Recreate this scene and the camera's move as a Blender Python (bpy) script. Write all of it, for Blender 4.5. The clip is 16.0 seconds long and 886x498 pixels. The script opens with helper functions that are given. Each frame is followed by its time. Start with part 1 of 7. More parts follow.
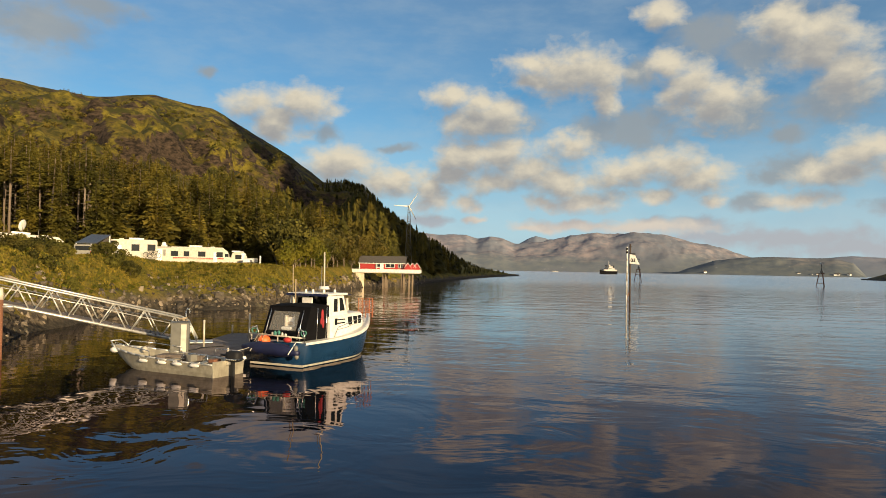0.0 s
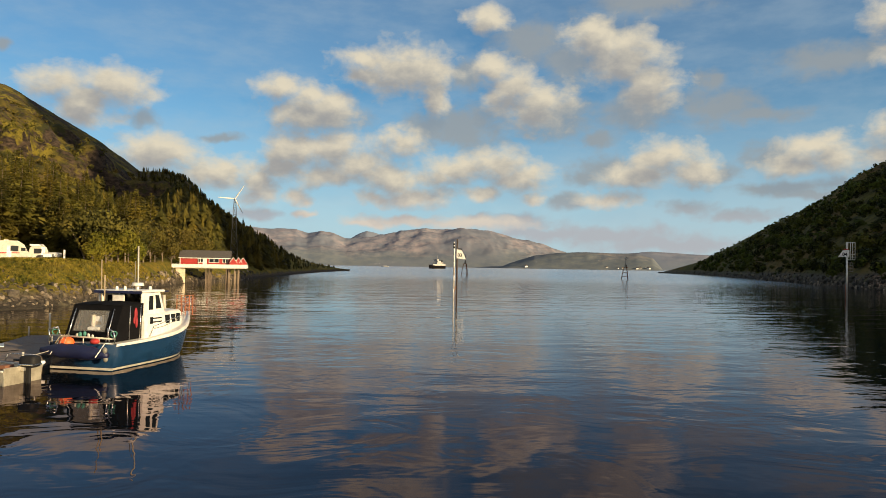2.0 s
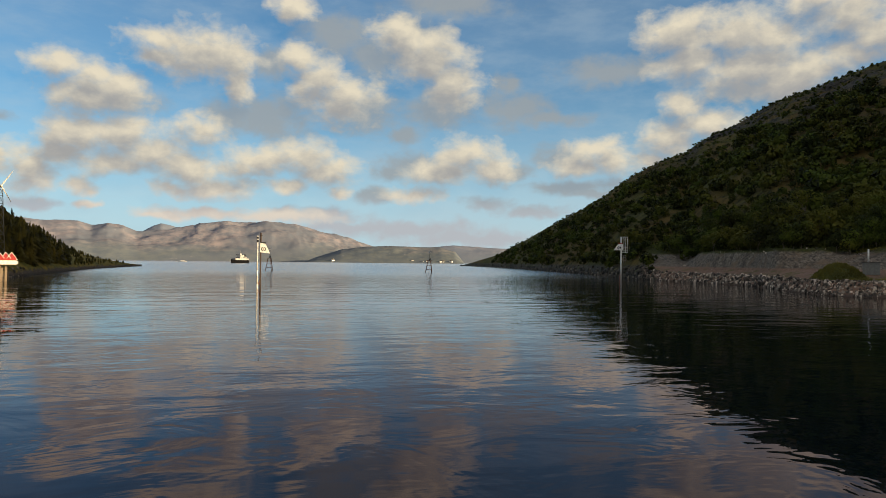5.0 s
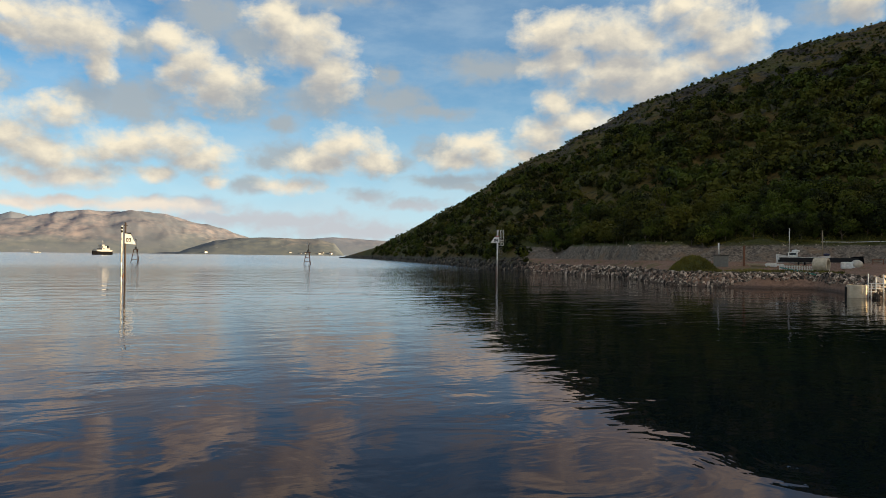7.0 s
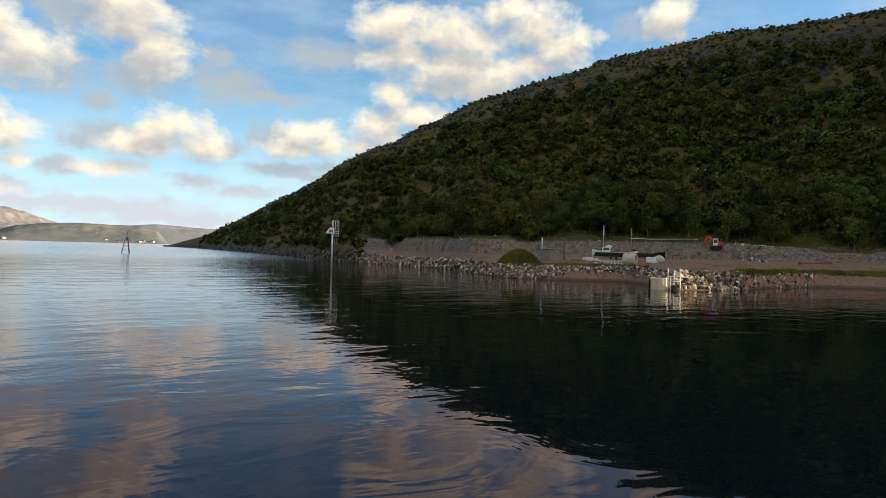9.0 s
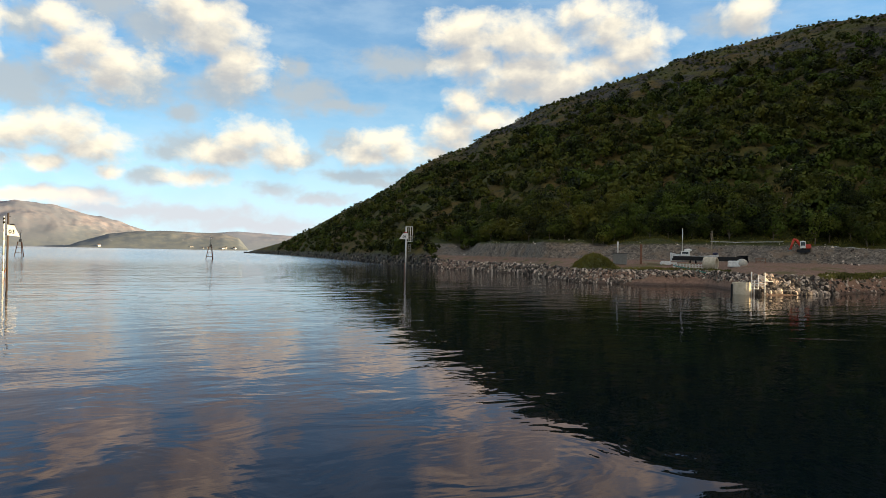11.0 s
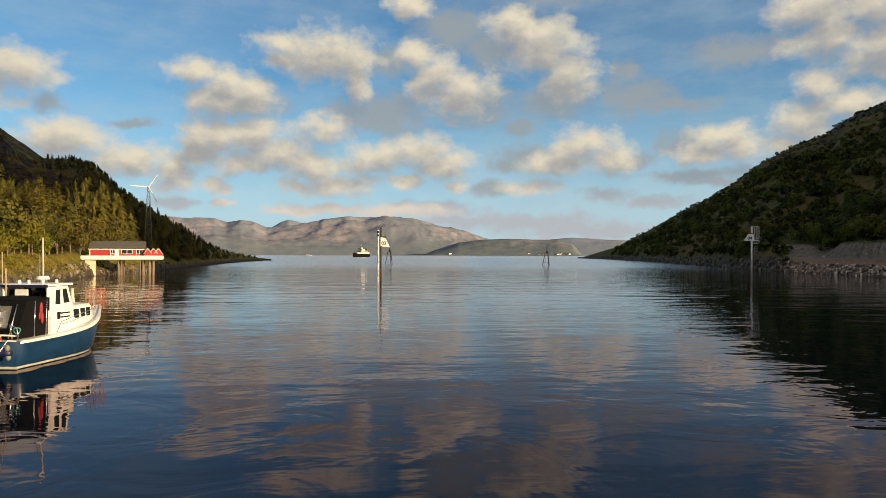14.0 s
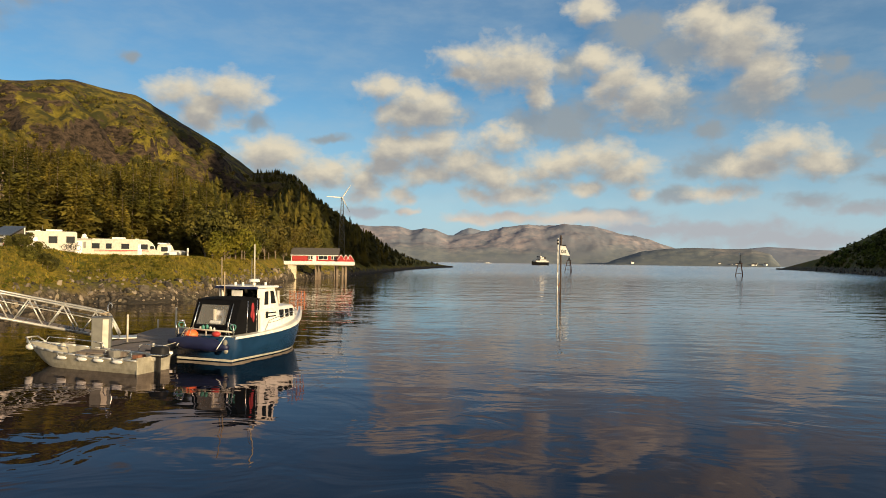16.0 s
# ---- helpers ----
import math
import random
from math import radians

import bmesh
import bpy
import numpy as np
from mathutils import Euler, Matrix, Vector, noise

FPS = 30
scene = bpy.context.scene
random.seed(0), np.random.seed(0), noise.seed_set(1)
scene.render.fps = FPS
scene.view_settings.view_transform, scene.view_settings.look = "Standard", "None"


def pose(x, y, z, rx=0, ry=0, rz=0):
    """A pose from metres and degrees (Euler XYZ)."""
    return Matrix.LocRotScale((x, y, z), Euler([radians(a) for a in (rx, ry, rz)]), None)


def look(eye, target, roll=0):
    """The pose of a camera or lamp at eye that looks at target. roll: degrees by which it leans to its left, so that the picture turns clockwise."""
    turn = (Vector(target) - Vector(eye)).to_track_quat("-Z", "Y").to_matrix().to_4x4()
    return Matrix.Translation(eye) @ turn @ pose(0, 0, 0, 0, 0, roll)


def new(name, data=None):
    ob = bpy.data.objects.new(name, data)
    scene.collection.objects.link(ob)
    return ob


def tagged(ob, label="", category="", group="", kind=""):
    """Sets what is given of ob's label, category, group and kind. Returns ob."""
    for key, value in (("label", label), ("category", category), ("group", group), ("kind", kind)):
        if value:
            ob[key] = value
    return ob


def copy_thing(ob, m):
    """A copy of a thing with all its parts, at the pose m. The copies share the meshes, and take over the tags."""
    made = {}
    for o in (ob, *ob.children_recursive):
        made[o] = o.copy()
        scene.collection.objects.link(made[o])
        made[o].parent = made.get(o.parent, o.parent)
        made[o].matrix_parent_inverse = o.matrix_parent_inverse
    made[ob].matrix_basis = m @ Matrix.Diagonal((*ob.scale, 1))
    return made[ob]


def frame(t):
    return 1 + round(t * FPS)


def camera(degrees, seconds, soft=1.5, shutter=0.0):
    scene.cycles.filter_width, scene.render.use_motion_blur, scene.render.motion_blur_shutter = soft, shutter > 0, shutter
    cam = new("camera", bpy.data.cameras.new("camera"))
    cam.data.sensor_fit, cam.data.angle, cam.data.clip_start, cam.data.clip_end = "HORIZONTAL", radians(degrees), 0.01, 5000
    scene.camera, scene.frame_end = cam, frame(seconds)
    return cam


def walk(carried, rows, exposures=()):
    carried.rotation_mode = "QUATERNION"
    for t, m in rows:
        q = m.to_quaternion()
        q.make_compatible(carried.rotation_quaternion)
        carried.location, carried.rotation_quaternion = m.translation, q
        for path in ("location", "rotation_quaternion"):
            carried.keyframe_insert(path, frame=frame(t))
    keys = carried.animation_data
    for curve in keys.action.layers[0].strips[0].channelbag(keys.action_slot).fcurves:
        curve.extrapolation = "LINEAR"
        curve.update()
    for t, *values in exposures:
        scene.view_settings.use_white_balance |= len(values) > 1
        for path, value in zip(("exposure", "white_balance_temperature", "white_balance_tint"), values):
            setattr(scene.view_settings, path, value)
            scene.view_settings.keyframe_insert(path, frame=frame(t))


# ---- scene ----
# ---- camera: a slow pan with the phone held a little ahead of the body ----
EYE = 4.3
cam = camera(64.3, 16.0, soft=0.6)
TURNS = [  # seconds, yaw, pitch, roll in degrees
    (0.0, 13.68, 1.58, 1.05), (0.5, 10.56, 1.33, 0.99), (1.0, 6.71, 1.31, 0.98), (1.5, 2.95, 1.17, 1.10),
    (2.0, 0.00, 1.39, 0.92), (2.5, -2.71, 1.58, 0.79), (3.0, -5.36, 1.53, 0.74), (3.5, -7.86, 1.30, 0.59),
    (4.0, -10.68, 1.22, 0.77), (4.2, -11.74, 1.23, 0.74), (6.3, -21.67, 0.47, 0.52), (6.5, -22.69, 0.39, 0.55),
    (7.0, -25.34, 0.55, 0.65), (7.5, -28.05, 0.52, 0.66), (8.0, -31.60, 0.11, 0.89), (8.5, -35.04, 0.17, 1.32),
    (8.7, -36.57, 0.11, 1.43), (9.75, -41.2, 0.25, 1.45), (10.8, -34.97, 0.41, 1.28), (11.0, -32.75, 0.36, 1.15),
    (11.5, -27.70, 0.34, 0.47), (12.0, -23.01, 0.22, 0.59), (12.5, -18.34, 0.14, 0.62), (13.0, -13.99, 0.48, 0.49),
    (13.5, -10.28, 0.60, 0.29), (14.0, -6.16, 0.45, 0.17), (14.5, -2.13, 0.38, 0.10), (15.0, 1.13, 0.63, 0.08),
    (15.5, 4.74, 0.83, 0.55), (16.0, 8.31, 0.99, 0.82),
]


def aim(yaw, pitch, roll, arm=0.4):
    a, p = radians(yaw), radians(pitch)
    eye = Vector((-math.sin(a) * arm + 0.09, math.cos(a) * arm - 0.39, EYE))
    way = Vector((-math.sin(a) * math.cos(p), math.cos(a) * math.cos(p), math.sin(p)))
    return look(eye, eye + way, roll)


walk(cam, [(t, aim(*turn)) for t, *turn in TURNS], exposures=[(0.0, 0.62), (3.5, 0.62), (7.0, 0.98), (8.7, 1.27), (11.0, 1.37), (12.5, 0.97), (14.5, 0.65), (16.0, 0.6)])

# ---- world, sun ----
SUN_BEARING, SUN_HEIGHT = -128.0, 10.0  # degrees: to the left of +y, above the horizon


def bearing(az, d, z=0.0):
    """A place d metres from the quay, az degrees to the left of +y."""
    return Vector((-math.sin(radians(az)) * d, math.cos(radians(az)) * d, z))


class Nodes:
    """A small helper that lays nodes of one tree and links them."""

    def __init__(self, tree):
        self.tree = tree
        tree.nodes.clear()

    def add(self, kind, links=None, **settings):
        node = self.tree.nodes.new(kind)
        for key, value in settings.items():
            if key == "operation":
                node.operation = value
            elif key == "data_type":
                node.data_type = value
            elif key == "blend_type":
                node.blend_type = value
            elif key == "interpolation_type":
                node.interpolation_type = value
            elif key == "sky_type":
                node.sky_type = value
        for key, value in (links or {}).items():
            if isinstance(value, bpy.types.NodeSocket):
                self.tree.links.new(value, node.inputs[key])
            else:
                node.inputs[key].default_value = value
        return node

    def math(self, operation, a, b=None, c=None, clamp=False):
        links = {0: a}
        if b is not None:
            links[1] = b
        if c is not None:
            links[2] = c
        node = self.add("ShaderNodeMath", links, operation=operation)
        node.use_clamp = clamp
        return node.outputs[0]

    def vmath(self, operation, a, b=None, c=None):
        links = {0: a}
        if b is not None:
            links[1] = b
        if c is not None:
            links[2] = c
        node = self.add("ShaderNodeVectorMath", links, operation=operation)
        return node.outputs["Value"] if operation in ("LENGTH", "DOT_PRODUCT", "DISTANCE") else node.outputs["Vector"]

    def noise(self, vector, scale, detail=4.0, rough=0.55, warp=0.0, colour=False):
        node = self.add("ShaderNodeTexNoise", {"Vector": vector, "Scale": scale, "Detail": detail, "Roughness": rough, "Distortion": warp})
        return node.outputs["Color" if colour else "Fac"]

    def step(self, value, low, high, to_low=0.0, to_high=1.0):
        node = self.add("ShaderNodeMapRange", {0: value, 1: low, 2: high, 3: to_low, 4: to_high}, interpolation_type="SMOOTHSTEP")
        return node.outputs[0]

    def mix(self, fac, a, b, blend="MIX"):
        node = self.add("ShaderNodeMix", data_type="RGBA", blend_type=blend)
        for i, value in ((0, fac), (6, a), (7, b)):
            if isinstance(value, bpy.types.NodeSocket):
                self.tree.links.new(value, node.inputs[i])
            else:
                node.inputs[i].default_value = value if i == 0 else (*value, 1.0)[:4]
        return node.outputs[2]


# clouds: bearing, height, half width, half height, all in degrees
CUMULUS_LEFT = [
    (28.7, 12.4, 2.0, 1.1), (27.2, 11.2, 2.0, 1.4), (25.2, 12.7, 2.3, 1.2), (22.2, 8.1, 2.9, 1.2), (18.1, 6.9, 2.1, 1.2), (14.8, 6.4, 1.7, 1.4),
    (13.4, 13.8, 1.4, 0.9), (12.7, 7.5, 1.7, 0.9), (11.9, 5.5, 1.1, 0.5), (11.9, 8.8, 2.2, 1.5), (11.8, 5.5, 1.0, 0.5), (11.2, 4.1, 0.8, 0.3),
    (10.9, 13.4, 1.8, 0.8), (10.9, 11.8, 2.6, 1.1), (9.7, 7.1, 2.1, 0.8), (9.3, 12.9, 1.6, 0.9), (8.9, 9.1, 2.4, 1.5),
    (6.7, 16.3, 1.9, 0.7), (6.6, 8.3, 2.0, 1.3), (6.4, 15.1, 1.6, 0.6), (6.0, 3.3, 1.8, 0.3), (5.6, 5.5, 1.4, 0.6), (4.5, 7.0, 2.5, 1.2),
]
CUMULUS_AHEAD = [
    (4.2, 15.7, 2.2, 1.0), (3.8, 15.6, 3.5, 1.7), (3.6, 10.1, 1.7, 1.1), (3.1, 3.6, 3.8, 0.4), (2.1, 5.6, 2.6, 0.8), (1.9, 15.3, 2.0, 1.4),
    (1.3, 14.5, 1.5, 1.0), (0.6, 13.7, 1.1, 1.2), (0.4, 7.2, 1.8, 0.7), (-1.4, 8.0, 2.6, 1.0), (-2.4, 3.5, 4.1, 0.5), (-3.0, 6.0, 1.4, 0.5),
    (-3.3, 19.4, 1.6, 0.8), (-3.9, 15.7, 1.3, 1.0), (-4.3, 8.4, 2.4, 1.2), (-5.5, 14.0, 2.0, 1.6), (-6.1, 7.3, 2.4, 1.0), (-7.2, 5.7, 0.9, 0.5),
    (-7.4, 13.0, 2.4, 1.6), (-11.9, 17.9, 2.0, 1.2), (-13.4, 5.5, 2.1, 0.6), (-14.2, 16.3, 2.6, 1.9), (-15.6, 7.4, 2.7, 0.9), (-16.5, 14.3, 2.0, 1.8),
]
CUMULUS_RIGHT = [
    (-17.1, 8.6, 2.2, 1.3), (-18.2, 8.9, 1.5, 1.0), (-19.5, 7.6, 1.9, 1.0), (-26.3, 7.8, 2.1, 0.7), (-27.5, 9.0, 2.1, 0.9),
    (-28.8, 8.5, 1.6, 1.1), (-31.9, 8.1, 1.5, 0.7), (-33.4, 9.5, 2.1, 1.2), (-33.9, 17.4, 2.5, 1.4), (-34.4, 12.2, 1.4, 1.0), (-35.0, 15.2, 2.6, 1.3),
    (-36.8, 10.6, 2.6, 1.0), (-37.7, 17.0, 2.7, 1.6), (-39.0, 14.5, 3.6, 1.6), (-40.7, 16.4, 2.1, 1.6), (-41.8, 13.2, 2.5, 0.9), (-43.5, 14.1, 2.9, 1.2),
    (-43.6, 18.7, 2.1, 1.0), (-45.3, 17.6, 2.5, 1.5), (-46.0, 14.5, 1.9, 0.6), (-48.2, 16.1, 2.0, 1.4), (-55.8, 17.9, 1.6, 1.2),
]
GREY_LEFT = [
    (44.3, 16.4, 3.1, 1.5), (40.4, 18.0, 2.2, 0.8), (32.6, 14.5, 0.8, 0.4), (23.2, 10.4, 1.0, 0.7), (17.4, 9.5, 1.6, 0.3), (14.9, 3.9, 1.1, 0.3),
    (14.8, 3.9, 1.4, 0.4), (10.1, 11.6, 3.0, 1.1), (1.4, 11.1, 2.2, 1.3), (-1.4, 11.0, 2.9, 1.7), (-1.6, 15.3, 1.3, 1.1), (-3.0, 11.9, 2.0, 1.1),
    (-5.6, 3.6, 3.2, 0.6), (-6.8, 17.5, 2.5, 1.5), (-8.8, 11.8, 2.4, 1.3), (-8.8, 2.8, 4.1, 0.5), (-9.3, 12.2, 2.3, 1.1), (-9.7, 16.0, 1.9, 1.6),
    (-10.0, 5.3, 1.5, 0.6), (-10.5, 16.3, 2.5, 1.2), (-11.3, 7.3, 1.4, 0.6),
]
GREY_RIGHT = [
    (-12.2, 10.3, 1.1, 0.5), (-12.5, 18.1, 2.6, 1.2), (-12.9, 2.6, 5.0, 0.7), (-13.1, 8.0, 2.5, 1.0), (-15.0, 12.1, 2.7, 1.1), (-15.5, 12.4, 2.7, 1.1),
    (-16.4, 20.2, 4.0, 0.8), (-17.4, 1.9, 5.7, 0.6), (-19.1, 4.7, 1.6, 0.6), (-21.7, 12.4, 2.6, 1.2), (-21.7, 7.3, 1.2, 0.6), (-23.0, 4.1, 2.5, 0.4),
    (-24.3, 11.5, 2.6, 0.6), (-20.6, 14.3, 0.9, 0.8), (-24.9, 8.4, 2.0, 1.0), (-25.4, 6.1, 3.0, 0.3), (-26.5, 6.1, 3.7, 0.5), (-27.8, 5.6, 2.0, 0.4), (-29.4, 15.0, 3.7, 0.9),
    (-39.9, 13.0, 3.0, 0.8), (-55.1, 17.4, 2.4, 1.0),
]


def cloud_group(name, puffs, edge, rest_of_sky):
    """Cloud depth at a direction given as bearing, height in degrees: below 0 is clear sky."""
    tree = bpy.data.node_groups.new(name, "ShaderNodeTree")
    tree.interface.new_socket("Vector", in_out="INPUT", socket_type="NodeSocketVector")
    tree.interface.new_socket("Cover", in_out="OUTPUT", socket_type="NodeSocketFloat")
    n = Nodes(tree)
    here = n.add("NodeGroupInput").outputs[0]
    warp = n.vmath("SUBTRACT", n.noise(here, 0.4, 3.0, 0.55, colour=True), (0.5, 0.5, 0.5))
    where = n.vmath("MULTIPLY_ADD", warp, (2.6, 1.7, 0.0), here)
    least = None
    for az, el, w, h in puffs:
        at = n.vmath("MULTIPLY_ADD", where, (0.66 / w, 0.66 / h, 0.0), (-0.66 * az / w, -0.66 * el / h, 0.0))
        d = n.vmath("LENGTH", at)
        least = d if least is None else n.math("SMOOTH_MIN", least, d, 0.3)
    billow = n.noise(n.vmath("MULTIPLY", here, (1.0, 1.45, 0.0)), 0.42, 7.0, 0.6, 0.2)
    depth = n.math("MULTIPLY_ADD", billow, edge, n.math("SUBTRACT", 1.02 - 0.5 * edge, least))
    if rest_of_sky:
        # the same broken cumulus goes on round the rest of the sky
        rest = n.noise(n.vmath("MULTIPLY", here, (0.055, 0.11, 0.0)), 1.0, 6.0, 0.6)
        ex = n.add("ShaderNodeSeparateXYZ", {0: here})
        side = n.math("MAXIMUM", n.step(n.math("ABSOLUTE", n.math("ADD", ex.outputs[0], 10.0)), 50.0, 68.0), n.math("MULTIPLY", n.step(ex.outputs[1], 24.0, 36.0), 0.35))
        depth = n.math("MAXIMUM", depth, n.math("MULTIPLY", n.step(rest, 0.44, 0.62, 0.0, 0.9), side))
    out = n.add("NodeGroupOutput")
    tree.links.new(depth, out.inputs[0])
    return tree


def build_world():
    world = bpy.data.worlds.new("sky")
    scene.world = world
    world.use_nodes = True
    n = Nodes(world.node_tree)
    ray = n.add("ShaderNodeTexCoord").outputs["Generated"]
    sky = n.add("ShaderNodeTexSky", sky_type="NISHITA")
    sky.sun_disc = False
    sky.sun_elevation = radians(SUN_HEIGHT + 9)
    sky.sun_rotation = radians(-SUN_BEARING)
    sky.air_density, sky.dust_density, sky.ozone_density = 1.0, 0.6, 2.2
    xyz = n.add("ShaderNodeSeparateXYZ", {0: ray}).outputs
    az = n.math("DEGREES", n.math("ARCTAN2", n.math("MULTIPLY", xyz[0], -1.0), xyz[1]))
    el = n.math("DEGREES", n.math("ARCSINE", xyz[2]))
    flat = n.add("ShaderNodeCombineXYZ", {0: az, 1: el, 2: 0.0}).outputs[0]

    def cover_of(group, shift):
        g = n.add("ShaderNodeGroup")
        g.node_tree = group
        world.node_tree.links.new(n.vmath("ADD", flat, shift), g.inputs[0])
        return g.outputs[0]

    white = cloud_group("cumulus_cover", CUMULUS_LEFT + CUMULUS_AHEAD + CUMULUS_RIGHT, 1.5, True)
    grey = cloud_group("grey_cover", GREY_LEFT + GREY_RIGHT, 1.5, False)
    here, over = cover_of(white, (0.0, 0.0, 0.0)), cover_of(white, (-0.5, 1.3, 0.0))
    dim = cover_of(grey, (0.0, 0.0, 0.0))
    cover = n.step(here, -0.22, 0.8)
    # tops catch the low sun, the bellies lie in their own shade
    relief = n.math("SUBTRACT", here, over)
    shade = n.step(n.math("MULTIPLY_ADD", relief, -0.75, n.math("MULTIPLY", here, 0.6)), -0.45, 0.7)
    lit = n.mix(shade, SUNNY, SHADY)
    lit = n.mix(n.step(el, 6.5, 3.0, 0.0, 0.6), lit, (6.9, 6.1, 5.6))
    streak = n.noise(n.vmath("MULTIPLY", flat, (0.16, 0.45, 0.0)), 1.0, 5.0, 0.6)
    wisp = n.math("MULTIPLY", n.step(n.math("MAXIMUM", here, dim), -1.2, 0.4), n.step(streak, 0.34, 0.75, 0.0, 0.30))
    # thin veil of distant air over the horizon
    veil = n.math("MULTIPLY", n.step(el, 14.0, 0.0), 0.72)
    blue = n.mix(1.0, sky.outputs[0], (0.41, 1.0, 1.25), "MULTIPLY")
    base = n.mix(veil, blue, (5.6, 7.3, 8.6))
    base = n.mix(n.math("MULTIPLY", wisp, n.step(el, 0.0, 3.0)), base, (4.4, 5.5, 6.2))
    base = n.mix(n.math("MULTIPLY", n.step(dim, -0.1, 0.8), n.step(el, -0.5, 1.5, 0.0, 0.85)), base, n.mix(n.step(el, 6.0, 3.0), GREY, (4.4, 4.5, 4.9)))
    both = n.mix(n.math("MULTIPLY", cover, n.step(el, -0.5, 1.5)), base, lit)
    # the evening glow round the low sun
    east, rise = radians(SUN_BEARING), radians(SUN_HEIGHT)
    to_sun = (-math.sin(east) * math.cos(rise), math.cos(east) * math.cos(rise), math.sin(rise))
    near = n.vmath("DOT_PRODUCT", ray, to_sun)
    both = n.mix(n.math("MULTIPLY", n.step(near, 0.45, 1.0), 0.4), both, (15.0, 9.0, 4.6))
    ground = n.mix(n.step(el, -0.2, -1.5), both, (0.6, 0.7, 0.8))
    back = n.add("ShaderNodeBackground", {"Color": ground, "Strength": 0.061})
    out = n.add("ShaderNodeOutputWorld")
    world.node_tree.links.new(back.outputs[0], out.inputs[0])


SUNNY, SHADY, GREY = (8.9, 7.9, 5.9), (3.7, 3.7, 3.65), (2.8, 3.25, 3.6)
build_world()
sun = new("sun", bpy.data.lights.new("sun", "SUN"))
sun.data.energy, sun.data.angle, sun.data.color = 5.0, radians(0.6), (1.0, 0.77, 0.46)
sun.matrix_world = look(bearing(SUN_BEARING, 500, 500 * math.tan(radians(SUN_HEIGHT))), (0, 0, 0))

# ---- materials ----
MATS = {}


def surface(name, build):
    """A node material; build(n, bsdf) sets the Principled node's sockets."""
    if name not in MATS:
        m = bpy.data.materials.new(name)
        m.use_nodes = True
        n = Nodes(m.node_tree)
        b = n.add("ShaderNodeBsdfPrincipled")
        out = n.add("ShaderNodeOutputMaterial")
        m.node_tree.links.new(b.outputs[0], out.inputs[0])
        build(n, b)
        MATS[name] = m
    return MATS[name]


def put(n, b, **values):
    for key, value in values.items():
        key = key.replace("_", " ")
        if isinstance(value, bpy.types.NodeSocket):
            n.tree.links.new(value, b.inputs[key])
        else:
            b.inputs[key].default_value = (*value, 1.0) if isinstance(value, tuple) and len(value) == 3 else value


def bump(n, height, strength=0.3, distance=0.05):
    return n.add("ShaderNodeBump", {"Strength": strength, "Distance": distance, "Height": height}).outputs[0]


def worn(name, colour, rough=0.5, metal=0.0, vary=0.18, scale=3.0, dirt=(0.12, 0.1, 0.08), dirty=0.25, relief=0.1, sheen=0.5):
    """Paint, plastic, metal or cloth with blotches, fine grain and some dirt."""
    def build(n, b):
        at = n.add("ShaderNodeTexCoord").outputs["Object"]
        big, small = n.noise(at, scale, 4.0), n.noise(at, scale * 14, 3.0)
        dark = tuple(c * (1 - vary) for c in colour)
        light = tuple(min(1.0, c * (1 + vary * 0.6)) for c in colour)
        col = n.mix(n.step(big, 0.3, 0.7), dark, light)
        stain = n.math("MULTIPLY", n.step(n.noise(at, scale * 2.3, 6.0, 0.7), 0.52, 0.75), dirty)
        col = n.mix(stain, col, dirt)
        put(n, b, Base_Color=col, Metallic=metal, Roughness=n.step(small, 0.2, 0.8, max(0.05, rough - 0.1), min(1.0, rough + 0.15)), Specular_IOR_Level=sheen,
            Normal=bump(n, small, relief, 0.01))
    return surface(name, build)


def wood(name, colour, rough=0.75):
    def build(n, b):
        at = n.add("ShaderNodeTexCoord").outputs["Object"]
        grain = n.noise(n.vmath("MULTIPLY", at, (9.0, 9.0, 1.2)), 2.0, 6.0, 0.65, 0.4)
        own = n.add("ShaderNodeObjectInfo").outputs["Random"]
        col = n.mix(n.step(grain, 0.3, 0.7), tuple(c * 0.62 for c in colour), tuple(c * 1.15 for c in colour))
        col = n.mix(n.math("MULTIPLY", own, 0.3), col, tuple(c * 0.5 for c in colour))
        put(n, b, Base_Color=col, Roughness=rough, Normal=bump(n, grain, 0.3, 0.01))
    return surface(name, build)


def rock(name, dark, light, moss=(0.13, 0.12, 0.04), mossy=0.3, own=True):
    def build(n, b):
        at = n.add("ShaderNodeTexCoord").outputs["Object"]
        big, mid, small = n.noise(at, 0.35, 5.0, 0.6), n.noise(at, 2.2, 6.0, 0.65), n.noise(at, 11.0, 4.0, 0.6)
        col = n.mix(n.step(mid, 0.3, 0.7), dark, light)
        if own:
            r = n.add("ShaderNodeObjectInfo").outputs["Random"]
            i = n.add("ShaderNodeNewGeometry").outputs["Random Per Island"]
            pick = n.math("FRACT", n.math("ADD", r, n.math("MULTIPLY", i, 3.7)))
            col = n.mix(n.step(pick, 0.0, 1.0), tuple(c * 0.45 for c in dark), col)
            col = n.mix(n.step(pick, 0.75, 1.0), col, tuple(min(1, c * 1.25) for c in light))
        col = n.mix(n.math("MULTIPLY", n.step(small, 0.55, 0.75), 0.5), col, tuple(c * 0.5 for c in dark))
        col = n.mix(n.math("MULTIPLY", n.step(big, 0.5, 0.7), mossy), col, moss)
        put(n, b, Base_Color=col, Roughness=0.88, Normal=bump(n, n.math("ADD", mid, n.math("MULTIPLY", small, 0.4)), 0.6, 0.12))
    return surface(name, build)


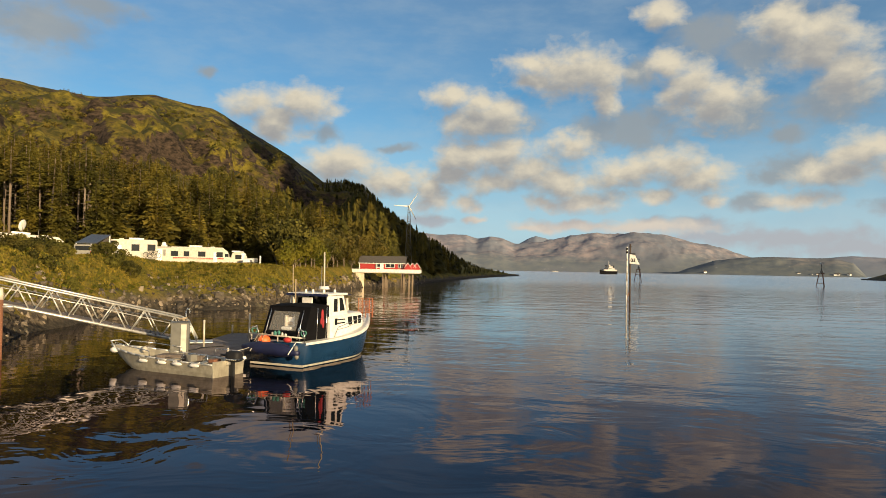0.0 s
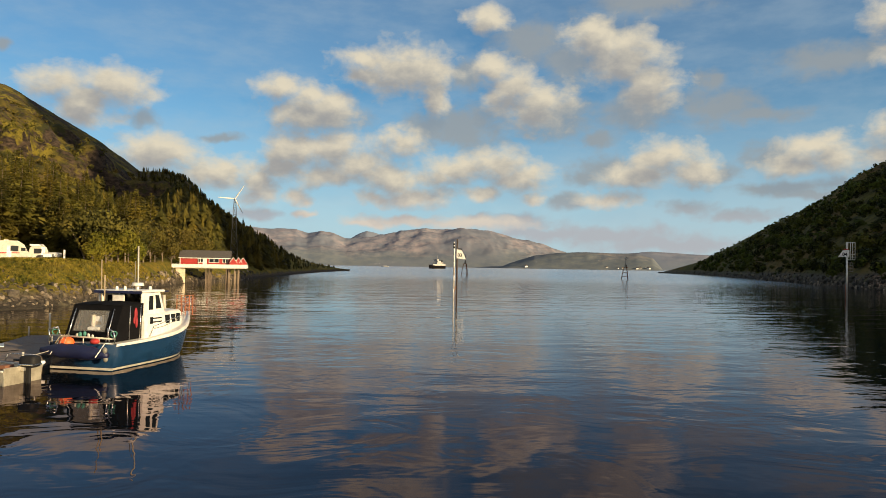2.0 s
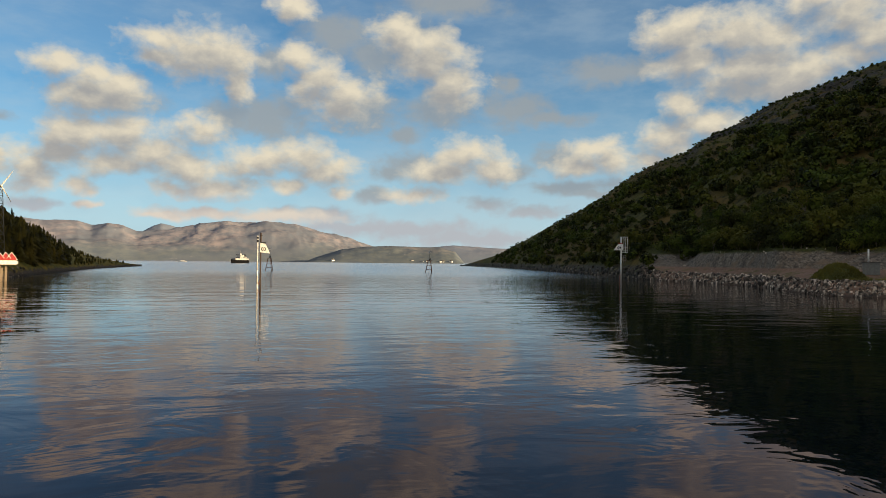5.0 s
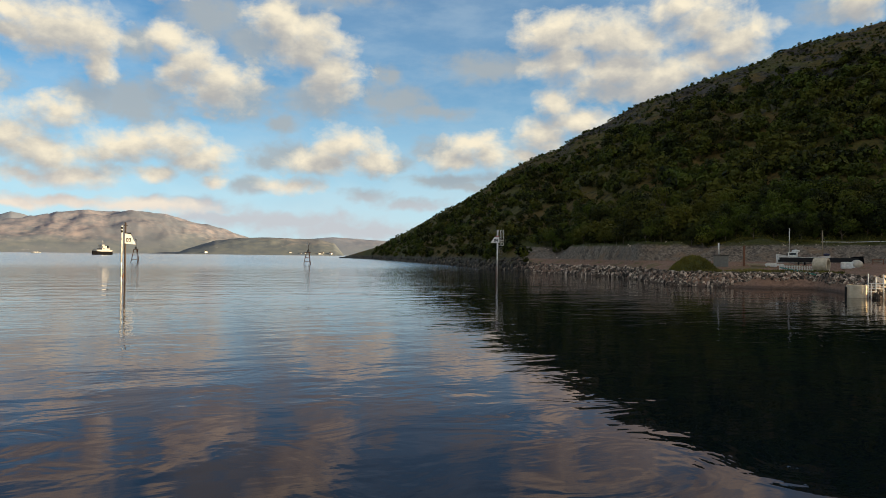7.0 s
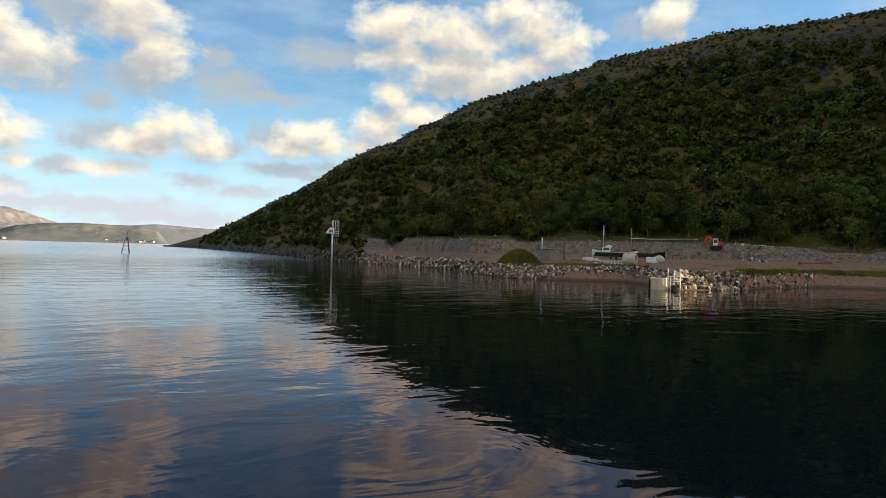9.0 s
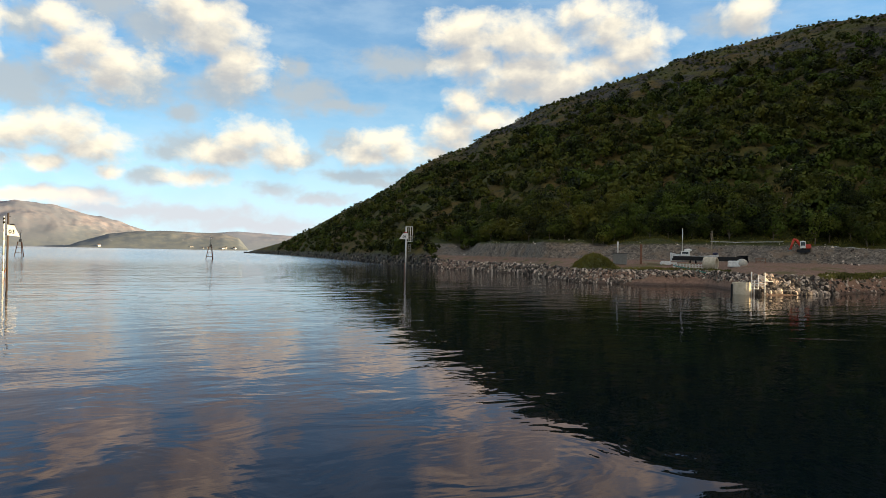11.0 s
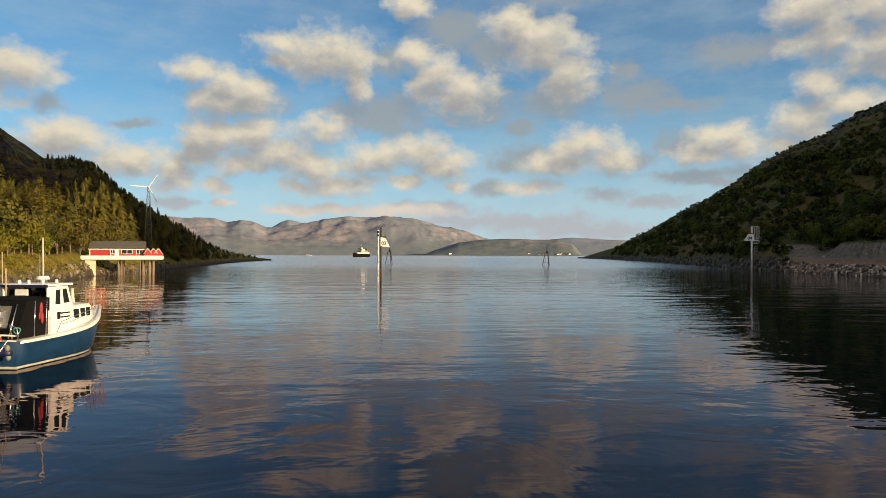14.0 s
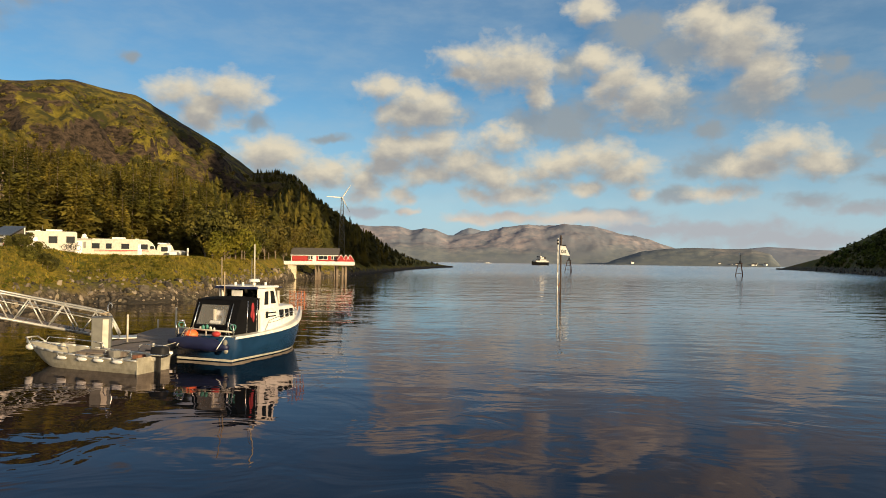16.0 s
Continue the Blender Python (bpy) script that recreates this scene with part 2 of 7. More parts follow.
def leafy(name, dark, light, tip=None, crown=0.0):
    """Foliage: tone varies from clump to clump and from plant to plant."""
    def build(n, b):
        geo = n.add("ShaderNodeNewGeometry")
        island, place = geo.outputs["Random Per Island"], geo.outputs["Position"]
        own = n.add("ShaderNodeObjectInfo").outputs["Random"]
        stand, tree = n.noise(place, 0.045, 3.0, 0.6), n.noise(place, 0.3, 2.0, 0.5)
        if crown:
            cell = n.add("ShaderNodeTexVoronoi", {"Vector": place, "Scale": crown}).outputs["Color"]
            tree = n.math("MULTIPLY_ADD", n.add("ShaderNodeSeparateColor", {0: cell}).outputs[0], 0.5, n.math("MULTIPLY", tree, 0.5))
        tone = n.math("MULTIPLY_ADD", n.step(tree, 0.32, 0.68), 0.65, n.math("MULTIPLY", island, 0.35))
        col = n.mix(tone, tuple(c * 0.6 for c in dark), tuple(c * 1.25 for c in light))
        col = n.mix(n.math("MULTIPLY", n.step(stand, 0.38, 0.66), n.math("MULTIPLY", tone, 0.9)), col, tip or light)
        col = n.mix(n.math("MULTIPLY", own, 0.4), col, tuple(c * 0.6 for c in dark))
        put(n, b, Base_Color=col, Roughness=0.75, Specular_IOR_Level=0.15,
            Normal=bump(n, n.noise(place, 6.0, 3.0), 0.5, 0.15))
    return surface(name, build)


def sea_water():
    """Sheltered by the quay, ruffled by a light air out on the fjord."""
    m = bpy.data.materials.new("sea_water")
    m.use_nodes = True
    n = Nodes(m.node_tree)
    at = n.add("ShaderNodeNewGeometry").outputs["Position"]
    away = n.vmath("LENGTH", at)
    out, near = n.step(away, 60.0, 380.0), n.step(away, 14.0, 50.0, 0.4, 1.0)
    swell = n.noise(n.vmath("MULTIPLY", at, (0.05, 0.16, 0.0)), 1.0, 2.0, 0.5, 0.3)
    sway = n.noise(n.vmath("MULTIPLY", at, (0.30, 0.34, 0.0)), 1.0, 3.0, 0.5, 1.0)
    roll = n.noise(n.vmath("MULTIPLY", at, (0.075, 0.30, 0.0)), 1.0, 2.0, 0.5, 0.6)
    chop = n.noise(n.vmath("MULTIPLY", at, (0.26, 0.85, 0.0)), 1.0, 2.0, 0.5, 0.5)
    fine = n.noise(n.vmath("MULTIPLY", at, (1.1, 3.2, 0.0)), 1.0, 2.0, 0.5)
    calm = n.step(n.noise(n.vmath("MULTIPLY", at, (0.010, 0.03, 0.0)), 1.0, 3.0, 0.6), 0.36, 0.66, 0.2, 1.0)
    gain = n.math("MULTIPLY", n.math("MULTIPLY_ADD", out, 1.7, calm), near)
    long = n.math("MULTIPLY_ADD", sway, 0.03, n.math("MULTIPLY", swell, 0.062))
    long = n.math("MULTIPLY_ADD", roll, n.step(away, 20.0, 110.0, 0.015, 0.10), long)
    short = n.math("MULTIPLY_ADD", fine, 0.009, n.math("MULTIPLY", chop, 0.028))
    normal = bump(n, n.math("MULTIPLY_ADD", short, gain, long), 1.0, 1.0)
    deep = n.add("ShaderNodeBsdfDiffuse", {"Color": (0.0008, 0.0035, 0.006, 1.0)})
    gloss = n.add("ShaderNodeFresnel", {"IOR": 1.19, "Normal": normal})
    tint = n.mix(n.step(gloss.outputs[0], 0.12, 0.62), (1.0, 0.82, 0.88), (1.0, 0.99, 0.985))
    shine = n.add("ShaderNodeBsdfGlossy", {"Color": tint, "Roughness": n.math("MULTIPLY", out, 0.2), "Normal": normal})
    both = n.add("ShaderNodeMixShader", {0: gloss.outputs[0], 1: deep.outputs[0], 2: shine.outputs[0]})
    n.add("ShaderNodeOutputMaterial", {0: both.outputs[0]})
    return m


def bank_build(n, b):
    """Grass and heath over rock: bare stone at the waterline and where it is steep."""
    geo = n.add("ShaderNodeNewGeometry")
    at, up = geo.outputs["Position"], n.add("ShaderNodeSeparateXYZ", {0: geo.outputs["Normal"]}).outputs[2]
    z = n.add("ShaderNodeSeparateXYZ", {0: at}).outputs[2]
    big, mid, small = n.noise(at, 0.035, 5.0, 0.6), n.noise(at, 0.28, 5.0, 0.62), n.noise(at, 2.4, 5.0, 0.65)
    grain = n.noise(at, 9.0, 3.0, 0.6)
    stone = n.mix(n.step(small, 0.3, 0.7), (0.024, 0.019, 0.013), (0.165, 0.128, 0.09))
    stone = n.mix(n.step(grain, 0.55, 0.8), stone, (0.03, 0.027, 0.024))
    grass = n.mix(n.step(mid, 0.3, 0.7), (0.085, 0.090, 0.009), (0.26, 0.18, 0.024))
    grass = n.mix(n.step(small, 0.45, 0.75), grass, (0.042, 0.046, 0.008))
    heath = n.mix(n.step(big, 0.42, 0.58), (0.105, 0.078, 0.015), (0.19, 0.15, 0.018))
    heath = n.mix(n.step(n.noise(at, 0.085, 6.0, 0.7), 0.45, 0.58), heath, (0.036, 0.036, 0.009))
    cliff = n.mix(n.step(n.noise(n.vmath("MULTIPLY", at, (1.0, 1.0, 2.2)), 0.33, 7.0, 0.72), 0.36, 0.66), (0.009, 0.007, 0.005), (0.082, 0.056, 0.036))
    tuft = n.noise(at, 0.55, 6.0, 0.75)
    heath = n.mix(n.step(tuft, 0.44, 0.64, 0.0, 0.65), heath, (0.034, 0.034, 0.009))
    crag = n.math("MULTIPLY", n.step(n.noise(at, 0.06, 8.0, 0.75), 0.525, 0.575), n.step(z, 20.0, 45.0))
    heath = n.mix(crag, heath, cliff)
    stone = n.mix(n.step(z, 9.0, 16.0), stone, cliff)
    cover = n.mix(n.step(z, 9.0, 30.0), grass, heath)
    edge = n.math("MULTIPLY_ADD", mid, 2.6, n.math("MULTIPLY_ADD", small, 1.0, n.math("SUBTRACT", z, 1.3)))
    bare = n.math("MAXIMUM", n.step(edge, 2.3, 1.2), n.math("MULTIPLY", n.step(n.math("MULTIPLY_ADD", mid, 0.5, up), 0.96, 0.86), n.step(z, 8.0, 16.0)))
    col = n.mix(bare, cover, stone)
    wet = n.step(z, 0.75, 0.2)
    col = n.mix(n.math("MULTIPLY", wet, 0.7), col, (0.035, 0.03, 0.02))
    put(n, b, Base_Color=col, Roughness=0.92, Specular_IOR_Level=0.2,
        Normal=bump(n, n.math("MULTIPLY_ADD", grain, 0.25, small), 0.9, 0.35))


def far_build(n, b):
    """Bare fells with the haze of several kilometres of air mixed into the colour."""
    geo = n.add("ShaderNodeNewGeometry")
    at = geo.outputs["Position"]
    z = n.add("ShaderNodeSeparateXYZ", {0: at}).outputs[2]
    big, mid = n.noise(at, 0.0035, 5.0, 0.6), n.noise(at, 0.02, 6.0, 0.65)
    low = n.mix(n.step(mid, 0.35, 0.65), (0.035, 0.042, 0.024), (0.11, 0.11, 0.055))
    high = n.mix(n.step(mid, 0.35, 0.65), (0.10, 0.072, 0.058), (0.42, 0.28, 0.205))
    col = n.mix(n.step(n.math("MULTIPLY_ADD", big, 170.0, n.math("MULTIPLY_ADD", mid, 60.0, z)), 150.0, 235.0), low, high)
    wide = n.noise(at, 0.0022, 3.0, 0.5)
    col = n.mix(n.step(wide, 0.47, 0.6, 0.0, 0.75), col, (0.055, 0.052, 0.045))  # broad dark patches painted in for cloud shadow on the slopes
    col = n.mix(n.step(n.noise(at, 0.03, 4.0, 0.7), 0.64, 0.74), col, (0.36, 0.335, 0.30))
    # haze painted into the colour: fades to blue-grey with distance from the quay
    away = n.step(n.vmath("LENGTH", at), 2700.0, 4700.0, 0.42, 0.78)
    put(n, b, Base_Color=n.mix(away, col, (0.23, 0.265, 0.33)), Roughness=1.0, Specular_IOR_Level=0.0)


def yard_build(n, b):
    """Gravel on the yard and its spoil bank, dark heath on the hill behind, bare rock along the open shore."""
    geo = n.add("ShaderNodeNewGeometry")
    at = geo.outputs["Position"]
    xyz = n.add("ShaderNodeSeparateXYZ", {0: at}).outputs
    up = n.add("ShaderNodeSeparateXYZ", {0: geo.outputs["Normal"]}).outputs[2]
    big, mid, small = n.noise(at, 0.03, 5.0, 0.6), n.noise(at, 0.25, 5.0, 0.62), n.noise(at, 1.8, 5.0, 0.7)
    grain = n.noise(at, 8.0, 3.0, 0.6)
    gravel = n.mix(n.step(small, 0.3, 0.7), (0.15, 0.090, 0.062), (0.36, 0.22, 0.15))
    gravel = n.mix(n.step(mid, 0.35, 0.7), gravel, (0.27, 0.155, 0.10))
    gravel = n.mix(n.step(grain, 0.6, 0.8), gravel, (0.42, 0.31, 0.23))
    spoil = n.mix(n.step(small, 0.3, 0.7), (0.06, 0.049, 0.038), (0.33, 0.27, 0.205))
    spoil = n.mix(n.step(n.noise(n.vmath("MULTIPLY", at, (1.0, 1.0, 0.25)), 0.7, 5.0, 0.7), 0.45, 0.64, 0.0, 0.6), spoil, (0.05, 0.041, 0.033))
    spoil = n.mix(n.step(mid, 0.5, 0.72), spoil, (0.24, 0.16, 0.10))
    spoil = n.mix(n.step(grain, 0.64, 0.8), spoil, (0.38, 0.34, 0.29))
    gravel = n.mix(n.step(n.math("MULTIPLY_ADD", small, 0.8, xyz[2]), 3.95, 4.35), gravel, spoil)
    heath = n.mix(n.step(big, 0.4, 0.6), (0.125, 0.082, 0.020), (0.085, 0.080, 0.016))
    heath = n.mix(n.step(mid, 0.45, 0.7), heath, (0.020, 0.021, 0.007))
    open_shore = heath
    heath = n.mix(n.step(xyz[2], 15.0, 10.0), heath, n.mix(n.step(small, 0.35, 0.7), (0.032, 0.038, 0.008), (0.095, 0.094, 0.018)))
    stone = n.mix(n.step(small, 0.3, 0.7), (0.030, 0.027, 0.022), (0.12, 0.105, 0.085))
    heath = n.mix(n.math("MULTIPLY", n.step(n.math("MULTIPLY_ADD", mid, 0.6, up), 1.12, 0.98), n.step(xyz[2], 60.0, 95.0)), heath, stone)
    crag = n.math("MULTIPLY", n.step(n.noise(n.vmath("MULTIPLY", at, (1.0, 1.0, 2.0)), 0.045, 7.0, 0.7), 0.46, 0.56), n.step(xyz[2], 45.0, 80.0))
    heath = n.mix(crag, heath, n.mix(n.step(n.noise(at, 0.35, 6.0, 0.72), 0.36, 0.66), (0.012, 0.011, 0.009), (0.095, 0.082, 0.066)))
    edge = n.math("MULTIPLY_ADD", mid, 1.6, xyz[2])
    col = n.mix(n.step(edge, 7.9, 8.6), gravel, heath)
    wild = n.mix(n.step(edge, 3.6, 5.5), stone, open_shore)
    col = n.mix(n.step(n.math("DIVIDE", xyz[0], n.math("MAXIMUM", xyz[1], 1.0)), 0.625, 0.60), col, wild)
    tuft = n.math("MULTIPLY", n.step(mid, 0.5, 0.6), n.step(n.math("ABSOLUTE", n.math("SUBTRACT", xyz[2], 2.6)), 0.9, 0.4))
    col = n.mix(n.math("MULTIPLY", tuft, 0.7), col, (0.11, 0.115, 0.03))
    wet = n.step(xyz[2], 0.6, 0.15)
    col = n.mix(n.math("MULTIPLY", wet, 0.65), col, (0.04, 0.035, 0.028))
    put(n, b, Base_Color=col, Roughness=0.92, Specular_IOR_Level=0.2, Normal=bump(n, n.math("MULTIPLY_ADD", grain, 0.3, small), 0.9, 0.35))


M_YARD = surface("gravel_and_heath", yard_build)
M_WATER = sea_water()
M_BANK = surface("grass_heath_rock", bank_build)
M_FAR = surface("far_fells_with_haze", far_build)
M_ROCK = rock("shore_rock", (0.042, 0.033, 0.023), (0.21, 0.168, 0.12))
M_BOULDER = rock("quarried_boulder", (0.07, 0.050, 0.036), (0.66, 0.52, 0.39), mossy=0.05)
M_DRILL = worn("faded_red_machine_paint", (0.34, 0.055, 0.03), 0.6, dirty=0.4)
M_NEEDLE = leafy("spruce_needles", (0.022, 0.024, 0.006), (0.125, 0.112, 0.016), (0.22, 0.15, 0.02))
M_LEAF = leafy("birch_leaves", (0.004, 0.007, 0.002), (0.088, 0.116, 0.013), (0.135, 0.11, 0.015), 0.2)
M_BUSH = leafy("shore_bush_leaves", (0.018, 0.021, 0.005), (0.115, 0.105, 0.016), (0.15, 0.095, 0.018))
M_HERB = leafy("bank_herbs", (0.026, 0.040, 0.004), (0.165, 0.16, 0.013), (0.24, 0.15, 0.02))
M_BARK = wood("spruce_bark", (0.21, 0.16, 0.115), 0.9)
M_WHITE = worn("white_gelcoat", (0.76, 0.735, 0.675), 0.35, dirty=0.12)
M_CREAM = worn("cream_gelcoat", (0.50, 0.455, 0.37), 0.4, dirty=0.15)
M_BLUE = worn("dark_blue_hull_paint", (0.008, 0.032, 0.078), 0.22, dirty=0.08, dirt=(0.1, 0.12, 0.13))
M_BLACK = worn("black_canvas", (0.006, 0.006, 0.007), 0.8, dirty=0.1, dirt=(0.02, 0.02, 0.02), relief=0.25, sheen=0.08)
M_RUBBER = worn("black_rubber", (0.015, 0.015, 0.016), 0.65, dirty=0.2, dirt=(0.05, 0.045, 0.04), sheen=0.25)
M_ALU = worn("bare_aluminium", (0.62, 0.60, 0.55), 0.42, metal=0.75, dirty=0.3, dirt=(0.25, 0.23, 0.19))
M_SKIFF = worn("weathered_aluminium_plate", (0.43, 0.39, 0.30), 0.5, metal=0.45, dirty=0.35, dirt=(0.22, 0.19, 0.13), vary=0.25)
M_STEEL = worn("stainless_steel", (0.72, 0.71, 0.68), 0.22, metal=1.0, dirty=0.05)
M_GREYPAINT = worn("grey_painted_metal", (0.19, 0.18, 0.155), 0.5, dirty=0.25)
M_RED = worn("red_paint", (0.38, 0.026, 0.022), 0.6, dirty=0.15)
M_CRIMSON = worn("crimson_nylon", (0.26, 0.016, 0.022), 0.7, dirty=0.1)
M_ORANGE = worn("orange_plastic", (0.78, 0.13, 0.03), 0.45, dirty=0.1)
M_POT = worn("rusty_orange_netting", (0.36, 0.12, 0.045), 0.75, dirty=0.4)
M_DIGGER = worn("red_machine_paint", (0.55, 0.05, 0.02), 0.5, dirty=0.3)
M_NAVY = worn("dark_blue_rubber_dinghy", (0.007, 0.010, 0.045), 0.5, dirty=0.15, dirt=(0.08, 0.09, 0.14))
M_CONCRETE = rock("cast_concrete", (0.48, 0.40, 0.28), (0.66, 0.56, 0.41), mossy=0.12, own=False)
M_DECK = wood("grey_deck_plank", (0.17, 0.135, 0.11))
M_TIMBER = wood("weathered_timber", (0.40, 0.31, 0.20))
M_ROOF = worn("dark_roof_felt", (0.085, 0.075, 0.065), 0.9, dirty=0.3)
M_SHEET = worn("blue_grey_sheet_roof", (0.06, 0.07, 0.09), 0.45, dirty=0.2)
M_RUST = worn("rusty_steel", (0.20, 0.085, 0.045), 0.85, dirty=0.4)
M_GLASS = worn("dark_window_glass", (0.015, 0.018, 0.02), 0.08, dirty=0.02, relief=0.0)

# ---- terrain ----
def part(name, bm, material, parent=None, label="", smooth=False):
    """Links a bmesh as one mesh object under a thing or a part."""
    me = bpy.data.meshes.new(name)
    bm.to_mesh(me)
    bm.free()
    me.materials.append(material)
    if smooth:
        me.polygons.foreach_set("use_smooth", [True] * len(me.polygons))
    ob = new(name, me)
    if parent is not None:
        ob.parent = parent
    return tagged(ob, label)


def sheet(name, verts, faces, material, smooth=True):
    me = bpy.data.meshes.new(name)
    me.from_pydata(verts, [], faces)
    me.materials.append(material)
    if smooth:
        me.polygons.foreach_set("use_smooth", [True] * len(me.polygons))
    me.update()
    return new(name, me)


def ease(a, b, v):
    s = np.clip((v - a) / (b - a), 0.0, 1.0)
    return s * s * (3 - 2 * s)


def fbm(x, y, size, octaves=5):
    return noise.fractal(Vector((x / size, y / size, 0.37)), 0.9, 2.1, octaves)


# Campsite side: bearing, distance of the shore, distance and height angle of the crest
WEST = np.array([
    (5.0, 520, 530, -0.9), (7.7, 482, 490, -0.42), (9.2, 410, 450, -0.15), (11.0, 330, 425, 0.2), (12.4, 270, 405, 0.7), (13.9, 230, 395, 1.7),
    (15.6, 192, 390, 2.6), (17.4, 173, 420, 3.8), (19.0, 158, 440, 5.1), (20.2, 150, 450, 6.3), (21.8, 128, 455, 6.85), (23.4, 112, 462, 6.85), (24.6, 100, 470, 7.75),
    (27.0, 79, 480, 9.35), (29.3, 73, 480, 10.55), (32.0, 71, 480, 12.0), (34.4, 72, 470, 12.5), (36.5, 68, 460, 12.7), (38.5, 63, 455, 12.4), (40.6, 58, 445, 11.95), (42.8, 52, 440, 12.2),
    (46.0, 45, 430, 12.6), (55.0, 40, 430, 13.0), (70.0, 40, 430, 12.0), (90.0, 45, 420, 9.0),
])
# Quarry side; the crest beyond -75 is unseen, shaped to throw shade
EAST = np.array([
    (-125.0, 150, 301, 4.0), (-120.4, 148, 303, 6.5), (-113.1, 146, 311, 7.5), (-111.0, 146, 300, 6.2), (-108.9, 145, 330, 7.4), (-107.5, 145, 312, 6.2),
    (-106.4, 145, 312, 7.5), (-104.3, 144, 380, 12.9), (-101.5, 144, 340, 18.2), (-96.5, 142, 352, 36.0), (-90.5, 141, 400, 37.5), (-87.1, 140, 400, 33.5), (-80.0, 135, 410, 25.5), (-75.0, 132, 430, 16.9), (-66.8, 127, 430, 16.5),
    (-61.3, 101, 430, 16.5), (-57.0, 95, 435, 15.75), (-53.4, 117, 445, 15.1), (-51.4, 116, 450, 14.85), (-49.8, 115, 455, 14.2), (-46.1, 115, 462, 13.05),
    (-43.7, 119, 467, 12.35), (-41.6, 135, 471, 11.75), (-39.4, 160, 476, 10.9), (-37.5, 170, 481, 10.0), (-35.2, 182, 486, 9.15), (-33.3, 195, 494, 8.2), (-31.2, 213, 505, 7.0),
    (-28.4, 250, 520, 5.2), (-24.8, 354, 560, 3.35), (-22.5, 470, 600, 1.95), (-21.3, 560, 640, 1.35), (-19.9, 690, 730, 0.6),
    (-17.2, 890, 900, -0.22), (-15.5, 960, 970, -0.35),
])


def row_at(table, az):
    return [np.interp(az, table[:, 0], table[:, i]) for i in (1, 2, 3)]


def west_height(x, y):
    az, r = math.degrees(math.atan2(-x, y)), math.hypot(x, y)
    d0, d1, el = row_at(WEST, az)
    top = EYE + d1 * math.tan(radians(el))
    s = r - d0 + 2.2 * fbm(x, y, 9.0, 4)
    camp = float(ease(19.5, 23.5, az))  # a level camp ground behind the near shore, none beyond the hut
    bank = 1.5 * float(ease(-1.0, 3.5, s)) + (2.5 + 0.5 * float(ease(34, 40, az))) * float(ease(3.0, 17.0, s))
    rise = max(0.0, (r - d0 - 62) / max(30.0, d1 - d0 - 62))
    slope = (top - 4.0) * (0.6 * rise ** 1.3 + 0.4 * (1 - (1 - rise) ** 1.6) * rise) if rise < 1 else (top - 4.0) * (1 - 0.25 * (rise - 1))
    cliff = 0.12 * (top - 4.0) * float(ease(0.48, 0.515, rise + 0.06 * fbm(x, y, 45.0, 4))) * float(ease(43.0, 37.0, az)) * (1 - float(ease(0.56, 0.88, rise)))
    inner = bank + slope * 0.985 + cliff
    rise2 = max(0.0, s / max(6.0, d1 - d0))
    wild = 1.2 * float(ease(-1.0, 3.0, s)) + (max(top, 1.0) - 1.2) * (1 - (1 - min(1.0, rise2)) ** 1.2) - max(0.0, rise2 - 1.0) * 8
    z = camp * inner + (1 - camp) * wild
    rough = min(1.0, max(0.0, z) / 45.0)
    ledge = (z + 9.0 * fbm(x + 30, y, 70.0, 4)) / 13.0 % 1.0  # ledges and low crags across the slope
    z += camp * 6.0 * float(ease(18.0, 40.0, z)) * (float(ease(0.36, 0.64, ledge)) - ledge) * min(1.0, abs(r - d1) / 90.0)
    z += rough * (0.3 + 0.7 * float(ease(22.0, 28.0, az))) * (8.0 * fbm(x, y, 60.0, 5) + 15.0 * abs(fbm(x, y, 38.0, 5)) - 4.0) * min(1.0, 0.1 + abs(r - d1) / 120.0) + (0.30 * fbm(x + 50, y, 2.6, 3) + 0.75 * (0.35 - abs(fbm(x, y + 70, 5.0, 5)))) * float(ease(-0.5, 1.5, s)) * (1 - 0.85 * float(ease(6, 15, s)))
    if az > 23.0 and r > 150.0:  # no knoll rises over the skyline
        z = min(z, EYE + r * math.tan(radians(el)) + 1.0 * fbm(x, y, 14.0, 4))
    return z if s > -1.0 else min(z, -0.4 + 0.3 * s)


def berm(az):
    """Height of the heap of spoil along the back of the quarry yard."""
    low = 1.7 * float(ease(-30.9, -32.3, az)) * (1 - 0.75 * float(ease(-33.4, -34.5, az)))
    return max(low, 3.9 * float(ease(-34.3, -35.9, az)) - 1.2 * float(ease(-60.5, -64.0, az)))


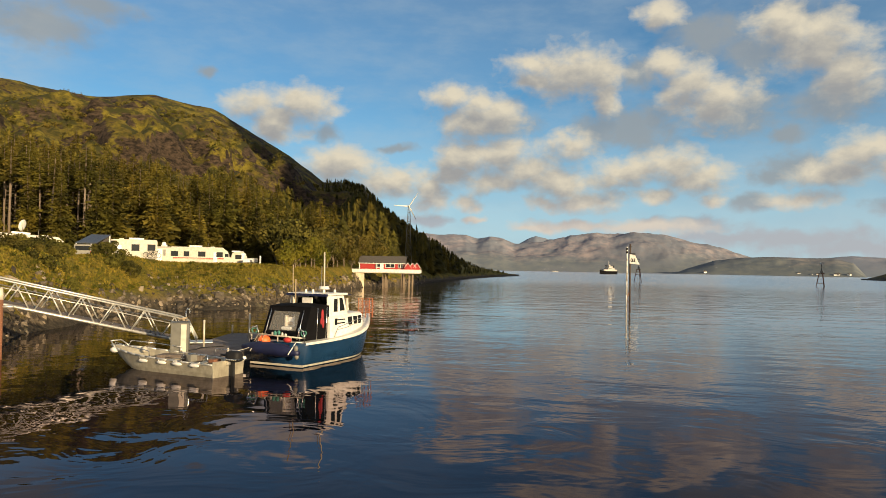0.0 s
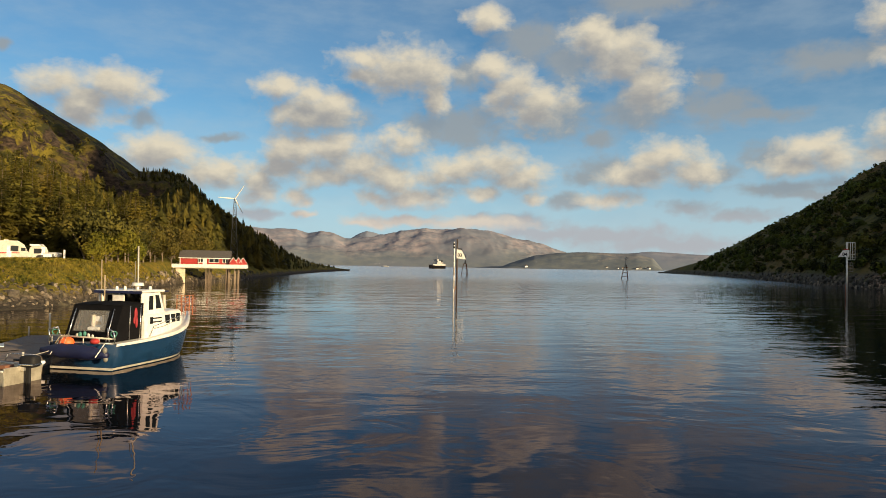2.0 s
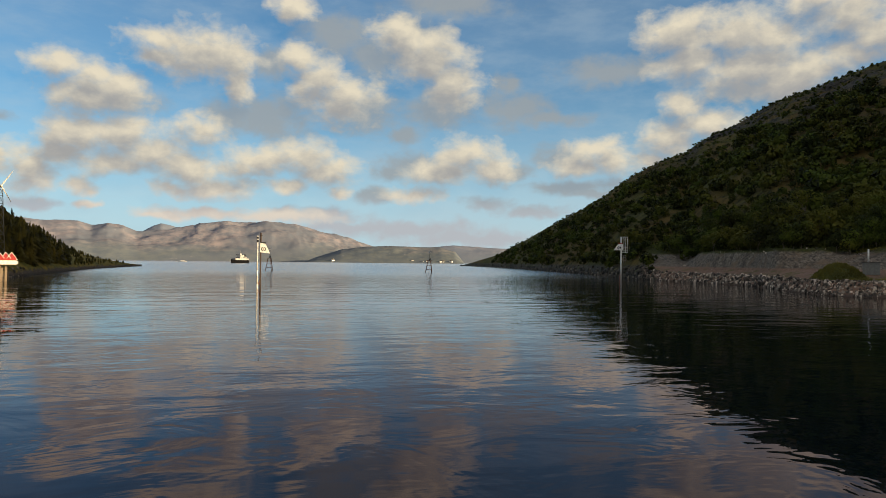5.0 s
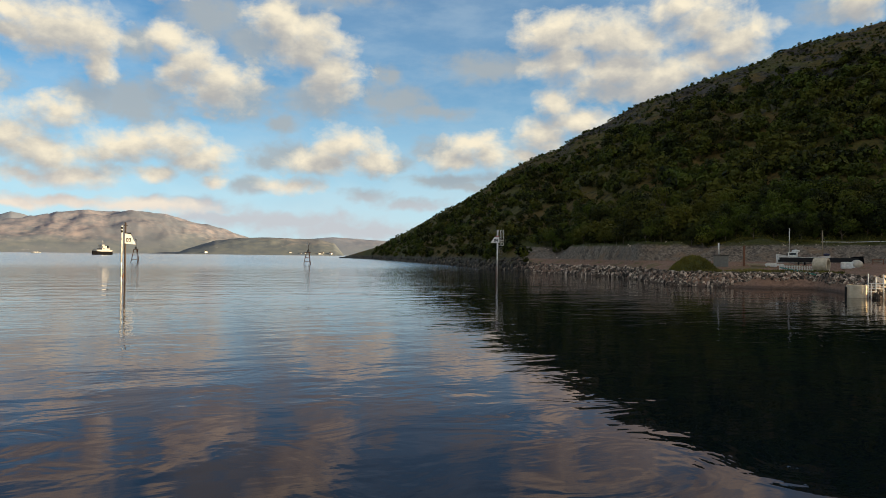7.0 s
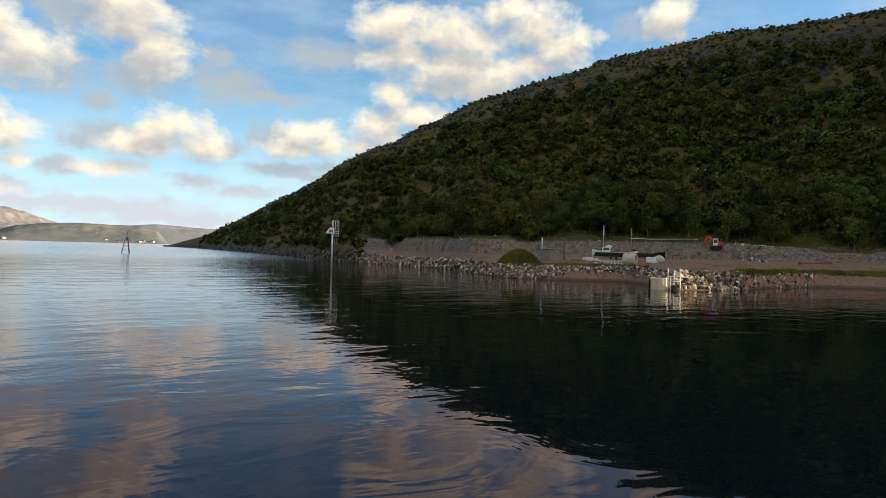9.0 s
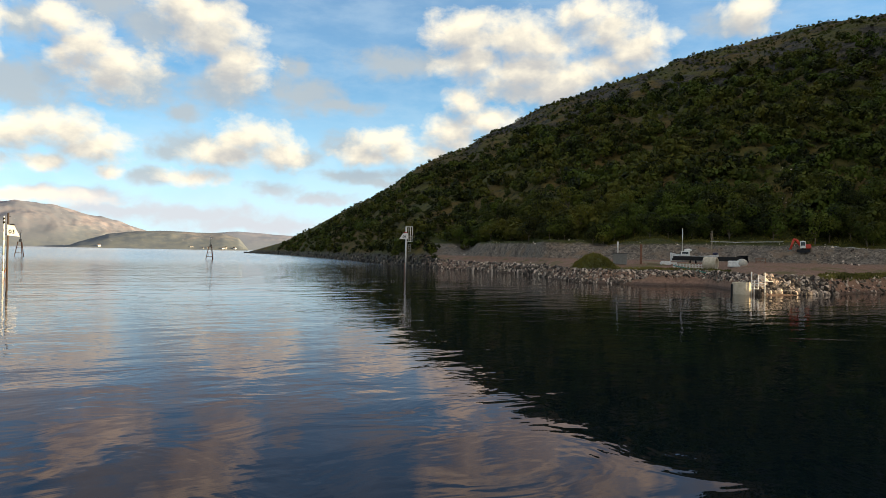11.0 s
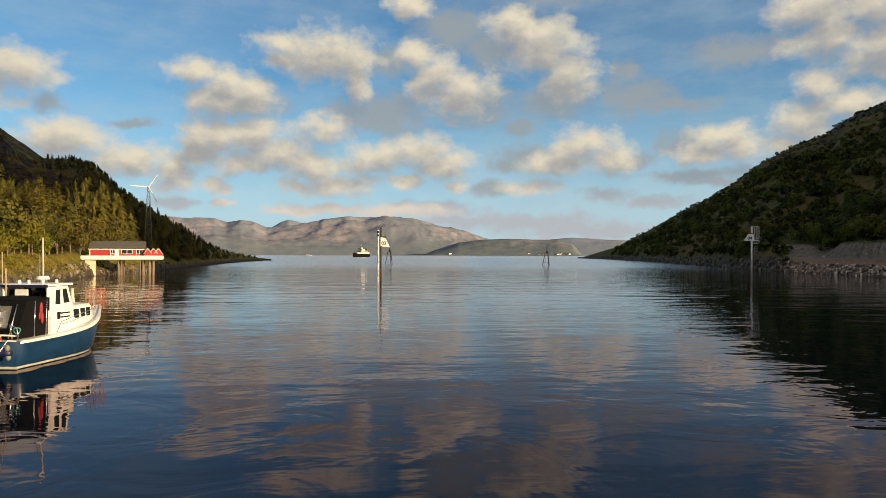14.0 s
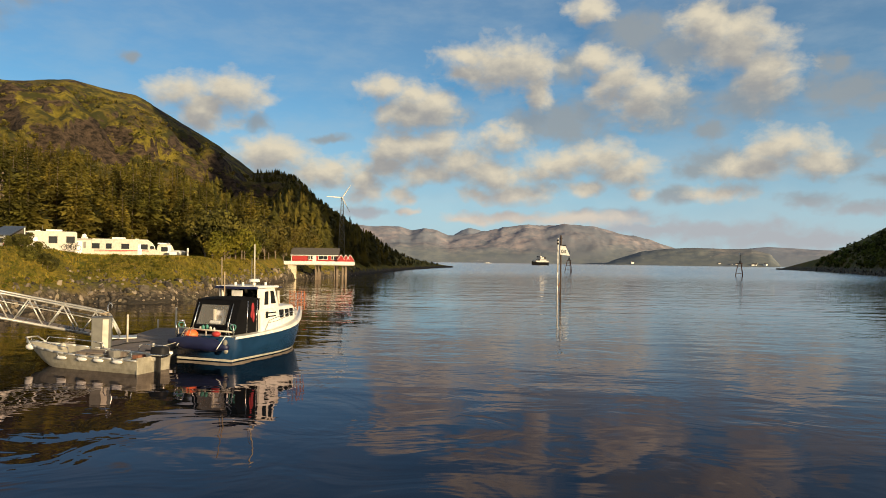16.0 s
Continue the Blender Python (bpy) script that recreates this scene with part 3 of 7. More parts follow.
def east_height(x, y):
    az, r = math.degrees(math.atan2(-x, y)), math.hypot(x, y)
    d0, d1, el = row_at(EAST, az)
    top = EYE + d1 * math.tan(radians(el))
    yard = float(ease(-29.5, -36.0, az))
    s = r - d0 + 1.0 * fbm(x, y, 7.0, 3)
    back = max(168.0, d0 + 24.0)
    flat = 2.1 * float(ease(-1.0, 4.5, s)) + 1.4 * float(ease(6.0, 34.0, s))
    heap = berm(az) * (1 + 0.38 * fbm(x, y, 13.0, 4)) * float(ease(back - 3.0, back + 4.5 + 2.0 * fbm(x, y, 6.0), r)) + 2.2 * float(ease(-34.6, -37.0, az)) * float(ease(back + 7, back + 24, r))
    rise = max(0.0, (r - back - 16) / (d1 - back - 16))
    slope = (top - 8.0) * (1 - (1 - min(1.0, rise)) ** 1.15) if rise < 1 else (top - 8.0) * (1 - 0.25 * (rise - 1))
    inner = flat + heap + slope
    rise2 = max(0.0, s / max(8.0, d1 - d0))
    wild = 1.6 * float(ease(-1.0, 4.0, s)) + (max(top, 1.2) - 1.6) * (1 - (1 - min(1.0, rise2)) ** 1.35) - max(0.0, rise2 - 1.0) * 10
    z = yard * inner + (1 - yard) * wild
    rough = min(1.0, max(0.0, z - 8) / 45.0)
    z += rough * ((5.0 * fbm(x + 900, y, 55.0, 5) + 7.0 * (0.3 - abs(fbm(x, y + 300, 42.0, 5))) * float(ease(35.0, 70.0, z))) * min(1.0, 0.25 + abs(r - d1) / 120.0)) + 0.22 * fbm(x, y + 40, 2.8, 3) * float(ease(0.0, 2.0, s))
    return z if s > -1.0 else min(z, -0.4 + 0.3 * s)


def terrain(name, table, height, first, last, step, rings, label, material):
    """A sheet of ground fanned out from the quay, finer near the water."""
    verts, faces = [], []
    n_az = int((last - first) / step) + 1
    for i in range(n_az):
        az = first + i * step
        d0, d1, _ = row_at(table, az)
        for j in range(rings):
            k = j / (rings - 1)
            r = d0 - 8 + (d1 + 130 - d0) * (0.15 * k + 0.85 * k ** 2.2)
            p = bearing(az, r)
            verts.append((p.x, p.y, height(p.x, p.y)))
    for i in range(n_az - 1):
        for j in range(rings - 1):
            a = i * rings + j
            faces.append((a, a + 1, a + rings + 1, a + rings))
    return tagged(sheet(name, verts, faces, material), label, kind="structure")


terrain("ground_campsite", WEST, west_height, 7.5, 90.0, 0.3, 200, "grassy shore and rocky heath hill above a rocky waterline", M_BANK)
terrain("ground_quarry", EAST, east_height, -125.0, -17.0, 0.3, 180, "gravel yard and wooded hill above a boulder shore", M_YARD)


def fells(name, label, crest, near, deep, first, last, rough, step=0.12, rings=50):
    """Fells across the fjord; crest: bearing and height angle, from right to left."""
    verts, faces = [], []
    count = int((last - first) / step)
    for i in range(count + 1):
        az = first + i * step
        el = np.interp(az, crest[:, 0], crest[:, 1])
        top = EYE + (near + deep * 0.7) * math.tan(radians(el))
        for j in range(rings):
            k = j / (rings - 1)
            p = bearing(az, near + deep * k)
            z = top * (1 - abs(1 - k / 0.7) ** 1.5) if k < 0.7 else top * (1 - (k - 0.7) * 1.2)
            gully = rough * (fbm(p.x, p.y, 520.0, 6) + 0.9 * (0.25 - abs(fbm(p.x + 99, p.y, 340.0, 6))))
            z += gully * min(1.0, k * 3) * (1.0 if k < 0.55 else 0.3 + 0.7 * max(0.0, 1 - (k - 0.55) / 0.15)) * min(1.0, top / 120)
            verts.append((p.x, p.y, z - 1.0))
    for i in range(count):
        for j in range(rings - 1):
            a = i * rings + j
            faces.append((a, a + rings, a + rings + 1, a + 1))
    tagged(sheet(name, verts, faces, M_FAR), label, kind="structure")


fells("mountain_backdrop", "bare sunlit fells across the fjord with painted haze",
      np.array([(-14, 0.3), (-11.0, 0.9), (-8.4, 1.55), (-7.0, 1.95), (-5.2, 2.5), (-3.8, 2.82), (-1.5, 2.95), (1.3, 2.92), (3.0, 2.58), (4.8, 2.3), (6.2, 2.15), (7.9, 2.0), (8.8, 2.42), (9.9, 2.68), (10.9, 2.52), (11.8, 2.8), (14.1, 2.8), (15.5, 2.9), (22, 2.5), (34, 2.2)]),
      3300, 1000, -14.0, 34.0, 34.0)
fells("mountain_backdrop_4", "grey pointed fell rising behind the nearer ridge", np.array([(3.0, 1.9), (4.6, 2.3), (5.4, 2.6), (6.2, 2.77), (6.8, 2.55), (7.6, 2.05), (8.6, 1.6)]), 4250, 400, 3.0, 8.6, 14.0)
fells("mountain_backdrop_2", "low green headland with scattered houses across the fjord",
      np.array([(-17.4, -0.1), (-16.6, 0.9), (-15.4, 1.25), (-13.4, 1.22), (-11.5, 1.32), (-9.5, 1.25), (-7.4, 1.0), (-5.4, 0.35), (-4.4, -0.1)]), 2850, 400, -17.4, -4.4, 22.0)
fells("mountain_backdrop_3", "distant hills at the mouth of the fjord, blue with painted haze",
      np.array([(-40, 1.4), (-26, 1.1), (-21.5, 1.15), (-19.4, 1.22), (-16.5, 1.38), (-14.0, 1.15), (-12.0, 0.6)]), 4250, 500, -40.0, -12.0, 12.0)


def sea():
    verts = [(x, y, 0.0) for y in (-400, 5200) for x in (-4000, 4000)]
    tagged(sheet("water", verts, [(0, 1, 3, 2)], M_WATER, False), "calm dark sea water with low ripples and cloud reflections", kind="structure")


sea()

# ---- trees and bushes ----
def tube(bm, a, b, ra, rb, sides=6):
    """A tapered rod from a to b."""
    a, b = Vector(a), Vector(b)
    q = (b - a).to_track_quat("Z", "Y")
    ends = []
    for p, r in ((a, ra), (b, rb)):
        ends.append([bm.verts.new(p + q @ Vector((math.cos(2 * math.pi * i / sides) * r, math.sin(2 * math.pi * i / sides) * r, 0))) for i in range(sides)])
    for i in range(sides):
        j = (i + 1) % sides
        bm.faces.new((ends[0][i], ends[0][j], ends[1][j], ends[1][i]))
    bm.faces.new(ends[0][::-1])
    bm.faces.new(ends[1])
    return bm


def spruce(seed, height, bare, wide=0.19):
    """A spruce as a thing with a trunk and a crown; bare: share of the trunk with dead stubs only."""
    rng = random.Random(seed)
    root = new("spruce_tree")
    bm = bmesh.new()
    stem = max(0.2, bare + 0.08)
    tube(bm, (0, 0, -0.6), (0, 0, height * stem), height * 0.0115 + 0.03, height * 0.008, 7)
    tube(bm, (0, 0, height * stem), (0, 0, height * 0.985), height * (0.008 if bare > 0.3 else 0.005), 0.015, 6)
    z = height * 0.12
    while z < height * bare:
        a = rng.random() * 6.28
        tube(bm, (0, 0, z), (math.cos(a) * rng.uniform(0.8, 1.9), math.sin(a) * rng.uniform(0.8, 1.9), z - 0.25), 0.035, 0.012, 3)
        z += rng.uniform(0.25, 0.6)
    part("trunk", bm, M_BARK, root, smooth=True)
    twigs = []

    def twig(at, along, flat, droop):
        """A narrow hanging spray of needles: a kite of four corners."""
        mid = at + along * 0.5 + droop * 0.35
        twigs.append([tuple(v) for v in (at, mid + flat, at + along + droop, mid - flat)])

    z = height * bare
    while z < height * 0.97:
        k = (z - height * bare * 0.8) / (height * (1 - bare * 0.8))
        reach = height * wide * (1 - k) ** 0.75 * rng.uniform(0.7, 1.15) + 0.25
        count = 8 if k < 0.6 else 6
        for i in range(count):
            a = (i + rng.random() * 0.9) * 6.283 / count
            out = Vector((math.cos(a), math.sin(a), 0))
            side = Vector((-out.y, out.x, 0))
            long = reach * rng.uniform(0.5, 1.2)
            fall = rng.uniform(0.1, 0.45)
            low = z + rng.uniform(-0.25, 0.25)
            pairs = 4 if long > 1.3 else 3 if long > 0.6 else 2
            for j in range(pairs):
                s = (j + 0.3) / pairs
                at = Vector((0, 0, low)) + out * long * s * 0.85 + Vector((0, 0, -fall * long * s * (1.25 - s) + 0.05 * long * s))
                size = max(0.34, long * 0.46 * (1.15 - 0.5 * s)) * rng.uniform(0.8, 1.25)
                for turn in (-1, 1):
                    along = (out * rng.uniform(0.5, 0.9) + side * turn * rng.uniform(0.45, 0.9)) * size
                    twig(at, along, Vector((out.x * 0.5, out.y * 0.5, rng.uniform(-0.3, 0.5))) * size * 0.46, Vector((0, 0, -size * rng.uniform(0.15, 0.6))))
            tip = Vector((0, 0, low)) + out * long * 0.8 + Vector((0, 0, -fall * long * 0.2))
            twig(tip, out * long * 0.34, side * long * 0.09 + Vector((0, 0, 0.03)), Vector((0, 0, rng.uniform(-0.2, 0.12) * long)))
        z += height * 0.030 * (1.15 - 0.5 * k)
    for _ in range(7):
        twig(Vector((0, 0, height * rng.uniform(0.9, 0.95))), Vector((rng.uniform(-.25, .25), rng.uniform(-.25, .25), height * 0.06)), Vector((0.1, 0.05, 0)), Vector((0, 0, 0)))
    crown = quads("crown", np.array(twigs), M_NEEDLE)
    crown.parent = root
    return root


def clump_cloud(rng, lobes, leaves, size):
    """Quads of leaf clumps spread over a set of lobes (centre, radius): an (n, 4, 3) array."""
    out = np.zeros((leaves, 4, 3))
    for i in range(leaves):
        c, r = lobes[rng.randrange(len(lobes))]
        v = Vector((rng.gauss(0, 1), rng.gauss(0, 1), rng.gauss(0, 1) + 0.35)).normalized()
        p = Vector(c) + Vector((v.x * r, v.y * r, v.z * r * 0.85)) * rng.uniform(0.84, 1.05)
        n = (v + Vector((rng.gauss(0, .3), rng.gauss(0, .3), rng.gauss(0, .3)))).normalized()
        t = n.orthogonal().normalized()
        b = n.cross(t)
        a = rng.random() * 6.28
        t, b = t * math.cos(a) + b * math.sin(a), b * math.cos(a) - t * math.sin(a)
        s = size * rng.uniform(0.6, 1.3)
        corners = (p + t * s, p + b * s * 0.7 + n * s * 0.2, p - t * s * 0.9, p - b * s * 0.6 - n * s * 0.15)
        out[i] = [tuple(q) for q in corners]
    return out


def quads(name, arrays, material):
    """One mesh from an (n, 4, 3) array of free quads."""
    co = np.asarray(arrays, dtype=np.float32).reshape(-1, 3)
    me = bpy.data.meshes.new(name)
    me.vertices.add(len(co))
    me.vertices.foreach_set("co", co.ravel())
    me.loops.add(len(co))
    me.loops.foreach_set("vertex_index", np.arange(len(co), dtype=np.int32))
    me.polygons.add(len(co) // 4)
    me.polygons.foreach_set("loop_start", np.arange(0, len(co), 4, dtype=np.int32))
    me.update(calc_edges=True)
    me.materials.append(material)
    return new(name, me)


def bush_lobes(rng, height, spread, n, low=0.3):
    return [((rng.uniform(-1, 1) * spread, rng.uniform(-1, 1) * spread, height * rng.uniform(low, 0.78)), height * rng.uniform(0.18, 0.32)) for _ in range(n)]


def birch(seed, height, name, material, leaves=420, stem=True):
    """A broadleaf tree or bush with limbs and an open crown."""
    rng = random.Random(seed)
    root = new(name)
    lobes = bush_lobes(rng, height, height * 0.3, 9, 0.32 if stem else 0.12)
    bm = bmesh.new()
    tube(bm, (0, 0, -0.5), (0, 0, height * 0.35), height * 0.02, height * 0.014)
    for c, r in lobes[:6]:
        tube(bm, (0, 0, height * rng.uniform(0.1, 0.33)), c, height * 0.011, height * 0.004, 5)
    part("trunk", bm, M_BARK, root, smooth=True)
    ob = quads("crown", clump_cloud(rng, lobes, leaves, height * (0.055 if leaves < 1400 else 0.036)), material)
    ob.parent = root
    return root


def stand(made, places, rng, group, lean=2.0):
    """Copies of the given plants at (x, y, z, scale)."""
    for i, (x, y, z, s) in enumerate(places):
        src = made[rng.randrange(len(made))]
        if i < len(made):
            src = made[i]
            src.matrix_basis = pose(x, y, z, 0, 0, rng.uniform(0, 360)) @ Matrix.Scale(s, 4)
            continue
        ob = copy_thing(src, Matrix())
        ob.matrix_basis = pose(x, y, z, rng.uniform(-lean, lean), rng.uniform(-lean, lean), rng.uniform(0, 360)) @ Matrix.Scale(s, 4)


def scatter(rng, count, az, r, height, gap, keep=None):
    """Random places on the ground within ranges of bearing and distance, some way apart."""
    found, cells, tries = [], {}, 0
    while len(found) < count and tries < count * 40:
        tries += 1
        a, d = rng.uniform(*az), math.sqrt(rng.uniform(r[0] ** 2, r[1] ** 2))
        p = bearing(a, d)
        key = (int(p.x // gap), int(p.y // gap))
        if key in cells or (keep and not keep(a, d)):
            continue
        cells[key] = True
        found.append((p.x, p.y, height(p.x, p.y)))
    return found


rng = random.Random(5)
spruces = [tagged(spruce(i, 15.0, b, w), "dark green spruce with drooping sunlit branches in the forest edge", "tree", "spruces behind the camp ground")
           for i, (b, w) in enumerate(((0.06, 0.235), (0.10, 0.26), (0.05, 0.21), (0.14, 0.24)))]
edge = lambda a: 128 + 12 * ease(27.0, 22.0, a) + 3 * ease(40, 45, a)
spots = scatter(rng, 230, (22.5, 50.0), (126, 225), west_height, 4.4, lambda a, d: d > edge(a) and (a < 40 or d > 150 or rng.random() < 0.5))
stand(spruces, [(x, y, z, rng.uniform(0.58, 1.18) * (0.86 + 0.2 * float(ease(26.0, 34.0, math.degrees(math.atan2(-x, y)))))) for x, y, z in spots], rng, "")
bare = [tagged(spruce(20 + i, 17.5, 0.62, 0.15), "tall spruce with a bare pale trunk and dead lower branches", "tree", "bare-stemmed spruces behind the camp ground") for i in range(3)]
spots = scatter(rng, 46, (39.0, 50.0), (133, 165), west_height, 3.0)
stand(bare, [(x, y, z, rng.uniform(0.8, 1.05)) for x, y, z in spots], rng, "")


def far_spruces():
    """The dark spruce wood on the slope above the hut, too dense to count."""
    rng = random.Random(9)
    out = []
    for x, y, z in scatter(rng, 900, (8.6, 27.0), (165, 470), west_height, 3.6,
                           lambda a, d: np.interp(a, WEST[:, 0], WEST[:, 1]) + 9 < d < np.interp(a, WEST[:, 0], WEST[:, 2]) + 6 and (a < 22 or d > 205) and (a < 23.6 or d < 300) and not (15.7 < a < 17.5 and d < 212)):
        a = math.degrees(math.atan2(-x, y))
        h = rng.uniform(4.5, 8.5) * (0.4 + 0.6 * float(ease(9.5, 14.0, a))) * (1.35 if math.hypot(x, y) < 250 else 0.42 if math.hypot(x, y) > 300 else 1.0)
        slim = rng.random() < 0.45
        near = math.hypot(x, y) < 270
        levels, leaf = (22, 0.6) if near else (13, 1.0)
        for k in range(levels):
            t = k / levels
            reach = h * (0.2 * (1 - t) ** 0.8 if slim else 0.34 * (1 - t ** 1.8) ** 0.7) + 0.1
            for i in range(10 if near else 5):
                an = rng.random() * 6.28
                o = Vector((math.cos(an), math.sin(an), 0))
                sd = Vector((-o.y, o.x, 0)) * reach * leaf * rng.uniform(0.3, 0.55)
                c = Vector((x, y, z + h * (0.06 + 0.92 * t)))
                tip = c + o * reach * rng.uniform(0.7, 1.2) - Vector((0, 0, reach * rng.uniform(0.3, 0.7)))
                m = (c + tip) / 2
                out.append((tuple(c + Vector((0, 0, h * 0.07))), tuple(m + sd), tuple(tip), tuple(m - sd)))
    ob = quads("spruce_wood", np.array(out), M_NEEDLE)
    tagged(ob, "dense dark spruce wood on the shaded slope above the hut", "forest", kind="stuff")


far_spruces()


def crest(x, y):
    table = EAST if x > 0 else WEST
    d1, el = row_at(table, math.degrees(math.atan2(-x, y)))[1:]
    return EYE + d1 * math.tan(radians(el))


def thicket(name, label, places, material, leaves, heights, seed, size):
    """Low broadleaf scrub that nobody could count, as one mesh."""
    rng = random.Random(seed)
    kinds = []
    for _ in range(8):
        h = 1.0
        kinds.append(clump_cloud(rng, [((rng.uniform(-.24, .24), rng.uniform(-.24, .24), rng.uniform(0.3, 0.68)), rng.uniform(0.24, 0.36)) for _ in range(5)], leaves, size))
    out = []
    for x, y, z in places:
        s = heights[0] + (heights[1] - heights[0]) * rng.random() ** 1.5
        if z > 0.72 * crest(x, y):
            s *= 0.33
        a = rng.random() * 6.28
        c, t = math.cos(a), math.sin(a)
        k = kinds[rng.randrange(8)] @ np.array([[c, t, 0], [-t, c, 0], [0, 0, 1.0]])
        out.append(k * np.array([s, s, s * rng.uniform(0.75, 1.1)]) + np.array([x, y, z - 0.12 * s]))
    tagged(quads(name, np.concatenate(out), material), label, "shrubs", kind="stuff")


def wooded(a, d):
    """Where scrub grows on the quarry hill: thick low down, thin on the crest and on the open heath."""
    d0, d1, _ = row_at(EAST, a)
    k = (d - d0) / (d1 - d0)
    p = bearing(a, d)
    open_ground = fbm(p.x, p.y, 48.0, 3)
    low = (max(168.0, d0 + 24.0) + (13.0 if a > -46.0 else 18.0)) if a < -33 else d0 + 4
    if d < low:
        return False
    if k < 0.62:
        return (open_ground > (-0.22 if a < -43 else 0.2) or rng.random() < 0.16) and not (-59.1 < a < -58.1 and d < 212)
    return rng.random() < 0.30 and open_ground > -0.1 or rng.random() < 0.08


places = scatter(rng, 6400, (-78.0, -19.0), (170, 720), east_height, 3.0, lambda a, d: d < np.interp(a, EAST[:, 0], EAST[:, 2]) + 4 and wooded(a, d))
thicket("hillside_scrub", "dark green birch scrub covering the shaded hillside", places, M_LEAF, 130, (1.8, 7.2), 31, 0.10)
places = scatter(rng, 4200, (23.0, 58.0), (195, 440), west_height, 2.4, lambda a, d: fbm(*bearing(a, d).xy, 40.0, 3) > -0.45 + 0.8 * float(ease(240, 420, d)) * (0.5 + 0.5 * rng.random()) and (not 285 < d < 350 or a > 40 or rng.random() < 0.3))
thicket("heath_scrub", "low yellow-green scrub on the sunlit heath hill", places, M_BUSH, 48, (0.9, 3.4), 32, 0.13)
birches = [tagged(birch(60 + i, 7.0, "birch_tree", M_LEAF, 1500), "leafy green birch at the foot of the wooded hill", "tree", "birches along the quarry yard") for i in range(4)]
spots = scatter(rng, 170, (-80.0, -34.0), (176, 240), east_height, 3.4, lambda a, d: (8 if a > -46 else 12) < d - max(168, np.interp(a, EAST[:, 0], EAST[:, 1]) + 24) < 36 and not -59.5 < a < -57.9)
stand(birches, [(x, y, z, rng.uniform(0.62, 1.15)) for x, y, z in spots], rng, "")
rowans = [tagged(birch(80 + i, 7.5, "birch_tree", M_BUSH, 1600), "sunlit yellow-green birch near the rocky shore", "tree", "birches by the hut") for i in range(3)]
spots = scatter(rng, 46, (18.4, 27.0), (118, 185), west_height, 3.6, lambda a, d: np.interp(a, WEST[:, 0], WEST[:, 1]) + 11 < d < np.interp(a, WEST[:, 0], WEST[:, 1]) + 40)
stand(rowans, [(x, y, z, rng.uniform(0.6, 1.1)) for x, y, z in spots], rng, "")
lush = [tagged(birch(70 + i, 7.0, "birch_tree", M_HERB, 1500), "lush bright green birch at the edge of the camp ground", "tree", "green birches by the camp ground") for i in range(2)]
stand(lush, [(*bearing(a, d).xy, west_height(*bearing(a, d).xy), s) for a, d, s in ((26.4, 113, 0.5), (25.5, 115, 0.72), (24.7, 118, 0.8), (24.0, 121, 0.7), (25.2, 122, 0.8), (23.2, 126, 0.6))], rng, "")
shrubs = [tagged(birch(90 + i, 2.4, "bush", M_BUSH, 1300, False), "brownish green bush on the grassy bank", "bush", "bushes on the bank") for i in range(3)]
spots = [(*bearing(47.6 - 0.42 * i + rng.uniform(-.15, .15), rng.uniform(70.5, 75)).xy, 0, rng.uniform(0.62, 0.86) * (0.5 if i > 13 else 0.8 if i > 11 else 1.0)) for i in range(16)]
spots += [(*bearing(40.0 - 0.34 * i + rng.uniform(-.1, .1), rng.uniform(74, 78)).xy, 0, 0.42 + 0.24 * math.sin(math.pi * (i + 0.5) / 9)) for i in range(9)]
spots += [(*bearing(48.5 - 0.5 * i + rng.uniform(-.2, .2), rng.uniform(61, 69)).xy, 0, rng.uniform(0.34, 0.58)) for i in range(16)]
stand(shrubs, [(x, y, west_height(x, y), s) for x, y, _, s in spots], rng, "")


def blades(rng, spots, low, high, each=4, wide=0.13):
    """Pointed blades of grass in small tufts: an (n, 4, 3) array."""
    out = []
    for x, y, z in spots:
        s = rng.uniform(low, high)
        for _ in range(each):
            a, lean = rng.random() * 6.28, rng.random() * 6.28
            o = Vector((math.cos(a), math.sin(a), 0)) * rng.uniform(0.5, 1.0) * wide
            b = Vector((x + rng.uniform(-.25, .25), y + rng.uniform(-.25, .25), z - 0.06))
            tip = b + Vector((math.cos(lean) * s * 0.45, math.sin(lean) * s * 0.45, s * rng.uniform(0.7, 1.2)))
            m = b.lerp(tip, 0.4) + Vector((0, 0, 0.1 * s))
            out.append((tuple(b), tuple(m + o * 0.6), tuple(tip), tuple(m - o * 0.6)))
    return np.array(out)


def grass_tufts():
    rng = random.Random(77)
    spots = scatter(rng, 30000, (21.0, 50.0), (52, 128), west_height, 0.26, lambda a, d: d > np.interp(a, WEST[:, 0], WEST[:, 1]) + 4 + 5 * rng.random())
    tagged(quads("grass", blades(rng, spots, 0.12, 0.30), M_GRASS), "long green and straw-coloured grass on the bank", "grass", kind="stuff")
    herbs = scatter(rng, 2300, (21.0, 50.0), (50, 112), west_height, 0.8, lambda a, d: 4.5 + 4 * rng.random() < d - np.interp(a, WEST[:, 0], WEST[:, 1]) < 15 and fbm(*bearing(a, d).xy, 7.0, 3) > -0.05 - 0.45 * float(ease(34, 42, a)))
    thicket("bank_herbs", "low leafy green and brown herbs on the grassy bank", herbs, M_HERB, 70, (0.22, 0.6), 33, 0.12)


M_GRASS = leafy("long_grass", (0.055, 0.064, 0.007), (0.28, 0.195, 0.028), (0.17, 0.15, 0.016))
grass_tufts()


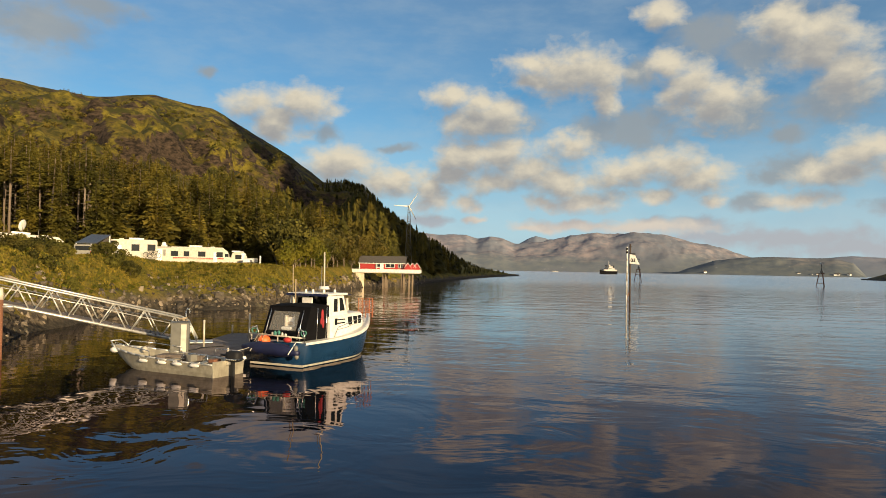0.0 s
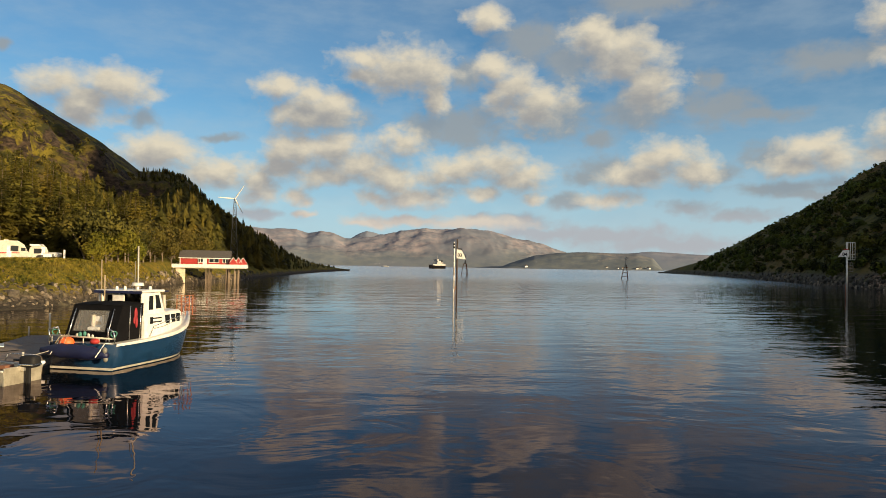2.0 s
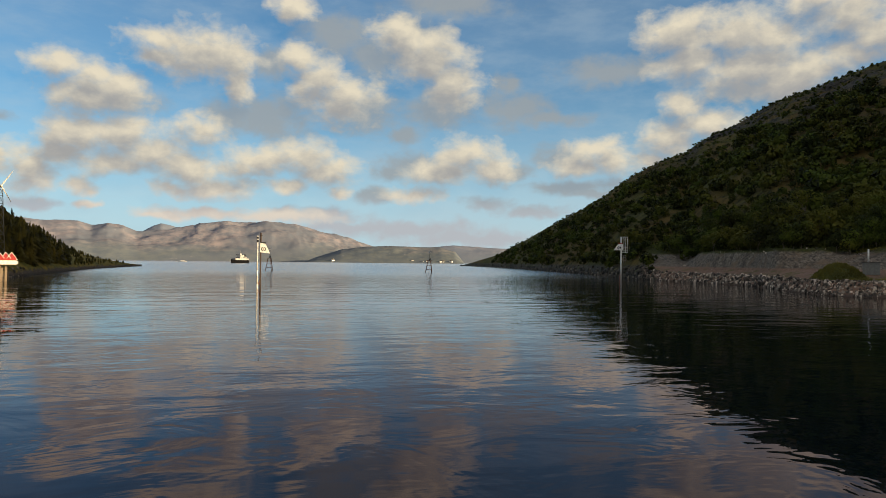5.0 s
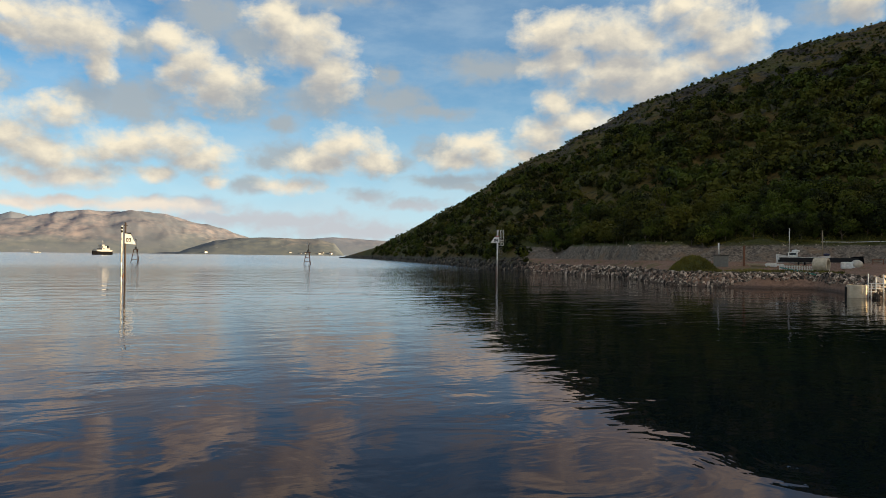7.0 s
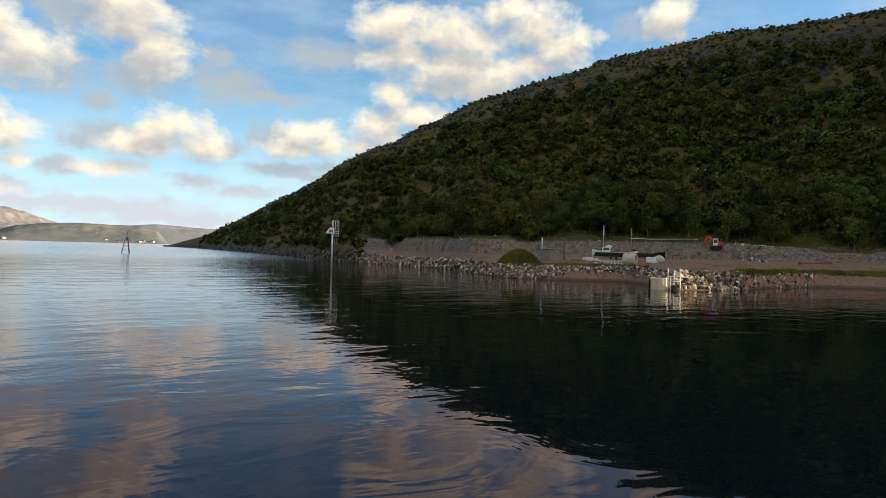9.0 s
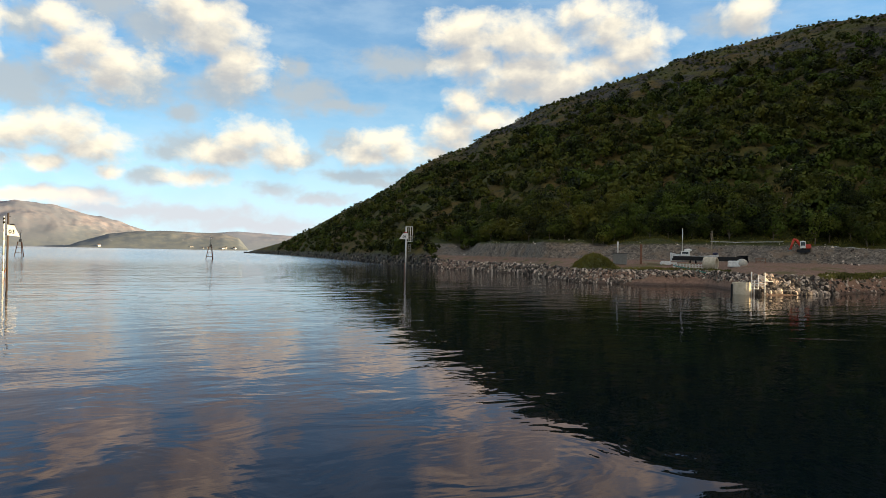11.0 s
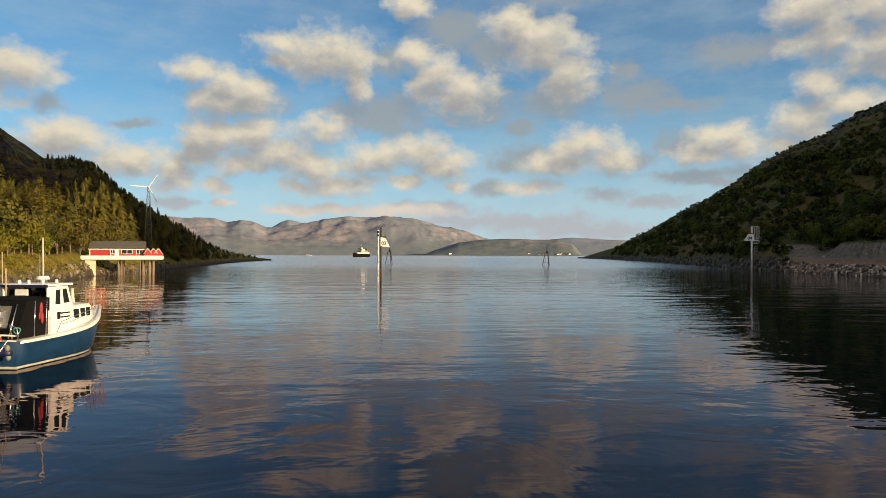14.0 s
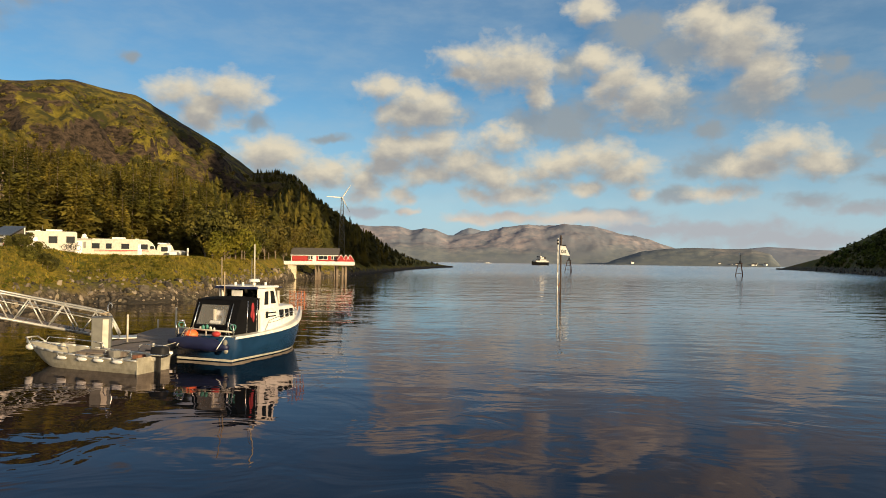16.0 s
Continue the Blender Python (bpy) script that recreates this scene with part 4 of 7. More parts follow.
def yard_grass():
    """Rough grass along the edge of the gravel yard."""
    rng = random.Random(78)
    spots = scatter(rng, 5200, (-74.0, -61.0), (104, 150), east_height, 0.3, lambda a, d: 3.2 + 2.0 * rng.random() < d - np.interp(a, EAST[:, 0], EAST[:, 1]) < 13)
    spots += scatter(rng, 2600, (-55.0, -45.5), (118, 135), east_height, 0.3, lambda a, d: 5.5 + 2 * rng.random() < d - np.interp(a, EAST[:, 0], EAST[:, 1]) < 12)
    spots += scatter(rng, 5200, (-72.0, -46.0), (178, 196), east_height, 0.5)
    tagged(quads("yard_grass", blades(rng, spots, 0.2, 0.55, 4, 0.2), M_YARDGRASS), "rough green and straw grass along the gravel yard", "grass", kind="stuff")


M_YARDGRASS = leafy("rough_yard_grass", (0.06, 0.066, 0.012), (0.22, 0.18, 0.04), (0.15, 0.15, 0.025))
yard_grass()

# ---- shapes used by many things ----
def box(bm, centre, size, turn=0.0, bevel=0.0):
    """A block with its edges eased."""
    made = bmesh.ops.create_cube(bm, size=1.0, matrix=pose(*centre, 0, 0, turn) @ Matrix.Diagonal((*size, 1)))["verts"]
    if bevel:
        edges = list({e for v in made for e in v.link_edges})
        bmesh.ops.bevel(bm, geom=edges, offset=bevel, segments=2, affect="EDGES", profile=0.6)
    return bm


def slab(name, centre, size, material, parent, label="", turn=0.0, bevel=0.012):
    return part(name, box(bmesh.new(), centre, size, turn, bevel), material, parent, label)


def rod(name, points, radius, material, parent, label="", sides=8):
    """A bent tube through the points."""
    bm = bmesh.new()
    for a, b in zip(points, points[1:]):
        tube(bm, a, b, radius, radius, sides)
    return part(name, bm, material, parent, label, True)


def ball(bm, centre, size, detail=2):
    bmesh.ops.create_icosphere(bm, subdivisions=detail, radius=1.0, matrix=pose(*centre) @ Matrix.Diagonal((*size, 1)))
    return bm


def prism(bm, outline, thick, m=Matrix()):
    """A flat plate with the outline (x, z), thick along y."""
    front = [bm.verts.new(m @ Vector((x, -thick / 2, z))) for x, z in outline]
    back = [bm.verts.new(m @ Vector((x, thick / 2, z))) for x, z in outline]
    bm.faces.new(front)
    bm.faces.new(back[::-1])
    for i in range(len(outline)):
        j = (i + 1) % len(outline)
        bm.faces.new((front[j], front[i], back[i], back[j]))
    bmesh.ops.recalc_face_normals(bm, faces=bm.faces)
    return bm


def loft(stations, close_ends=True, closed=False):
    """A skin through rows of points of equal length."""
    bm = bmesh.new()
    rows = [[bm.verts.new(p) for p in row] for row in stations]
    count = len(stations[0])
    for a, b in zip(rows, rows[1:]):
        for i in range(count if closed else count - 1):
            j = (i + 1) % count
            bm.faces.new((a[i], a[j], b[j], b[i]))
    if close_ends:
        bm.faces.new(rows[0])
        bm.faces.new(rows[-1][::-1])
    bmesh.ops.remove_doubles(bm, verts=bm.verts, dist=0.0005)
    bmesh.ops.recalc_face_normals(bm, faces=bm.faces)
    return bm


def stand_at(root, x, y, z, turn):
    root.matrix_basis = pose(x, y, z, 0, 0, turn)
    return root


def lettering(text, size, material, parent, m, name="lettering"):
    curve = bpy.data.curves.new(name, "FONT")
    curve.body, curve.size, curve.align_x, curve.align_y, curve.extrude, curve.offset = text, size, "CENTER", "CENTER", 0.006, 0.02
    temp = new("temp", curve)
    me = bpy.data.meshes.new_from_object(temp)
    bpy.data.objects.remove(temp)
    me.materials.append(material)
    ob = new(name, me)
    ob.parent, ob.matrix_basis = parent, m
    return ob


# ---- cabin boat ----
def hull_rows(length, half, keel, rise, rows=14):
    """Stations of a displacement hull, stern to stem: gunwale to keel to gunwale."""
    out = []
    for i in range(rows):
        k = i / (rows - 1)
        w = half * (0.95 + 0.13 * math.sin(k * 2.6)) * (1 - max(0.0, (k - 0.42) / 0.58) ** 1.85)
        top = 1.04 + rise * k ** 2.2
        y = length * k
        back = 0.16 * (1 - k) * 0 + (1.12 * max(0.0, (k - 0.6) / 0.4) ** 1.4)  # the stem rakes forward
        row = []
        for z, wide in ((top, 1.0), (0.62 + 0.35 * k, 0.985), (0.2, 0.94 - 0.1 * k), (-0.05, 0.86 - 0.2 * k), (-keel, 0.05)):
            s = (z + keel) / (top + keel)
            row.append((w * wide + 0.015, y - back * (1 - s), z))
        out.append(row + [(-x, yy, z) for x, yy, z in row[-1::-1]])
    return out


def band(rows, z_low, z_high, proud):
    """A strip that follows the hull between two heights."""
    out = []
    for row in rows:
        right = row[:5]
        zs = [p[2] for p in right][::-1]

        def at(z):
            return (np.interp(z, zs, [p[0] for p in right][::-1]) + proud, float(np.interp(z, zs, [p[1] for p in right][::-1])), z)
        out.append((at(z_low), at(z_high)))
    return out


def cabin_boat():
    boat = tagged(new("cabin_boat"), "dark blue cabin boat with cream superstructure moored at the pontoon", "boat")
    L = 7.6
    rows = hull_rows(L, 1.52, 0.35, 0.80)
    part("hull", loft(rows), M_BLUE, boat, "dark blue painted hull", True)
    for side in (1, -1):
        bm = bmesh.new()
        strips = [[tuple(Vector((p[0] * side, p[1], p[2]))) for p in pair] for pair in band(rows, 0.03, 0.12, 0.012)]
        part("waterline_stripe", loft(strips, False), M_CREAM, boat, "cream boot stripe")
        bm.free()
        sheer = [[(side * (r[0][0] + 0.03), r[0][1] + 0.01, r[0][2] - 0.075 - 0.2 * (i / 13) ** 2), (side * (r[0][0] + 0.05), r[0][1] + 0.02, r[0][2] + 0.03), (side * (r[0][0] - 0.06), r[0][1], r[0][2] + 0.035)] for i, r in enumerate(rows)]
        part("sheer_strake", loft(sheer, False), M_WHITE, boat, "cream sheer strake")
    slab("transom_stripe", (0, -0.012, 0.075), (2.8, 0.02, 0.09), M_CREAM, boat, bevel=0.003)
    deck = [[(x * 0.97, y, z - 0.03) for x, y, z in ((r[0][0], r[0][1], r[0][2]), (0, r[0][1], r[0][2] + 0.05), (-r[0][0], r[0][1], r[0][2]))] for r in rows]
    part("deck", loft(deck, False), M_WHITE, boat, "cream side decks and foredeck")
    # trunk cabin, sloping down to the foredeck
    trunk = []
    for y, w, z0, z1 in ((2.2, 1.18, 1.0, 2.02), (3.4, 1.16, 1.05, 2.06), (4.6, 1.02, 1.15, 2.1), (5.5, 0.84, 1.3, 2.08), (5.95, 0.6, 1.45, 1.95), (6.1, 0.5, 1.5, 1.6)):
        trunk.append([(w + 0.05, y, z0), (w, y, z1 - 0.08), (w * 0.9, y, z1), (0, y, z1 + 0.05), (-w * 0.9, y, z1), (-w, y, z1 - 0.08), (-w - 0.05, y, z0)])
    cabin = part("trunk_cabin", loft(trunk), M_WHITE, boat, "cream moulded cabin")
    for side in (1, -1):
        for y, w in ((3.95, 1.11), (4.5, 1.04), (5.02, 0.945)):
            slab("cabin_window", (side * (w + 0.012), y, 1.76), (0.03, 0.38, 0.38), M_GLASS, cabin, "dark framed side window", side * -7.0, 0.03)
        for z in (1.86, 1.70):
            slab("vent_bar", (side * 1.185, 3.15, z), (0.03, 0.62, 0.06), M_GLASS, cabin, "dark vent stripe")
        slab("vent_end", (side * 1.185, 2.72, 1.78), (0.03, 0.2, 0.3), M_GLASS, cabin)
        rod("side_line", [(side * 1.215, 2.9, 1.42), (side * 1.2, 3.6, 1.47), (side * 1.085, 4.6, 1.6), (side * 0.92, 5.4, 1.72)], 0.014, M_GREYPAINT, cabin, "thin grey trim line")
    # wheelhouse
    house = new("wheelhouse")
    house.parent = boat
    tagged(house, "cream wheelhouse with blue-edged roof")
    for side in (1, -1):
        bm = bmesh.new()
        prism(bm, [(2.25, 2.0), (3.95, 2.0), (3.55, 2.95), (2.25, 2.95)], 0.05, Matrix.Translation((side * 1.0, 0, 0)) @ pose(0, 0, 0, 0, 0, 90))
        part("side_wall", bm, M_WHITE, house)
        bm = bmesh.new()
        prism(bm, [(3.28, 2.25), (3.68, 2.25), (3.45, 2.84), (3.2, 2.84)], 0.06, Matrix.Translation((side * 1.004, 0, 0)) @ pose(0, 0, 0, 0, 0, 90))
        part("side_window", bm, M_GLASS, house, "dark wheelhouse window")
        bm = bmesh.new()
        prism(bm, [(2.72, 2.2), (3.08, 2.2), (3.06, 2.84), (2.74, 2.84)], 0.06, Matrix.Translation((side * 1.004, 0, 0)) @ pose(0, 0, 0, 0, 0, 90))
        bmesh.ops.bevel(bm, geom=bm.edges[:], offset=0.02, segments=2, affect="EDGES")
        part("door_window", bm, M_GLASS, house, "dark oval door window")
    bm = bmesh.new()
    prism(bm, [(-1.0, 0), (1.0, 0), (0.96, 1.03), (-0.96, 1.03)], 0.04, Matrix.Translation((0, 3.95, 2.0)) @ pose(0, 0, 0, 22.5))
    part("windscreen", bm, M_GLASS, house, "raked dark windscreen")
    for x in (-0.98, -0.33, 0.33, 0.98):
        rod("screen_frame", [(x, 3.98, 1.99), (x * 0.97, 3.57, 2.97)], 0.035, M_WHITE, house)
    slab("rear_panel", (-0.1, 2.28, 2.5), (0.55, 0.05, 0.75), M_WHITE, house)
    slab("rear_pillar", (-0.93, 2.28, 2.45), (0.14, 0.06, 1.0), M_WHITE, house)
    bm = bmesh.new()
    box(bm, (0, 2.95, 3.02), (2.2, 1.75, 0.10), 0, 0.045)
    part("roof", bm, M_WHITE, house, "white wheelhouse roof")
    slab("roof_edge", (0, 2.08, 2.99), (2.24, 0.10, 0.11), M_NAVY, house, "dark blue roof edge")
    slab("visor", (0.35, 3.95, 2.98), (1.5, 0.32, 0.06), M_NAVY, house, "dark blue visor")
    # roof gear
    gear = new("roof_gear")
    gear.parent = boat
    rod("mast", [(0.25, 3.1, 3.05), (0.22, 3.1, 4.95)], 0.035, M_CREAM, gear, "pale whip mast")
    rod("aerial", [(-0.85, 2.2, 2.4), (-0.85, 2.15, 4.35)], 0.022, M_TIMBER, gear)
    rod("aerial", [(-0.52, 1.95, 2.45), (-0.5, 1.9, 3.7)], 0.028, M_TIMBER, gear)
    rod("aerial", [(-0.05, 3.3, 3.05), (-0.05, 3.3, 4.3)], 0.018, M_GREYPAINT, gear)
    rod("radar_post", [(0.3, 3.0, 3.05), (0.3, 3.0, 3.26)], 0.06, M_WHITE, gear)
    bm = bmesh.new()
    bmesh.ops.create_cone(bm, cap_ends=True, segments=20, radius1=0.26, radius2=0.22, depth=0.14, matrix=pose(0.3, 3.0, 3.3))
    part("radar", bm, M_WHITE, gear, "white round radar dome", True)
    for x, y in ((-0.35, 2.5), (-0.1, 2.7), (0.7, 3.3)):
        bm = bmesh.new()
        bmesh.ops.create_cone(bm, cap_ends=True, segments=12, radius1=0.07, radius2=0.05, depth=0.16, matrix=pose(x, y, 3.14))
        part("deck_light", bm, M_WHITE, gear, smooth=True)
    # canvas canopy over the cockpit
    canopy = new("canopy")
    canopy.parent = boat
    tagged(canopy, "black canvas cockpit canopy with clear rear window")
    for side, w in ((1, 1.06), (-1, 1.14)):
        bm = bmesh.new()
        prism(bm, [(0.38, 1.08), (2.3, 1.08), (2.3, 2.52), (0.95, 2.5)], 0.03, Matrix.Translation((side * w, 0, 0)) @ pose(0, 0, 0, 0, 0, 90))
        part("side_panel", bm, M_BLACK, canopy)
        for y in (1.35, 2.05):
            rod("pole", [(side * (w + 0.03), y, 1.08), (side * (w + 0.03), y + 0.06, 2.46)], 0.022, M_STEEL, canopy, "bright steel canopy pole")
    top = []
    for y, z in ((0.9, 2.47), (1.0, 2.52), (1.6, 2.58), (2.35, 2.55)):
        top.append([(1.09, y, z - 0.05), (1.0, y, z), (0, y, z + 0.06), (-1.08, y, z), (-1.17, y, z - 0.05)])
    part("top_panel", loft(top, False), M_BLACK, canopy, smooth=True)
    lean = math.degrees(math.atan2(0.57, 1.42))
    frame_m = Matrix.Translation((-0.04, 0.38, 1.08)) @ pose(0, 0, 0, -lean)
    for outline in ([(-1.1, 0), (1.1, 0), (1.1, 0.42), (-1.1, 0.42)], [(-1.1, 1.3), (1.1, 1.3), (1.1, 1.55), (-1.1, 1.55)],
                    [(-1.1, 0.42), (-0.84, 0.42), (-0.80, 1.3), (-1.1, 1.3)], [(0.62, 0.42), (1.1, 0.42), (1.1, 1.3), (0.6, 1.3)]):
        part("rear_panel", prism(bmesh.new(), outline, 0.025, frame_m), M_BLACK, canopy)
    part("clear_window", prism(bmesh.new(), [(-0.84, 0.42), (0.62, 0.42), (0.6, 1.3), (-0.8, 1.3)], 0.012, frame_m), M_CLEAR, canopy, "clear vinyl rear window")
    for x in (-0.95, 0.82):
        rod("pole", [frame_m @ Vector((x, -0.04, 0.02)), frame_m @ Vector((x * 0.98, -0.04, 1.36))], 0.024, M_STEEL, canopy, "bright steel canopy pole")
    # dark panel added to give the cockpit its dim interior
    slab("bulkhead", (-0.05, 2.2, 1.75), (2.0, 0.05, 1.4), M_ROOF, boat, "dark panel standing in for the dim cockpit interior")
    # cockpit seat and life jackets behind the clear window
    seat = new("helm_seat")
    seat.parent = boat
    slab("seat_back", (-0.12, 1.15, 1.80), (0.44, 0.12, 0.46), M_WHITE, seat, bevel=0.05)
    slab("head_rest", (-0.12, 1.17, 2.14), (0.26, 0.1, 0.14), M_RUBBER, seat, "black head rest", bevel=0.03)
    for x in (-0.36, 0.12):
        slab("side_bolster", (x, 1.1, 1.84), (0.09, 0.18, 0.5), M_CREAM, seat, bevel=0.03)
    slab("back_pad", (-0.12, 1.08, 1.74), (0.24, 0.05, 0.16), M_TIMBER, seat, "brown back pad", bevel=0.02)
    slab("cushion", (-0.12, 0.98, 1.55), (0.55, 0.45, 0.14), M_WHITE, seat, bevel=0.05)
    slab("armrest", (0.2, 1.3, 1.75), (0.07, 0.45, 0.07), M_TIMBER, seat)
    slab("armrest", (-0.44, 1.3, 1.75), (0.07, 0.45, 0.07), M_TIMBER, seat)
    bm = bmesh.new()
    ball(bm, (1.11, 1.74, 2.12), (0.05, 0.10, 0.27))
    ball(bm, (1.11, 1.80, 1.78), (0.045, 0.075, 0.26))
    ball(bm, (1.10, 1.66, 1.86), (0.04, 0.05, 0.16))
    part("life_jacket", bm, M_CRIMSON, boat, "red life jacket hung in the canopy side", True)
    # dinghy lashed across the stern
    dinghy = new("rubber_dinghy")
    dinghy.parent = boat
    tube_rows = []
    for i in range(17):
        k = i / 16
        x = -1.55 + 2.95 * k
        r = 0.30 * (min(1.0, 0.35 + 2.4 * min(k, 1 - k))) * (0.94 + 0.06 * math.cos(k * 40))
        tube_rows.append([(x, -0.34 + r * 0.9 * math.cos(a), 0.78 + 0.04 * math.sin(k * 3) - 0.12 * k + r * math.sin(a)) for a in [j * 2 * math.pi / 14 for j in range(14)]])
    part("tube", loft(tube_rows, True, True), M_NAVY, dinghy, "dark blue inflatable dinghy under a cover", True)
    rod("lashing", [(1.05, -0.62, 0.6), (1.15, -0.2, 1.1), (1.3, 0.1, 1.05)], 0.02, M_WHITE, dinghy)
    rod("lashing", [(-0.9, -0.64, 0.65), (-0.85, -0.2, 1.15), (-0.8, 0.1, 1.05)], 0.015, M_WHITE, dinghy)
    bm = bmesh.new()
    for a in range(3):
        ball(bm, (1.28, -0.38 + 0.03 * a, 0.86 - 0.17 * a), (0.10, 0.09, 0.13))
    part("small_fender", bm, M_GREYPAINT, dinghy, smooth=True)
    # stern rail, buoys, ropes
    rail = new("stern_rail")
    rail.parent = boat
    rod("top_rail", [(-1.42, 0.05, 1.32), (1.4, 0.05, 1.25)], 0.035, M_CREAM, rail)
    for x in (-1.4, -0.7, 0.0, 0.7, 1.38):
        rod("post", [(x, 0.05, 1.0), (x, 0.05, 1.28)], 0.022, M_CREAM, rail)
    for side in (-1, 1):
        rod("stern_hoop", [(side * 1.42, 0.05, 1.0), (side * 1.44, -0.1, 1.55), (side * 1.1, 0.0, 1.66), (side * 1.05, 0.2, 1.05)], 0.022, M_STEEL, rail)
        bm = bmesh.new()
        for i in range(9):
            a = i * 0.7
            tube(bm, (side * 1.3 + 0.13 * math.cos(a), 0.1 + 0.05 * math.sin(a * 2), 1.42 + 0.13 * math.sin(a)), (side * 1.3 + 0.13 * math.cos(a + .7), 0.1 + 0.05 * math.sin(a * 2 + 1), 1.42 + 0.13 * math.sin(a + .7)), 0.025, 0.025, 5)
        part("rope_coil", bm, M_ROPE, rail, "green mooring rope coil")
    bm = bmesh.new()
    ball(bm, (-0.62, -0.1, 1.08), (0.29, 0.27, 0.22), 3)
    part("buoy", bm, M_ORANGE, boat, "large round orange buoy", True)
    for i in range(3):
        rod("buoy_strap", [(-0.9 + 0.2 * i, -0.38, 1.05), (-0.8 + 0.15 * i, -0.27, 1.3), (-0.7 + 0.1 * i, -0.1, 1.375)], 0.016, M_TIMBER, boat)
    bm = bmesh.new()
    ball(bm, (0.55, 0.0, 1.14), (0.2, 0.16, 0.12))
    part("buoy", bm, M_RED, boat, "small red float", True)
    for x, z, s in ((-0.15, 1.38, .09), (0.05, 1.42, .08), (0.22, 1.36, .07), (-0.28, 1.35, .07), (0.4, 1.33, .06)):
        bm = bmesh.new()
        ball(bm, (x, 0.06, z), (s, s * 0.8, s * 1.4), 1)
        part("tackle", bm, M_ROPE if s > .075 else M_CREAM, boat)
    # bow pulpit and side rails
    pulpit = new("bow_pulpit")
    pulpit.parent = boat
    tips = [(0.92, 5.6, 1.62), (0.62, 6.6, 1.8), (0.18, 7.45, 1.9)]
    for side in (1, -1):
        rod("rail", [(side * x, y, z + 0.62) for x, y, z in tips], 0.02, M_STEEL, pulpit)
        for x, y, z in tips:
            rod("post", [(side * x, y, z - 0.05), (side * x, y, z + 0.62)], 0.018, M_STEEL, pulpit)
        rod("grab_rail", [(side * 1.27, 2.5, 1.12), (side * 1.22, 2.85, 1.52), (side * 1.16, 4.2, 1.72), (side * 0.98, 5.6, 1.86)], 0.018, M_STEEL, pulpit)
    rod("rail", [(0.18, 7.45, 2.52), (-0.18, 7.45, 2.52)], 0.02, M_STEEL, pulpit)
    bm = bmesh.new()
    for i in range(6):
        z = 2.0 + i * 0.14
        tube(bm, (0.15, 6.3, z), (0.72, 6.1, z), 0.012, 0.012, 5)
        tube(bm, (0.72, 6.1, z), (0.75, 6.7, z), 0.012, 0.012, 5)
    for x, y in ((0.15, 6.3), (0.45, 6.2), (0.72, 6.1), (0.74, 6.4), (0.75, 6.7)):
        tube(bm, (x, y, 1.75), (x, y, 2.72), 0.022, 0.022, 5)
    part("crab_pot", bm, M_POT, boat, "rusty orange net frame on the foredeck")
    bm = bmesh.new()
    bmesh.ops.create_cone(bm, cap_ends=True, segments=12, radius1=0.09, radius2=0.07, depth=0.7, matrix=pose(0.1, 5.3, 2.4))
    part("mushroom_vent", bm, M_CREAM, boat, smooth=True)
    return stand_at(boat, -14.0, 27.75, 0.0, -11.1)


def clear_build(n, b):
    put(n, b, Base_Color=(0.75, 0.72, 0.66), Roughness=0.12, Transmission_Weight=0.0, Alpha=0.10, Specular_IOR_Level=0.5)


M_CLEAR = surface("clear_vinyl", clear_build)
M_ROPE = worn("green_rope", (0.06, 0.22, 0.17), 0.8, dirty=0.2)
cabin_boat()


